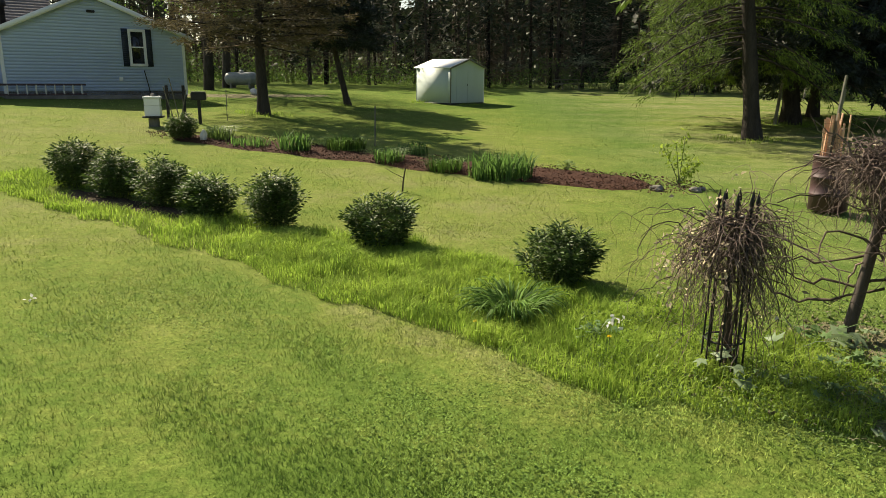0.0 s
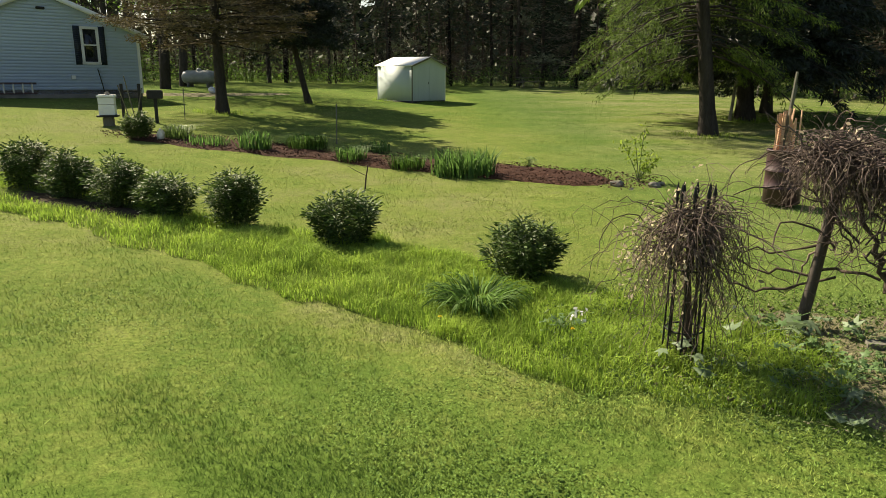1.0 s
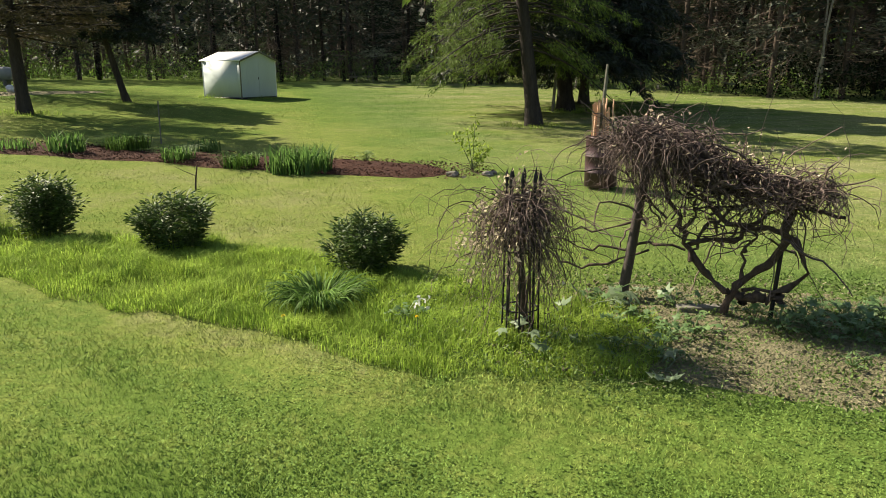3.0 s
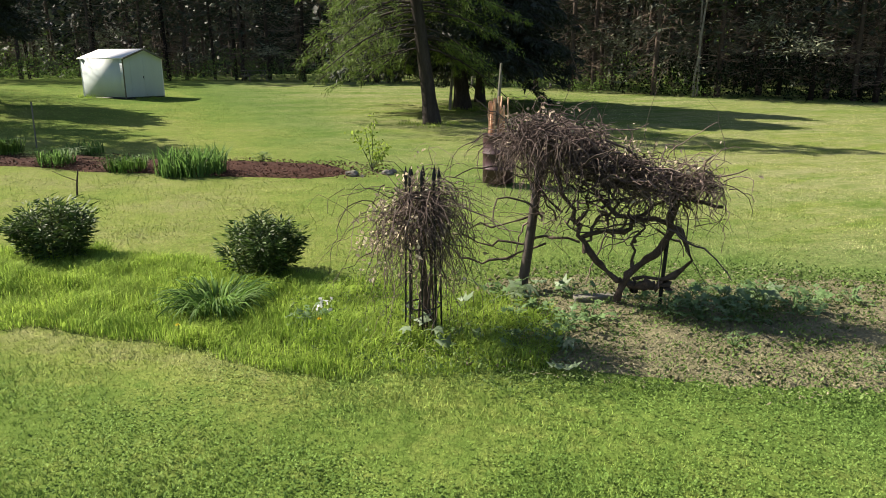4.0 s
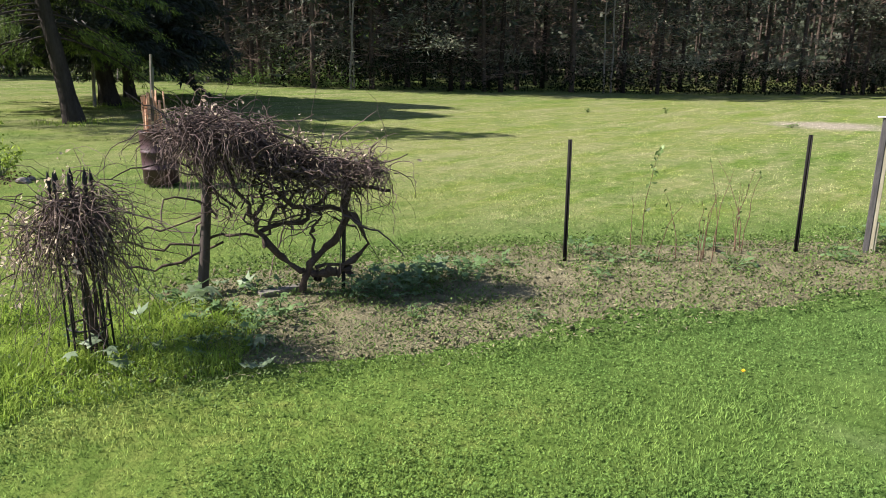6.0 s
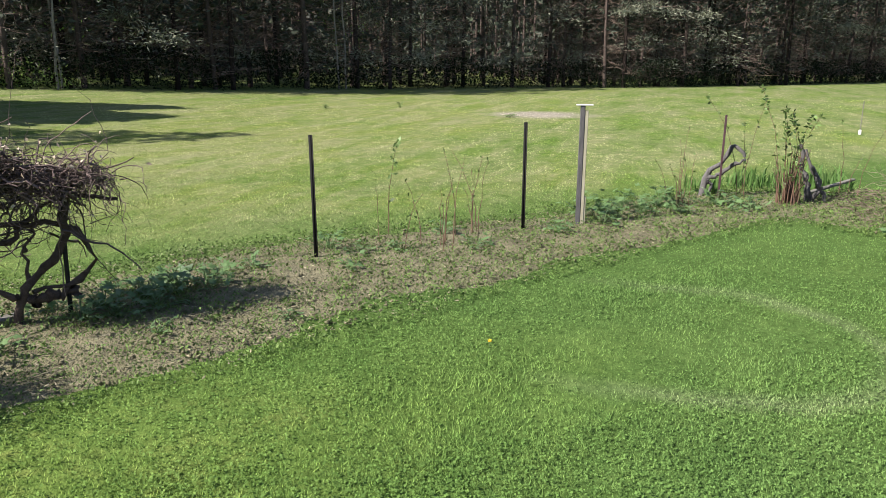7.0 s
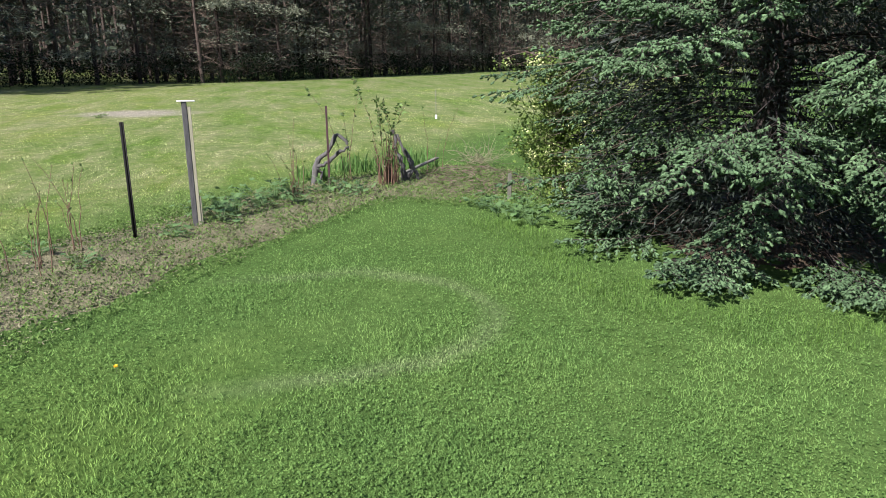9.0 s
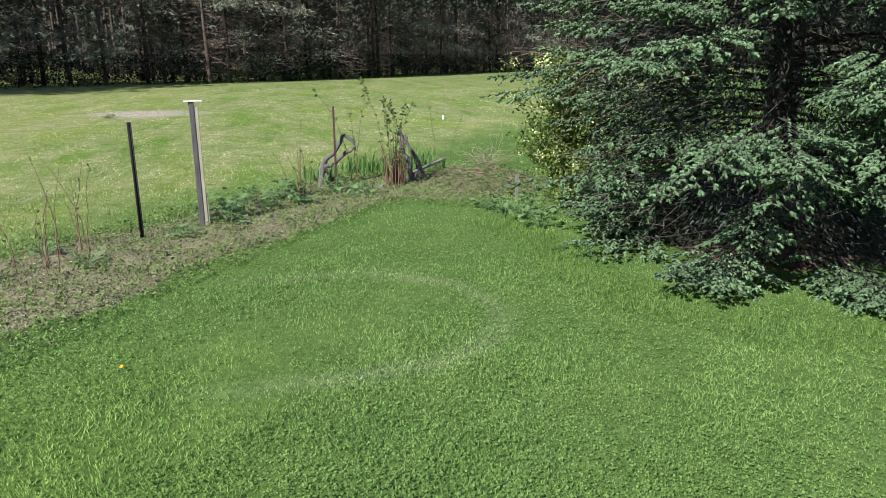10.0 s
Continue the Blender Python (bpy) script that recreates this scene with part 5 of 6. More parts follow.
def yard_trees():
    # front spruce in the sunlit needle tone, those behind in the shaded one
    conifer("spruce_tree", on(9.1, 21.6), "tall spruce with drooping limbs, sunlight put into its needle colour", 7, 11.7, 0.46, 2.5, 4.1, 0.40, 8, 26, 0.15, 0.020, 0.46, M_NEEDLE_LIT, lean=(-0.12, 0.05), top_from=5.6, bare=radians(-95))
    conifer("spruce_tree", on(12.4, 26.3), "broad spruce with a thick trunk, shade put into its needle colour", 8, 10.4, 0.60, 2.3, 5.6, 0.28, 12, 17, 0.26, 0.055, 0.34, M_NEEDLE_DARK, lean=(-0.05, 0.05), top_from=5.6)
    conifer("spruce_tree", on(14.7, 29.2), "spruce standing close behind the broad one, in shade-dark needles", 11, 10.8, 0.40, 2.0, 3.8, 0.34, 10, 12, 0.26, 0.055, 0.34, M_NEEDLE_DARK, top_from=5.0)
    conifer("pine_tree", on(-6.62, 24.7), "spreading yard pine with browned lower limbs", 9, 9, 0.36, 2.2, 4.0, 0.26, 8, 14, 0.17, 0.026, 0.05, M_NEEDLE_BROWN, top_from=4.8, dead_to=2.5)
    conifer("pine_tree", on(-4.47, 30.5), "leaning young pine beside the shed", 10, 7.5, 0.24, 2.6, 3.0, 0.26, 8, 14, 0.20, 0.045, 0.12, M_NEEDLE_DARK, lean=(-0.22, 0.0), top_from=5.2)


def near_spruce():
    """The big spruce at the end of the turn: irregular plates of blunt, finger-like shoots over a dark inside."""
    rng = np.random.default_rng(77)
    ob = thing("spruce_tree", on(7.1, -5.35), "dense dark green spruce with boughs sweeping to the ground", "tree")
    H = 12.0
    zs = np.linspace(0, 1, 12)
    part("trunk", Geo().tube(np.stack([0 * zs, 0 * zs, zs * H], 1), 0.17 * (1 - zs) + 0.02, 10), M_BARK, ob, smooth=True)

    def girth(z):
        return np.interp(z, [0.0, 0.5, 1.6, 3.2, 12.0], [2.55, 2.72, 2.85, 2.70, 0.1])

    limbs, tips = Geo(), [[], [], []]

    def shoot(p, f, ln):
        tips[0].append(p)
        tips[1].append(f / np.linalg.norm(f))
        tips[2].append(ln)

    def twig(b, w, ln):
        """A side twig with shoots fanning to both sides and one at the end."""
        side = np.cross(w, [0, 0, 1.0])
        side /= np.linalg.norm(side) + 1e-9
        e = b + w * ln - np.array([0, 0, 0.10 * ln])
        limbs.tube([b, (b + e) / 2, e], [0.004, 0.0035, 0.002], 3, False)
        for u in np.linspace(0.2, 0.92, max(1, int(ln / 0.056))):
            p = b + (e - b) * u
            for sg in (-1, 1):
                shoot(p, w * 0.8 + side * sg * rng.uniform(0.45, 0.8) + np.array([0, 0, rng.normal(-0.12, 0.2)]), rng.uniform(0.036, 0.062))
        shoot(e, w + np.array([0, 0, rng.normal(-0.12, 0.15)]), rng.uniform(0.045, 0.07))

    z = 0.12
    while z < 4.0:
        n = 28 if z < 0.6 else 14
        turns = np.r_[rng.uniform(0, 6.283) + np.arange(n) * 6.283 / n + rng.normal(0, 0.2, n), rng.uniform(2.2, 3.2, 4 if z > 0.5 else 1)]
        for a in turns:
            if not 0.5 < a % 6.283 < 3.3 and rng.random() > 0.14:
                continue
            if 0.6 < z < 0.95 and rng.random() < 0.4:
                continue
            turn = a % 6.283
            if (2.12 < turn < 2.9 and 0.45 < z < 1.2 and rng.random() < 0.6) or (turn > 2.35 and z < 0.75 and rng.random() < 0.5):
                continue
            # hollows and bulges round the tree
            swell = float(rough(a * 2.6, z * 2.4, 1.0, 4.0)) + 0.5 * float(rough(a * 6, z * 5, 1.0, 1.0))
            L = float(girth(z)) * (1.0 + 0.20 * np.clip(swell, -1.6 if a % 6.283 < 2.2 else -0.8, 0.6)) * rng.uniform(0.86, 1.05)
            if z < 0.5:
                L = float(girth(z)) * rng.uniform(0.90, 1.14) * (0.90 if turn < 2.35 else 1.0)
            L *= 1 + (0.02 if z > 1.6 else -0.24) * math.exp(-((turn - 0.95) / 0.6) ** 2) + 0.17 * math.exp(-((turn - 2.6) / 0.42) ** 2)
            out = np.array([math.cos(a), math.sin(a), 0.0])
            cross = np.array([-out[1], out[0], 0.0])
            s = np.linspace(0, 1, 9)
            sag, zb = rng.uniform(0.14, 0.36), z + rng.normal(0, 0.13)
            axis = out * (s * L)[:, None] + cross * (0.2 * L * rng.normal() * s ** 2)[:, None] + np.array([0, 0, 1.0]) * (zb + 0.16 * L * s - sag * L * s ** 2 + 0.05 * L * s ** 6)[:, None]
            axis[:, 2] = np.maximum(axis[:, 2], 0.10 + 0.16 * s * rng.random())
            limbs.tube(axis, 0.002 + 0.020 * (1 - s) ** 1.6, 4, False)
            plate = rng.uniform(0.26, 0.50)
            t = rng.uniform(0.60, 0.74)
            while t < 1.0:
                b = np.array([np.interp(t, s, axis[:, i]) for i in range(3)])
                d = np.array([np.interp(min(1, t + 0.05), s, axis[:, i]) for i in range(3)]) - b
                d /= np.linalg.norm(d) + 1e-9
                shoot(b, d * 0.6 + np.array([0, 0, 0.5]) + rng.normal(0, 0.25, 3), rng.uniform(0.035, 0.055))
                ln = 0.05 + plate * min(1.0, (1.0 - t) * 3.2) ** 0.7 * rng.uniform(0.6, 1.2)
                for sg in (-1, 1):
                    w = d * rng.uniform(0.5, 1.0) + cross * sg * rng.uniform(0.5, 0.9) + np.array([0, 0, rng.normal(-0.10, 0.20)])
                    w /= np.linalg.norm(w)
                    twig(b, w, ln)
                    if ln > 0.24:
                        w2 = w * 0.6 + d * 0.1 + cross * sg * 0.7 + np.array([0, 0, rng.normal(-0.35, 0.25)])
                        twig(b + w * ln * 0.5, w2 / np.linalg.norm(w2), ln * 0.45)
                t += 0.115 / L
            d = axis[-1] - axis[-2]
            twig(axis[-1], d / np.linalg.norm(d), 0.12)
        z += 0.33 * rng.uniform(0.8, 1.2)
    part("branchwork", limbs, M_BARK, ob, kind="stuff")
    # old growth inside, its shade in the colour; coarse unseen top above the boughs
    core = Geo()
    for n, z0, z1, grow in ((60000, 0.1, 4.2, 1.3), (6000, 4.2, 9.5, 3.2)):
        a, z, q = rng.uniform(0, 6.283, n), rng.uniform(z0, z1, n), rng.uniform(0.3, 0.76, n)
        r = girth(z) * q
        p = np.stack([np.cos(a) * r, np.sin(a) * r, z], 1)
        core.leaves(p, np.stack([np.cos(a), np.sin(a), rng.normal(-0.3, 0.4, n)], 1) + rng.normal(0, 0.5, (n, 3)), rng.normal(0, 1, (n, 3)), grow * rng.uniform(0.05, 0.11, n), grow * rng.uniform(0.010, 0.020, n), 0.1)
    part("inner_growth", core, M_NEEDLE_DARK, ob, "inner twigs in a shade-dark needle colour", kind="stuff")
    dead = Geo()
    n = 2600
    a, z, q = rng.uniform(0, 6.283, n), rng.uniform(0.15, 4.0, n), rng.uniform(0.5, 0.86, n)
    p = np.stack([np.cos(a) * girth(z) * q, np.sin(a) * girth(z) * q, z], 1)
    dead.blades(p, p + np.stack([np.cos(a), np.sin(a), 0 * a - 0.3], 1) * rng.uniform(0.1, 0.4, n)[:, None] + rng.normal(0, 0.14, (n, 3)), 0.007, np.tile([[0.0, 0.2, 1.0]], (n, 1)))
    part("deadwood", dead, M_DEADTWIG, ob, "thin dead twigs inside the boughs", kind="stuff")
    # every shoot: a blunt three-sided body and a fringe of needles
    p, w, ln = (np.array(a) for a in tips)
    g = Geo()
    k = len(p)
    side = np.cross(w, rng.normal(0, 1, (k, 3)))
    side /= np.linalg.norm(side, axis=1)[:, None]
    third = np.cross(w, side)
    r = rng.uniform(0.0135, 0.0185, k)[:, None]
    rings = []
    for f, q in ((0.0, 0.6), (0.72, 1.0)):
        c = p + w * (ln * f)[:, None] - np.array([0, 0, 0.12]) * (ln * f * f)[:, None]
        rings += [c + (side * math.cos(a) + third * math.sin(a)) * r * q for a in (0, 2.094, 4.189)]
    v = np.stack([*rings, p + w * ln[:, None] - np.array([0, 0, 0.12]) * ln[:, None]], 1).reshape(-1, 3)
    i = np.arange(k)[:, None] * 7
    quads = [[j, (j + 1) % 3, 3 + (j + 1) % 3, 3 + j] for j in range(3)]
    tri = [[3 + j, 3 + (j + 1) % 3, 6] for j in range(3)]
    g.add(v, np.concatenate([i + f for f in quads]))
    g.add(v, np.concatenate([i + f for f in tri]))
    per = 3
    t = np.tile(np.linspace(0.1, 1.0, per), k)
    P = np.repeat(p, per, 0) + np.repeat(w * ln[:, None], per, 0) * t[:, None]
    W = np.repeat(w, per, 0)
    rad = rng.normal(0, 1, (k * per, 3))
    rad -= (rad * W).sum(1)[:, None] * W
    rad /= np.linalg.norm(rad, axis=1)[:, None]
    g.blades(P, P + rad * 0.019 + W * 0.006, 0.008, np.cross(rad, W))
    part("foliage", g, M_NEEDLE, ob, kind="stuff")


# ---- plants of the beds ----
def broad_plant(x, y, seed, count, reach, high, material=None, label="low plant with large soft green leaves", category="plant"):
    """A rosette of round, lobed leaves on short stalks."""
    rng = np.random.default_rng(seed)
    ob = thing("leafy_plant", on(x, y, rng.uniform(0, 360)), label, category, "garden weeds")
    large = material == M_DOCK
    for _ in range(count if large else count * 2):
        a, r = rng.uniform(0, 6.28), reach * rng.uniform(0.15, 1.0)
        size = reach * (rng.uniform(0.2, 0.34) if large else rng.uniform(0.11, 0.21))
        z = high * rng.uniform(0.25, 0.85)
        tip = np.array([math.cos(a) * r, math.sin(a) * r, z])
        g = Geo().tube([(0, 0, 0), tip * [0.55, 0.55, 0.8], tip], 0.0035, 3, False)
        n = 10
        t = np.arange(n) * 6.283 / n
        rim = size * (0.8 + 0.25 * np.cos(5 * t)) * (1 - 0.35 * np.exp(-((t - 3.14) ** 2) * 3))
        tilt = rng.normal(0, 0.3, 2)
        lx, ly = np.cos(t + a) * rim, np.sin(t + a) * rim
        lz = tilt[0] * lx + tilt[1] * ly + 0.22 * size * np.cos(5 * t + a) - 0.12 * size
        v = np.concatenate([[tip], np.stack([lx, ly, lz], 1) + tip])
        g.add(v, [[0, 1 + i, 1 + (i + 1) % n] for i in range(n)])
        part("leaf", g, material or M_BROAD, ob)
    return ob


def weed_cover():
    """Small rosettes and creeping leaves over the garden strip and the feet of the vines."""
    rng = np.random.default_rng(61)
    n = 105000
    x, y = scatter(rng, n, (0.5, -5), (14, 8))
    q = np.minimum(to_line(x, y, GARDEN_LINE), to_line(x, y, [(1.6, 5.2, 0.5), (2.0, 4.7, 0.7), (2.7, 4.2, 0.9)]))
    green = 0.75 * rough(x, y, 1.5, 2) + 0.5 * rough(x, y, 4.1, 5) + 0.35 * np.abs(q - 0.25) + 0.5 * np.clip((x - 7.5) / 3, 0, 1) + 1.3 * np.clip((4.7 - x) / 1.2, 0, 1) + 0.5 * np.clip(q - 0.6, 0, 1)
    keep = (q < 1.12) & (green + rng.normal(0, 0.3, n) > -0.45)
    x, y = x[keep], y[keep]
    g = Geo()
    per = 4
    m = len(x) * per
    big = np.repeat(rng.uniform(0.35, 1.0, len(x)) ** 1.6 * 1.2, per)
    a = rng.uniform(0, 6.283, m)
    way = np.stack([np.cos(a), np.sin(a), rng.uniform(0.1, 1.3, m)], 1)
    base = np.stack([np.repeat(x, per), np.repeat(y, per), 0 * a], 1) + rng.normal(0, 0.022, (m, 3)) * [1, 1, 0]
    lush = np.clip((4.4 - base[:, 0]) / 1.2, 0, 1)
    big = big * (1 - 0.15 * lush)
    base[:, 2] = ground(base[:, 0], base[:, 1]) + 0.025 + rng.uniform(0, 0.05, m) * big ** 2 * (1 + 1.6 * lush)
    g.leaves(base, way, rng.normal(0, 1, (m, 3)) * [1, 1, 0.3], rng.uniform(0.018, 0.044, m) * big, rng.uniform(0.010, 0.022, m) * big, 0.15, 0.55)
    sheet("garden_weeds", g, M_CREEP, "small green weeds scattered over the garden strip", "weeds", "stuff")
    # dry stalks, straw and pale crumbs on the soil
    n = 26000
    x, y = scatter(rng, n, (1.5, -5), (13, 8))
    keep = to_line(x, y, GARDEN_LINE) < 1.05 + 0.1 * rough(x, y, 3, 1)
    x, y = x[keep], y[keep]
    n = len(x)
    a = rng.uniform(0, 6.283, n)
    way = np.stack([np.cos(a), np.sin(a), rng.normal(0, 0.15, n)], 1)
    base = np.stack([x, y, ground(x, y) + rng.uniform(0.035, 0.055, n)], 1)
    g = Geo().leaves(base, way, np.stack([-np.sin(a), np.cos(a), rng.normal(0, 0.4, n)], 1), rng.uniform(0.012, 0.07, n), rng.uniform(0.004, 0.014, n), 0.3)
    sheet("straw_litter", g, M_STRAW, "bits of dry straw and stalks on the soil", "litter", "stuff")
    # clods
    n = 9000
    x, y = scatter(rng, n, (1.5, -5), (13, 8))
    keep = to_line(x, y, GARDEN_LINE) < 0.95
    x, y = x[keep], y[keep]
    g = Geo()
    c = np.stack([x, y, ground(x, y) + 0.03], 1)
    r = rng.uniform(0.006, 0.026, len(x))[:, None, None]
    o = np.array([[1, 0, 0], [-1, 0, 0], [0, 1, 0], [0, -1, 0], [0, 0, 1], [0, 0, -1]], float)[None] + rng.normal(0, 0.25, (len(x), 6, 3))
    i = np.arange(len(x))[:, None] * 6
    f = np.concatenate([i + t for t in ([0, 2, 4], [2, 1, 4], [1, 3, 4], [3, 0, 4], [2, 0, 5], [1, 2, 5], [3, 1, 5], [0, 3, 5])])
    g.add((c[:, None] + o * r).reshape(-1, 3), f)
    sheet("soil_clods", g, M_SOIL, "small dry clods of soil", "soil", "stuff")


def mulch_chips():
    rng = np.random.default_rng(62)
    n = 36000
    x, y = scatter(rng, n, (-9.5, 12), (5.2, 20.5))
    keep = to_line(x, y, MULCH_LINE) < 0.98 + 0.15 * rough(x, y, 3, 1)
    x, y = x[keep], y[keep]
    n = len(x)
    a = rng.uniform(0, 6.283, n)
    way = np.stack([np.cos(a), np.sin(a), rng.normal(0, 0.5, n)], 1)
    base = np.stack([x, y, ground(x, y) + 0.05 + rng.uniform(0.0, 0.035, n)], 1)
    g = Geo().leaves(base, way, rng.normal(0, 1, (n, 3)), rng.uniform(0.025, 0.075, n), rng.uniform(0.012, 0.035, n), 0.3)
    sheet("mulch_chips", g, M_CHIP, "loose red-brown bark chips on the bed", "mulch", "stuff")


def iris(x, y, seed, count, high, wide, label, material=None, width=0.03):
    rng = np.random.default_rng(seed)
    ob = thing("iris_clump", on(x, y), label, "plant", "bed plants")
    a, r = rng.uniform(0, 6.283, count), np.sqrt(rng.random(count)) * wide / 2
    base = np.stack([np.cos(a) * r, np.sin(a) * r * 0.7, 0 * r], 1)
    lean = rng.normal(0, 0.4, (count, 3)) * [1, 1, 0]
    part("foliage", Geo().bent(base, lean, high * rng.uniform(0.35, 1.05, count), width * rng.uniform(0.7, 1.3, count), 0.45), material or M_IRIS, ob, kind="stuff")


def daylily(x, y, seed, count, high, wide, label, material=None, name="daylily_clump"):
    tuft(name, on(x, y), seed, count, high, wide, material or M_IRIS, label, "plant", 1.05, 0.020)


def bed_plants():
    peony("peony_bush", on(-6.69, 17.35), 71, 0.85, 0.66)
    daylily(-5.86, 17.6, 72, 260, 0.55, 0.8, "dark arching daylily clump in the mulch bed", M_WEED)
    iris(-4.95, 16.9, 73, 170, 0.36, 1.1, "wide patch of upright iris leaves")
    iris(-3.75, 16.6, 74, 120, 0.60, 0.75, "tall grey-green iris clump", width=0.045)
    daylily(-2.65, 17.2, 75, 620, 0.55, 1.25, "rounded yellow-green daylily clump", M_STRAP)
    daylily(-1.46, 15.75, 76, 260, 0.5, 0.85, "green daylily clump on the mulch")
    iris(-1.0, 17.0, 77, 130, 0.46, 0.8, "patch of upright iris leaves")
    daylily(-0.19, 14.95, 78, 260, 0.45, 0.95, "low daylily clump with yellow-green leaves", M_STRAP)
    iris(0.95, 14.2, 79, 480, 0.70, 1.3, "tall dense iris clump")
    broad_plant(2.48, 15.4, 80, 16, 0.25, 0.3, M_WEED, "small green leafy plant in the mulch")
    # the two dry stakes and a bare stick
    for x, y, h, r, lab in ((-2.07, 18.5, 1.03, 0.018, "thin wooden stake standing behind the bed"), (-7.05, 22.0, 0.95, 0.012, "thin pale rod standing in the grass")):
        ob = thing("stake", on(x, y) @ pose(0, 0, 0, 0, 1, 0), lab, "stake")
        part("rod", Geo().tube([(0, 0, -0.05), (0, 0, h)], r, 6), M_GREYWOOD, ob)
    ob = thing("stick", on(-0.92, 12.31), "short dark stick with a side twig in the lawn", "stick")
    part("shaft", Geo().tube([(0, 0, -0.02), (0.02, 0, 0.2), (0.06, 0, 0.43)], [0.018, 0.015, 0.012], 6), M_VINE, ob)
    part("twig", Geo().tube([(0.03, 0, 0.25), (-0.14, 0, 0.33), (-0.30, 0.02, 0.42)], [0.006, 0.005, 0.003], 4), M_VINE, ob)
    # the young elder at the end of the bed
    rng = np.random.default_rng(81)
    ob = thing("elder_shrub", on(4.42, 13.7), "young elder with fresh lime-green leaves on thin stems", "shrub")
    leaf = Geo()
    for tx, ty, h in ((0.06, 0.0, 1.05), (-0.36, 0.05, 0.78), (0.26, 0.06, 0.58), (0.36, 0, 0.46), (-0.12, 0, 0.85), (0.22, -0.1, 0.40), (0.10, 0.1, 0.35)):
        s = np.linspace(0, 1, 5)
        pts = np.stack([tx * s ** 1.3, ty * s, h * s], 1)
        part("stem", Geo().tube(pts, 0.011 - 0.006 * s, 5, False), M_STEM, ob)
        n = 46
        t = rng.uniform(0.45, 1.05, n)
        b = np.stack([np.interp(t, s, pts[:, i]) for i in range(3)], 1) + rng.normal(0, 0.045, (n, 3))
        leaf.leaves(b, rng.normal(0, 1, (n, 3)) - [0, 0, 0.2], rng.normal(0, 1, (n, 3)), rng.uniform(0.06, 0.11, n), rng.uniform(0.03, 0.05, n), 0.15)
    part("foliage", leaf, M_LIME, ob, kind="stuff")
    for k, (x, y, r) in enumerate(((4.55, 13.1, 0.12), (4.75, 13.3, 0.08), (3.85, 13.2, 0.14))):
        rock = bmesh.new()
        bmesh.ops.create_icosphere(rock, subdivisions=2, radius=r)
        for v in rock.verts:
            v.co *= 1 + 0.35 * noise.noise(v.co * 9 + Vector((k, 0, 0)))
            v.co.z *= 0.6
        part("boulder", rock, M_ROCK, thing("stone", on(x, y, 40 * k, 0.03), "rough grey stone at the end of the bed", "stone", "bed stones"))


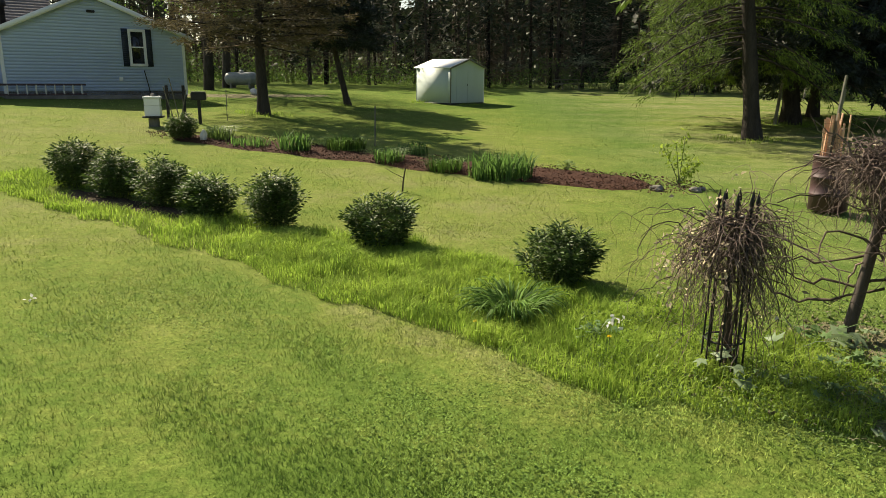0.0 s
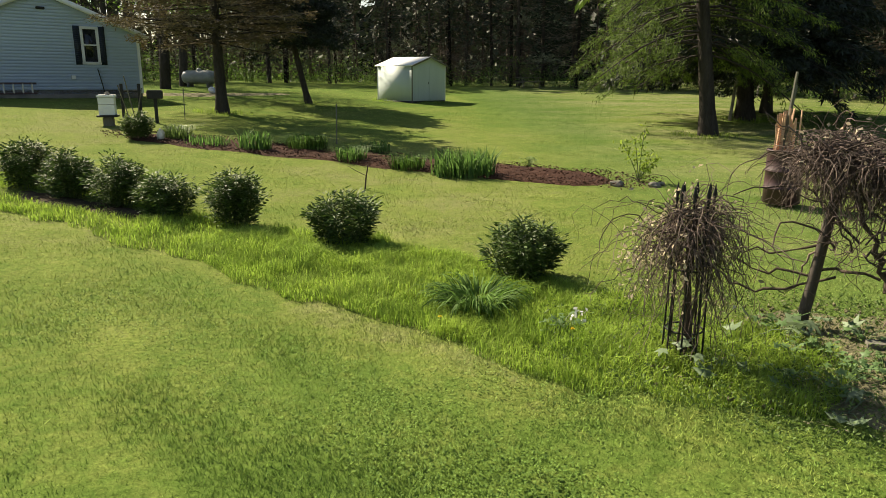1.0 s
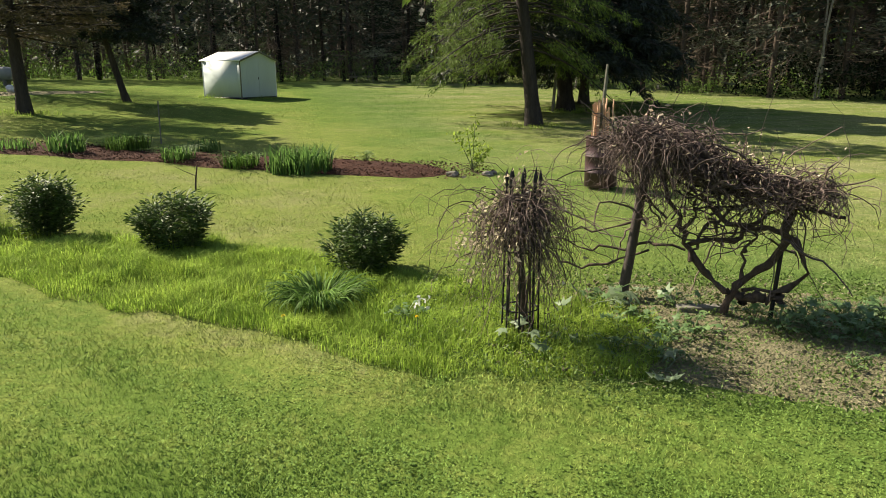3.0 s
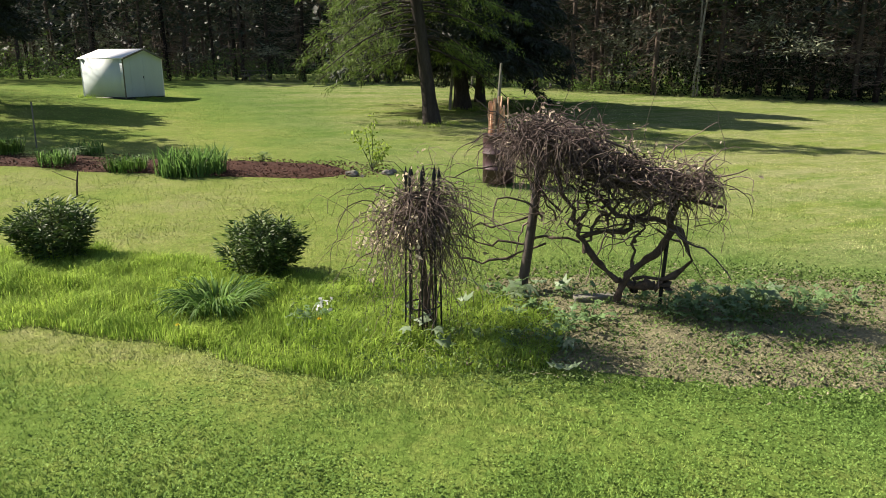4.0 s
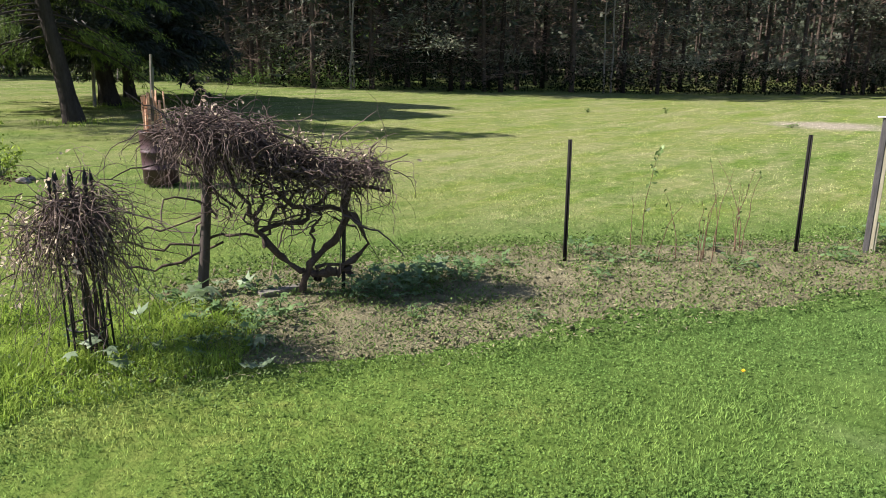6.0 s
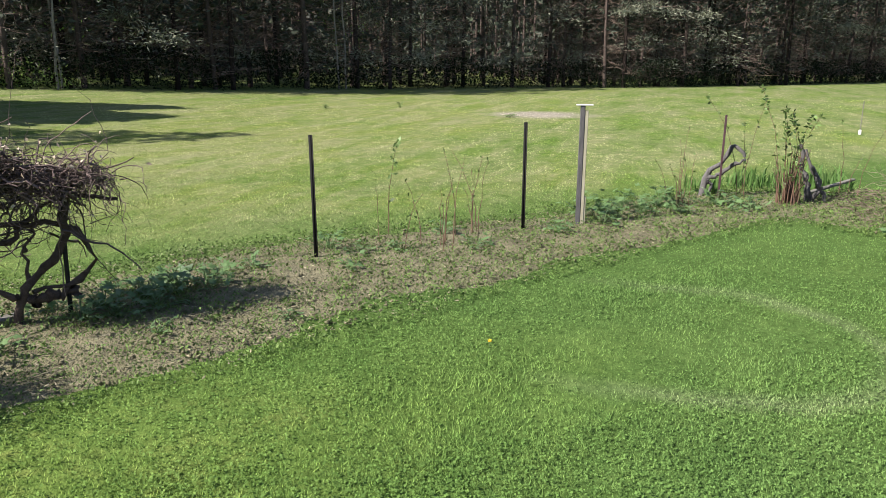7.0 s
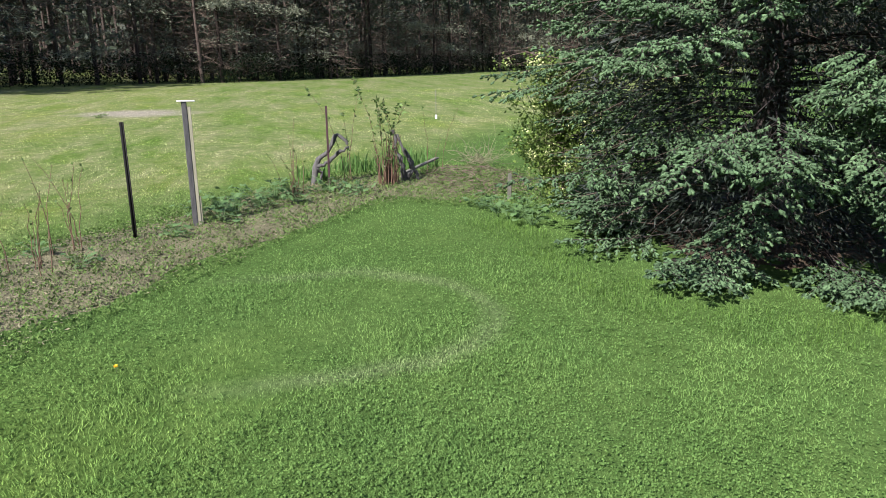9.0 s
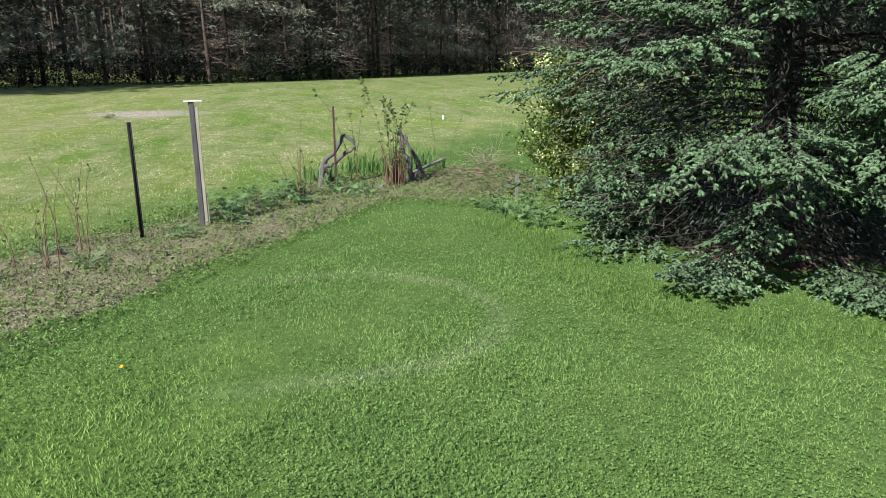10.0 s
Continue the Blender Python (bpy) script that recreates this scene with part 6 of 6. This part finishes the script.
def strip_plants():
    """Plants in the unmown strip and about the vines."""
    rng = np.random.default_rng(91)
    ob = thing("strap_leaf_clump", on(0.50, 5.95), "rounded clump of drooping green strap leaves in grass", "plant")
    g = Geo()
    for _ in range(340):
        a, r = rng.uniform(0, 6.283), 0.24 * math.sqrt(rng.random())
        length, rise = rng.uniform(0.26, 0.56), rng.uniform(1.15, 1.6)
        s = np.linspace(0, 1, 6)
        climb = rise - (rise + rng.uniform(0.5, 1.4)) * s ** 1.7
        step = length / 5
        out = np.r_[0, np.cumsum(np.cos(climb[1:]) * step)]
        up = np.r_[0, np.cumsum(np.sin(climb[1:]) * step)]
        centre = np.stack([math.cos(a) * (r + out), math.sin(a) * (r + out), np.maximum(up, 0.03)], 1)
        turn = a + rng.normal(0, 0.8)
        half = np.array([-math.sin(turn), math.cos(turn), rng.normal(0, 0.3)]) * (rng.uniform(0.006, 0.010) * (1 - s ** 3))[:, None]
        k = np.arange(5)[:, None]
        g.add(np.concatenate([centre - half, centre + half]), np.concatenate([k + [0, 1, 7, 6]]))
    part("foliage", g, M_STRAP, ob, kind="stuff")
    for x, y, c, r, h in ((1.14, 5.35, 10, 0.2, 0.2), (2.04, 5.2, 7, 0.18, 0.18), (2.12, 4.62, 7, 0.18, 0.16), (2.99, 5.35, 9, 0.28, 0.24), (3.05, 4.86, 9, 0.2, 0.18), (2.5, 4.33, 9, 0.2, 0.16),
                          (2.75, 4.75, 9, 0.2, 0.2), (3.6, 5.2, 9, 0.2, 0.2), (4.03, 4.4, 12, 0.24, 0.24), (4.3, 4.45, 12, 0.24, 0.28), (4.57, 4.3, 12, 0.26, 0.28), (4.87, 4.15, 12, 0.26, 0.28), (5.15, 4.05, 12, 0.25, 0.26),
                          (5.45, 4.1, 9, 0.2, 0.24), (5.75, 3.95, 8, 0.2, 0.2), (4.1, 4.75, 10, 0.22, 0.22), (4.65, 4.6, 10, 0.2, 0.2), (4.2, 4.2, 12, 0.26, 0.24), (4.5, 4.05, 12, 0.26, 0.24), (4.75, 4.4, 12, 0.26, 0.26), (5.05, 4.3, 12, 0.26, 0.26), (5.0, 3.9, 10, 0.22, 0.2), (3.3, 4.5, 12, 0.24, 0.22), (3.0, 4.45, 12, 0.24, 0.22), (2.8, 4.2, 10, 0.2, 0.18), (4.02, 3.65, 8, 0.16, 0.14), (4.64, 2.9, 8, 0.14, 0.12), (6.6, 3.2, 8, 0.18, 0.16), (6.9, 2.9, 9, 0.18, 0.16), (8.9, 0.9, 12, 0.3, 0.32), (9.15, 1.2, 12, 0.3, 0.3), (9.45, 0.95, 12, 0.32, 0.36), (9.8, 0.75, 12, 0.32, 0.38), (10.15, 0.25, 12, 0.34, 0.4), (10.4, 0.0, 12, 0.3, 0.32), (10.75, -0.55, 12, 0.3, 0.3), (10.45, -1.0, 10, 0.28, 0.24), (9.9, -0.1, 10, 0.26, 0.22), (8.3, 1.35, 10, 0.24, 0.22), (7.7, 2.6, 10, 0.26, 0.24), (7.3, 2.1, 9, 0.22, 0.18), (6.7, 3.6, 10, 0.26, 0.24), (6.0, 3.0, 8, 0.2, 0.16),
                          (9.3, 0.75, 12, 0.24, 0.26), (9.7, 0.45, 12, 0.24, 0.24), (10.1, 0.5, 12, 0.26, 0.26), (9.6, 1.0, 10, 0.22, 0.22), (10.6, -0.4, 10, 0.22, 0.18), (10.2, -0.8, 9, 0.2, 0.16), (8.7, -2.62, 12, 0.3, 0.30), (8.35, -2.8, 13, 0.32, 0.30), (9.05, -2.5, 10, 0.26, 0.22), (7.95, -2.85, 12, 0.28, 0.28), (8.6, -3.0, 10, 0.28, 0.3)):
        broad_plant(x, y, int(rng.integers(1e6)), c, r, h)
    for x, y, c, r, h in ((2.05, 4.66, 4, 0.30, 0.24), (1.82, 4.72, 3, 0.26, 0.20), (2.62, 5.2, 4, 0.34, 0.22), (3.0, 5.25, 5, 0.36, 0.22), (3.35, 5.2, 4, 0.3, 0.2), (2.7, 3.95, 4, 0.3, 0.18), (4.95, 4.35, 4, 0.36, 0.22)):
        broad_plant(x, y, int(rng.integers(1e6)), c, r, h, M_DOCK, "large pale grey-green dock leaves by the vines")
    # dandelions and pale blossoms
    for x, y, h in ((0.16, 5.44, 0.10), (1.14, 4.92, 0.2), (4.63, 1.21, 0.04)):
        ob = thing("dandelion", on(x, y), "single yellow dandelion flower in the grass", "flower", "dandelions")
        part("stalk", Geo().tube([(0, 0, 0), (0.005, 0, h)], 0.002, 4, False), M_STEM, ob)
        a = np.arange(26) * 2.4
        part("blossom", Geo().leaves(np.tile([[0, 0, h]], (26, 1)), np.stack([np.cos(a), np.sin(a), 0.3 + 0.5 * (np.arange(26) % 3)], 1), np.stack([-np.sin(a), np.cos(a), 0 * a], 1), 0.021, 0.008, 0.1), M_YELLOW, ob)
    g = Geo()
    spots = [(1.30, 5.25), (1.24, 5.3), (-3.63, 5.66)]
    for x, y in spots:
        n = 7
        b = np.stack([rng.normal(x, 0.02, n), rng.normal(y, 0.02, n), ground(x, y) + rng.uniform(0.14, 0.24, n) * (1 if x > -3.5 else 0.15)], 1)
        g.leaves(b, rng.normal(0, 1, (n, 3)), rng.normal(0, 1, (n, 3)), 0.04, 0.03, 0.2)
    sheet("pale_petals", g, M_WHITEFLOWER, "scattered pale petals and seed heads", "petals", "stuff")
    ob = thing("ground_board", on(3.69, 4.95, -16), "short grey board lying by the vine foot", "board")
    part("plank", bevelled((0.42, 0.12, 0.06), 0.006, (0, 0, 0.045)), M_GREYWOOD, ob)


def cane_clump(x, y, seed, count, high, wide, leafy, label):
    """Thin upright canes with a few buds."""
    rng = np.random.default_rng(seed)
    ob = thing("cane_clump", on(x, y), label, "canes", "bramble canes")
    leaf = Geo()
    for _ in range(count):
        bx, by = rng.normal(0, wide * 0.25, 2)
        h = high * rng.uniform(0.5, 1.05)
        a, k = rng.uniform(0, 6.283), rng.uniform(0.05, 0.45) * h
        s = np.linspace(0, 1, 7)
        pts = np.stack([bx + math.cos(a) * k * s ** 2.2 + rng.normal(0, 0.008, 7), by + math.sin(a) * k * s ** 2.2 + rng.normal(0, 0.008, 7), h * s], 1)
        part("cane", Geo().tube(pts, 0.0056 - 0.0036 * s, 4, False), M_CANE, ob)
        n = int(leafy * rng.uniform(0.5, 1.5))
        if n:
            t = 1 - rng.random(n) ** 2 * 0.7
            b = np.stack([np.interp(t, s, pts[:, i]) for i in range(3)], 1) + rng.normal(0, 0.008, (n, 3))
            leaf.leaves(b, rng.normal(0, 1, (n, 3)) + [0, 0, 0.3], rng.normal(0, 1, (n, 3)), rng.uniform(0.025, 0.06, n) * (1.5 if leafy > 15 else 1), rng.uniform(0.014, 0.035, n) * (1.5 if leafy > 15 else 1), 0.2)
    if leaf.n:
        part("bud_growth", leaf, M_WEED, ob, kind="stuff")


def canes_row():
    cane_clump(7.04, 2.55, 201, 8, 1.05, 0.6, 4, "thin brown bramble canes with few buds")
    cane_clump(7.5, 3.26, 202, 1, 1.2, 0.05, 22, "single thin cane with a leafy tip")
    cane_clump(7.95, 2.35, 203, 7, 1.05, 0.6, 4, "thin brown bramble canes with few buds")
    cane_clump(10.35, -0.05, 204, 8, 1.15, 0.35, 6, "bare bramble canes sprouting first leaves")
    cane_clump(10.9, -1.5, 205, 8, 1.75, 0.3, 34, "tall leafy shoots growing from an old stump")
    cane_clump(11.4, -0.85, 206, 3, 1.5, 0.3, 18, "arching leafy shoots beside the stump")
    cane_clump(12.0, -2.5, 207, 3, 1.2, 0.3, 5, "thin arching shoots over the plank")
    # bundle of dead brown stems
    rng = np.random.default_rng(210)
    ob = thing("dead_shrub", on(11.05, -1.5), "bundle of dead red-brown stems around a stump", "shrub")
    g = Geo()
    for _ in range(60):
        a, r = rng.uniform(0, 6.283), rng.random() * 0.15
        h = rng.uniform(0.2, 0.85)
        g.tube([(math.cos(a) * r, math.sin(a) * r, 0), (math.cos(a) * r * 1.1, math.sin(a) * r * 1.1, h * 0.6), (math.cos(a) * r * 1.7, math.sin(a) * r * 1.7, h)], [0.008, 0.006, 0.003], 4, False)
    part("stemwork", g, M_CANE, ob, kind="stuff")


def driftwood(x, y, rows, r, label):
    ob = thing("old_vine_stump", on(x, y), label, "stump")
    rng = np.random.default_rng(int(abs(x * 100)))
    for k, row in enumerate(rows):
        p = spline(row, 12) + rng.normal(0, 0.012, (12, 3))
        part("stem", Geo().tube(p, r * (1 - 0.45 * np.linspace(0, 1, 12)) * (1 + 0.2 * rng.normal(0, 1, 12)) * (1 if k == 0 else 0.75), 8), M_GREYBARK, ob)


def stump_corner():
    ob = thing("garden_stake", on(11.18, -0.59) @ pose(0, 0, 0, 0, 1.5, 0), "thin rusty brown stake beside the old vine stump", "stake")
    part("shaft", bevelled((0.05, 0.03, 1.37), 0.004, (0, 0, 0.585)), M_RUST, ob)
    driftwood(11.35, -0.5, [[(0, 0.15, 0), (0, 0.13, 0.2), (0, 0.06, 0.42), (0, -0.12, 0.58), (0, -0.2, 0.78), (0, -0.28, 0.80), (0, -0.42, 0.64)], [(0, 0.10, 0.30), (0, -0.10, 0.40), (0, -0.26, 0.52), (0, -0.44, 0.60)], [(0, 0.06, 0), (0, 0.04, 0.2), (0, 0.10, 0.34)]], 0.046, "grey twisted stump of an old vine")
    driftwood(11.35, -1.75, [[(0, -0.12, 0), (0, -0.05, 0.25), (0, 0.05, 0.5), (0.0, 0.1, 0.85)], [(0, -0.12, 0.05), (0, -0.22, 0.3), (0, -0.05, 0.55), (0, 0.02, 0.78)], [(0, -0.3, 0.02), (0, -0.22, 0.22), (0, -0.12, 0.45)]], 0.055, "weathered grey stump with rough bark")
    a, b = Vector((11.6, -1.85, 0.10)), Vector((12.9, -2.95, 0.26))
    ob = thing("plank", frame_at((a.x, a.y, 0.05), (b.x - a.x, b.y - a.y)), "weathered grey plank propped over the soil", "plank")
    part("board", bevelled((1.25, 0.075, 0.03), 0.006, (0.6, 0, 0.06)), M_GREYWOOD, ob)
    ob.matrix_world = ob.matrix_world @ pose(0, 0, 0, 0, -5, 0)
    ob = thing("wood_stub", on(9.5, -3.05), "short pale wooden stake at the spruce foot", "stake")
    part("shaft", bevelled((0.05, 0.05, 0.42), 0.008, (0, 0, 0.18)), M_GREYWOOD, ob)
    ob = thing("marker_stake", on(22.92, -4.8), "thin white marker stake in the field", "stake")
    part("rod", Geo().tube([(0, 0, 0), (0.03, 0, 0.95)], 0.012, 6), M_GREYWOOD, ob)
    part("base", bevelled((0.07, 0.07, 0.14), 0.01, (0, 0, 0.07)), M_PALE, ob)
    for x, y, h, w in ((26.0, 6.2, 0.16, 0.5), (29.4, 12.0, 0.35, 0.4), (27.3, 14.6, 0.2, 0.35)):
        broad_plant(x, y, int(x * 10), 14, w * 0.6, h, M_WEED, "leafy weed standing in the dry field", "weed")
    # heap of straw and the brush pile
    rng = np.random.default_rng(300)
    n = 1300
    a, r = rng.uniform(0, 6.283, n), np.sqrt(rng.random(n))
    x, y = 11.2 + np.cos(a) * r * 1.5, -2.95 + np.sin(a) * r * 0.9
    way = np.stack([rng.normal(0, 1, n), rng.normal(0, 1, n), rng.normal(0, 0.2, n)], 1)
    g = Geo().leaves(np.stack([x, y, 0.04 + 0.14 * (1 - r ** 2) * rng.random(n)], 1), way, rng.normal(0, 1, (n, 3)), rng.uniform(0.05, 0.2, n), rng.uniform(0.006, 0.014, n), 0.2)
    sheet("straw_heap", g, M_DEADTWIG, "flat litter of brown twigs at the strip's end", "twigs", "stuff")
    ob = thing("brush_pile", on(12.6, -3.45), "small pile of dry grey twigs", "brush")
    g = Geo()
    canes(g, rng, np.array([[0, 0, 0.1], [0.1, 0.1, 0.1], [-0.1, 0, 0.1]]), 90, 0.75, 0.1, 0.02, 0.005, 6)
    part("twigwork", g, M_STRAW, ob, kind="stuff")
    iris(12.6, -1.2, 301, 120, 0.4, 1.5, "patch of blue-green upright leaves behind the stump", M_IRIS)
    iris(13.0, -2.2, 302, 120, 0.4, 1.5, "patch of blue-green upright leaves near the plank", M_IRIS)
    iris(11.9, -0.4, 303, 60, 0.35, 0.9, "patch of blue-green upright leaves by the stake", M_IRIS)


def blossom_shrub():
    """Shrub with cream blossom heads at the side of the big spruce."""
    rng = np.random.default_rng(310)
    ob = thing("flowering_shrub", on(8.9, -3.55), "shrub with fresh green leaves and cream blossom heads", "shrub")
    stems, leaf, bloom = Geo(), Geo(), Geo()
    for _ in range(84):
        a = rng.uniform(0, 6.283)
        h, r = rng.uniform(0.9, 2.75), rng.uniform(0.15, 0.95)
        s = np.linspace(0, 1, 6)
        pts = np.stack([math.cos(a) * r * s ** 1.4, math.sin(a) * r * s ** 1.4, h * s - 0.25 * h * s ** 4], 1)
        stems.tube(pts, 0.008 - 0.005 * s, 4, False)
        n = 210
        t = rng.uniform(0.1, 1.03, n)
        b = np.stack([np.interp(t, s, pts[:, i]) for i in range(3)], 1) + rng.normal(0, 0.06, (n, 3))
        leaf.leaves(b, rng.normal(0, 1, (n, 3)), rng.normal(0, 1, (n, 3)), rng.uniform(0.035, 0.065, n), rng.uniform(0.022, 0.04, n), 0.2)
        for t in rng.uniform(0.35, 1.0, 5):
            c = np.array([np.interp(t, s, pts[:, i]) for i in range(3)]) + rng.normal(0, 0.05, 3)
            n = 14
            d = rng.normal(0, 1, (n, 3))
            bloom.leaves(c + d * 0.016, d, rng.normal(0, 1, (n, 3)), 0.028, 0.024, 0.1)
    part("stemwork", stems, M_STEM, ob, kind="stuff")
    part("foliage", leaf, M_SHRUBLEAF, ob, kind="stuff")
    part("blossom", bloom, M_CREAM, ob, "cream blossom heads", kind="stuff")
    ob = thing("dead_branch", on(9.3, -3.6), "bare dead branches sticking out above the shrub", "branch")
    for k in range(6):
        a, e = rng.uniform(0.5, 2.6), rng.uniform(0.3, 0.9)
        s = np.linspace(0, 1, 7)[:, None]
        pts = np.array([0, 0, 1.9]) + np.array([math.cos(a) * 0.5 - 0.2, math.sin(a), e]) * s * rng.uniform(0.4, 0.95) + rng.normal(0, 0.02, (7, 3)) + np.array([0, 0, -0.3]) * s ** 2
        part("twig", Geo().tube(pts, 0.009 - 0.007 * s[:, 0], 4, False), M_DEADTWIG, ob)


# ---- the yard by the house ----
def yard_things():
    ob = thing("gas_tank", frame_at((-12.5, 42.3, float(ground(-12.5, 42.3))), (0.97, -0.2)), "grey horizontal propane tank on low feet", "tank")
    prof = [(0.01, -1.05), (0.22, -1.0), (0.34, -0.9), (0.38, -0.75), (0.38, 0.75), (0.34, 0.9), (0.22, 1.0), (0.01, 1.05)]
    body = part("shell", lathe(prof, 24), M_TANK, ob, smooth=True)
    body.matrix_local = pose(0, 0, 0.55, 0, 90, 0)
    part("valve_cover", lathe([(0.14, 0.88), (0.14, 1.0), (0.08, 1.05), (0.01, 1.06)], 14), M_TANK, ob, smooth=True)
    for x in (-0.6, 0.6):
        part("foot", bevelled((0.12, 0.6, 0.3), 0.02, (x, 0, 0.13)), M_STONE, ob)
    ob = thing("tool_rack", on(-8.5, 21.7, 25), "black iron frame with garden tools leaning in it", "rack")
    for x in (-0.24, 0.24):
        part("upright", bevelled((0.09, 0.06, 1.0), 0.008, (x, 0, 0.5)), M_IRON, ob)
    part("crossbar", bevelled((0.55, 0.04, 0.05), 0.008, (0, 0, 0.78)), M_IRON, ob)
    for k, (x, ln, tilt) in enumerate(((-0.1, 1.0, -14), (0.06, 1.25, -10), (0.12, 0.9, 12))):
        h = part("handle", Geo().tube([(0, 0, 0), (0, 0, ln)], 0.017, 6), M_GREYWOOD, ob)
        h.matrix_local = pose(x, -0.05, 0, 6, tilt, 0)
    ob = thing("grill", on(-7.45, 20.75, 15), "small box grill on a single post", "grill")
    part("post", bevelled((0.09, 0.09, 0.72), 0.01, (0, 0, 0.34)), M_IRON, ob)
    part("fire_box", bevelled((0.42, 0.34, 0.22), 0.015, (0, 0, 0.80)), M_IRON, ob)
    part("grate", bevelled((0.40, 0.32, 0.02), 0.005, (0, 0, 0.925)), M_GREYWOOD, ob)
    ob = thing("plastic_jug", on(-6.15, 17.25), "translucent white plastic jug at the bed's edge", "jug")
    part("shell", lathe([(0.01, 0.0), (0.085, 0.01), (0.09, 0.16), (0.07, 0.22), (0.03, 0.27), (0.028, 0.30), (0.005, 0.305)], 14), M_WHITEFLOWER, ob, smooth=True)
    part("handle", Geo().tube([(0.03, 0, 0.27), (0.085, 0, 0.25), (0.09, 0, 0.17)], 0.012, 6), M_WHITEFLOWER, ob)
    ob = thing("feed_bag", on(-9.7, 34.7), "white crumpled bag lying by the pine", "bag")
    bag = bmesh.new()
    bmesh.ops.create_icosphere(bag, subdivisions=3, radius=0.22)
    for v in bag.verts:
        v.co *= 1 + 0.3 * noise.noise(v.co * 6)
        v.co.z = v.co.z * 0.8 + 0.14
        v.co.x *= 0.8
    part("sack", bag, M_TRIM, ob)
    bed("gravel_patch", [(-13.0, 31.5, 1.0), (-10.5, 32.8, 1.6), (-8.4, 35.0, 1.2), (-6.5, 37.0, 0.7)], M_SOIL, "patch of bare gravelly earth by the house", 0.02, 9.0)
    # picnic table at the edge of the woods
    ob = thing("picnic_table", on(8.5, 53.5, 12), "weathered wooden picnic table by the woods", "table")
    for y in (-0.3, -0.1, 0.1, 0.3):
        part("top_board", bevelled((1.8, 0.17, 0.04), 0.006, (0, y, 0.74)), M_GREYWOOD, ob)
    for y in (-0.72, 0.72):
        part("bench_board", bevelled((1.8, 0.26, 0.04), 0.006, (0, y, 0.44)), M_GREYWOOD, ob)
    for x in (-0.65, 0.65):
        part("brace", bevelled((0.04, 1.6, 0.09), 0.006, (x, 0, 0.38)), M_GREYWOOD, ob)
        for sg in (-1, 1):
            leg = part("leg", bevelled((0.05, 0.09, 0.95), 0.006, (0, 0, 0)), M_GREYWOOD, ob)
            leg.matrix_local = pose(x + 0.05, sg * 0.42, 0.36, sg * 35, 0, 0)
    ob = thing("young_birch", on(11.69, 25.95), "slim pale leaning tree stem", "tree")
    part("trunk", Geo().tube([(0, 0, -0.05), (0.08, 0, 1.0), (0.25, 0.1, 2.6), (0.5, 0.2, 4.2)], [0.06, 0.055, 0.045, 0.02], 7), M_PALEBARK, ob, smooth=True)


def broadleaf_tree(x, y, seed, high, trunk, reach, leaves):
    """A broadleaf tree: forked trunk, limbs and a loose leafy crown."""
    rng = np.random.default_rng(seed)
    ob = thing("maple_tree", on(x, y), "tall broadleaf tree with sunlit fresh green leaves", "tree", "broadleaf trees")
    s = np.linspace(0, 1, 8)
    part("trunk", Geo().tube(np.stack([0.2 * np.sin(3 * s), 0.1 * s, s * high * 0.8 - 0.1], 1), trunk / 2 * (1.05 - 0.8 * s), 9), M_BARK, ob, smooth=True)
    limbs, leaf = Geo(), Geo()
    for _ in range(34):
        a, z = rng.uniform(0, 6.283), rng.uniform(0.28, 0.8) * high
        L = reach * rng.uniform(0.5, 1.0)
        t = np.linspace(0, 1, 6)
        pts = np.stack([math.cos(a) * L * t, math.sin(a) * L * t, z + 0.5 * L * t - 0.15 * L * t ** 2], 1) + rng.normal(0, 0.06, (6, 3))
        limbs.tube(pts, 0.06 * (1.1 - t), 5, False)
        n = leaves
        u = rng.uniform(0.3, 1.1, n)
        b = np.stack([np.interp(u, t, pts[:, i]) for i in range(3)], 1) + rng.normal(0, 0.42, (n, 3))
        leaf.leaves(b, rng.normal(0, 1, (n, 3)), rng.normal(0, 1, (n, 3)), rng.uniform(0.10, 0.2, n), rng.uniform(0.07, 0.14, n), 0.15)
    part("branchwork", limbs, M_BARK, ob, kind="stuff")
    part("crown", leaf, M_SHRUB, ob, kind="stuff")


# ---- assembly ----
land()
bed("mulch_bed", MULCH_LINE, M_MULCH, "long curved bed of red-brown bark mulch", 0.07, 2.0)
bed("garden_strip", GARDEN_LINE, M_SOIL, "bare garden strip of dry soil with sparse weeds", 0.03, 5.0)
bed("peony_soil", BARE_LINE, M_DARKSOIL, "bare dark soil under the peonies", 0.02, 3.0)
# a dark sheet laid in for the shade under the big spruce
bed("needle_litter", [(5.7, -4.5, 0.7), (6.8, -5.2, 1.8), (8.0, -6.0, 1.8), (9.0, -6.7, 1.0)], M_DARKSOIL, "dark brown sheet for the shade under the big spruce", 0.02, 7.0)
house()
shed()
yard_trees()
broadleaf_tree(-13.1, 38.2, 401, 13, 0.55, 5.0, 150)
broadleaf_tree(-13.6, 42.8, 402, 13, 0.50, 5.0, 150)
broadleaf_tree(-21.0, 50.0, 403, 14, 0.50, 6.0, 160)
near_spruce()
blossom_shrub()
woods()
yard_things()
barrel()
peony_row()
trellis()
grapevine()
t_post(6.31, 3.54, 1.31, 0, 0)
t_post(8.28, 1.76, 1.33, 0, 0)
wooden_post()
hive()
bed_plants()
strip_plants()
canes_row()
stump_corner()
weed_cover()
mulch_chips()
tall_grass()
lawn_blades()
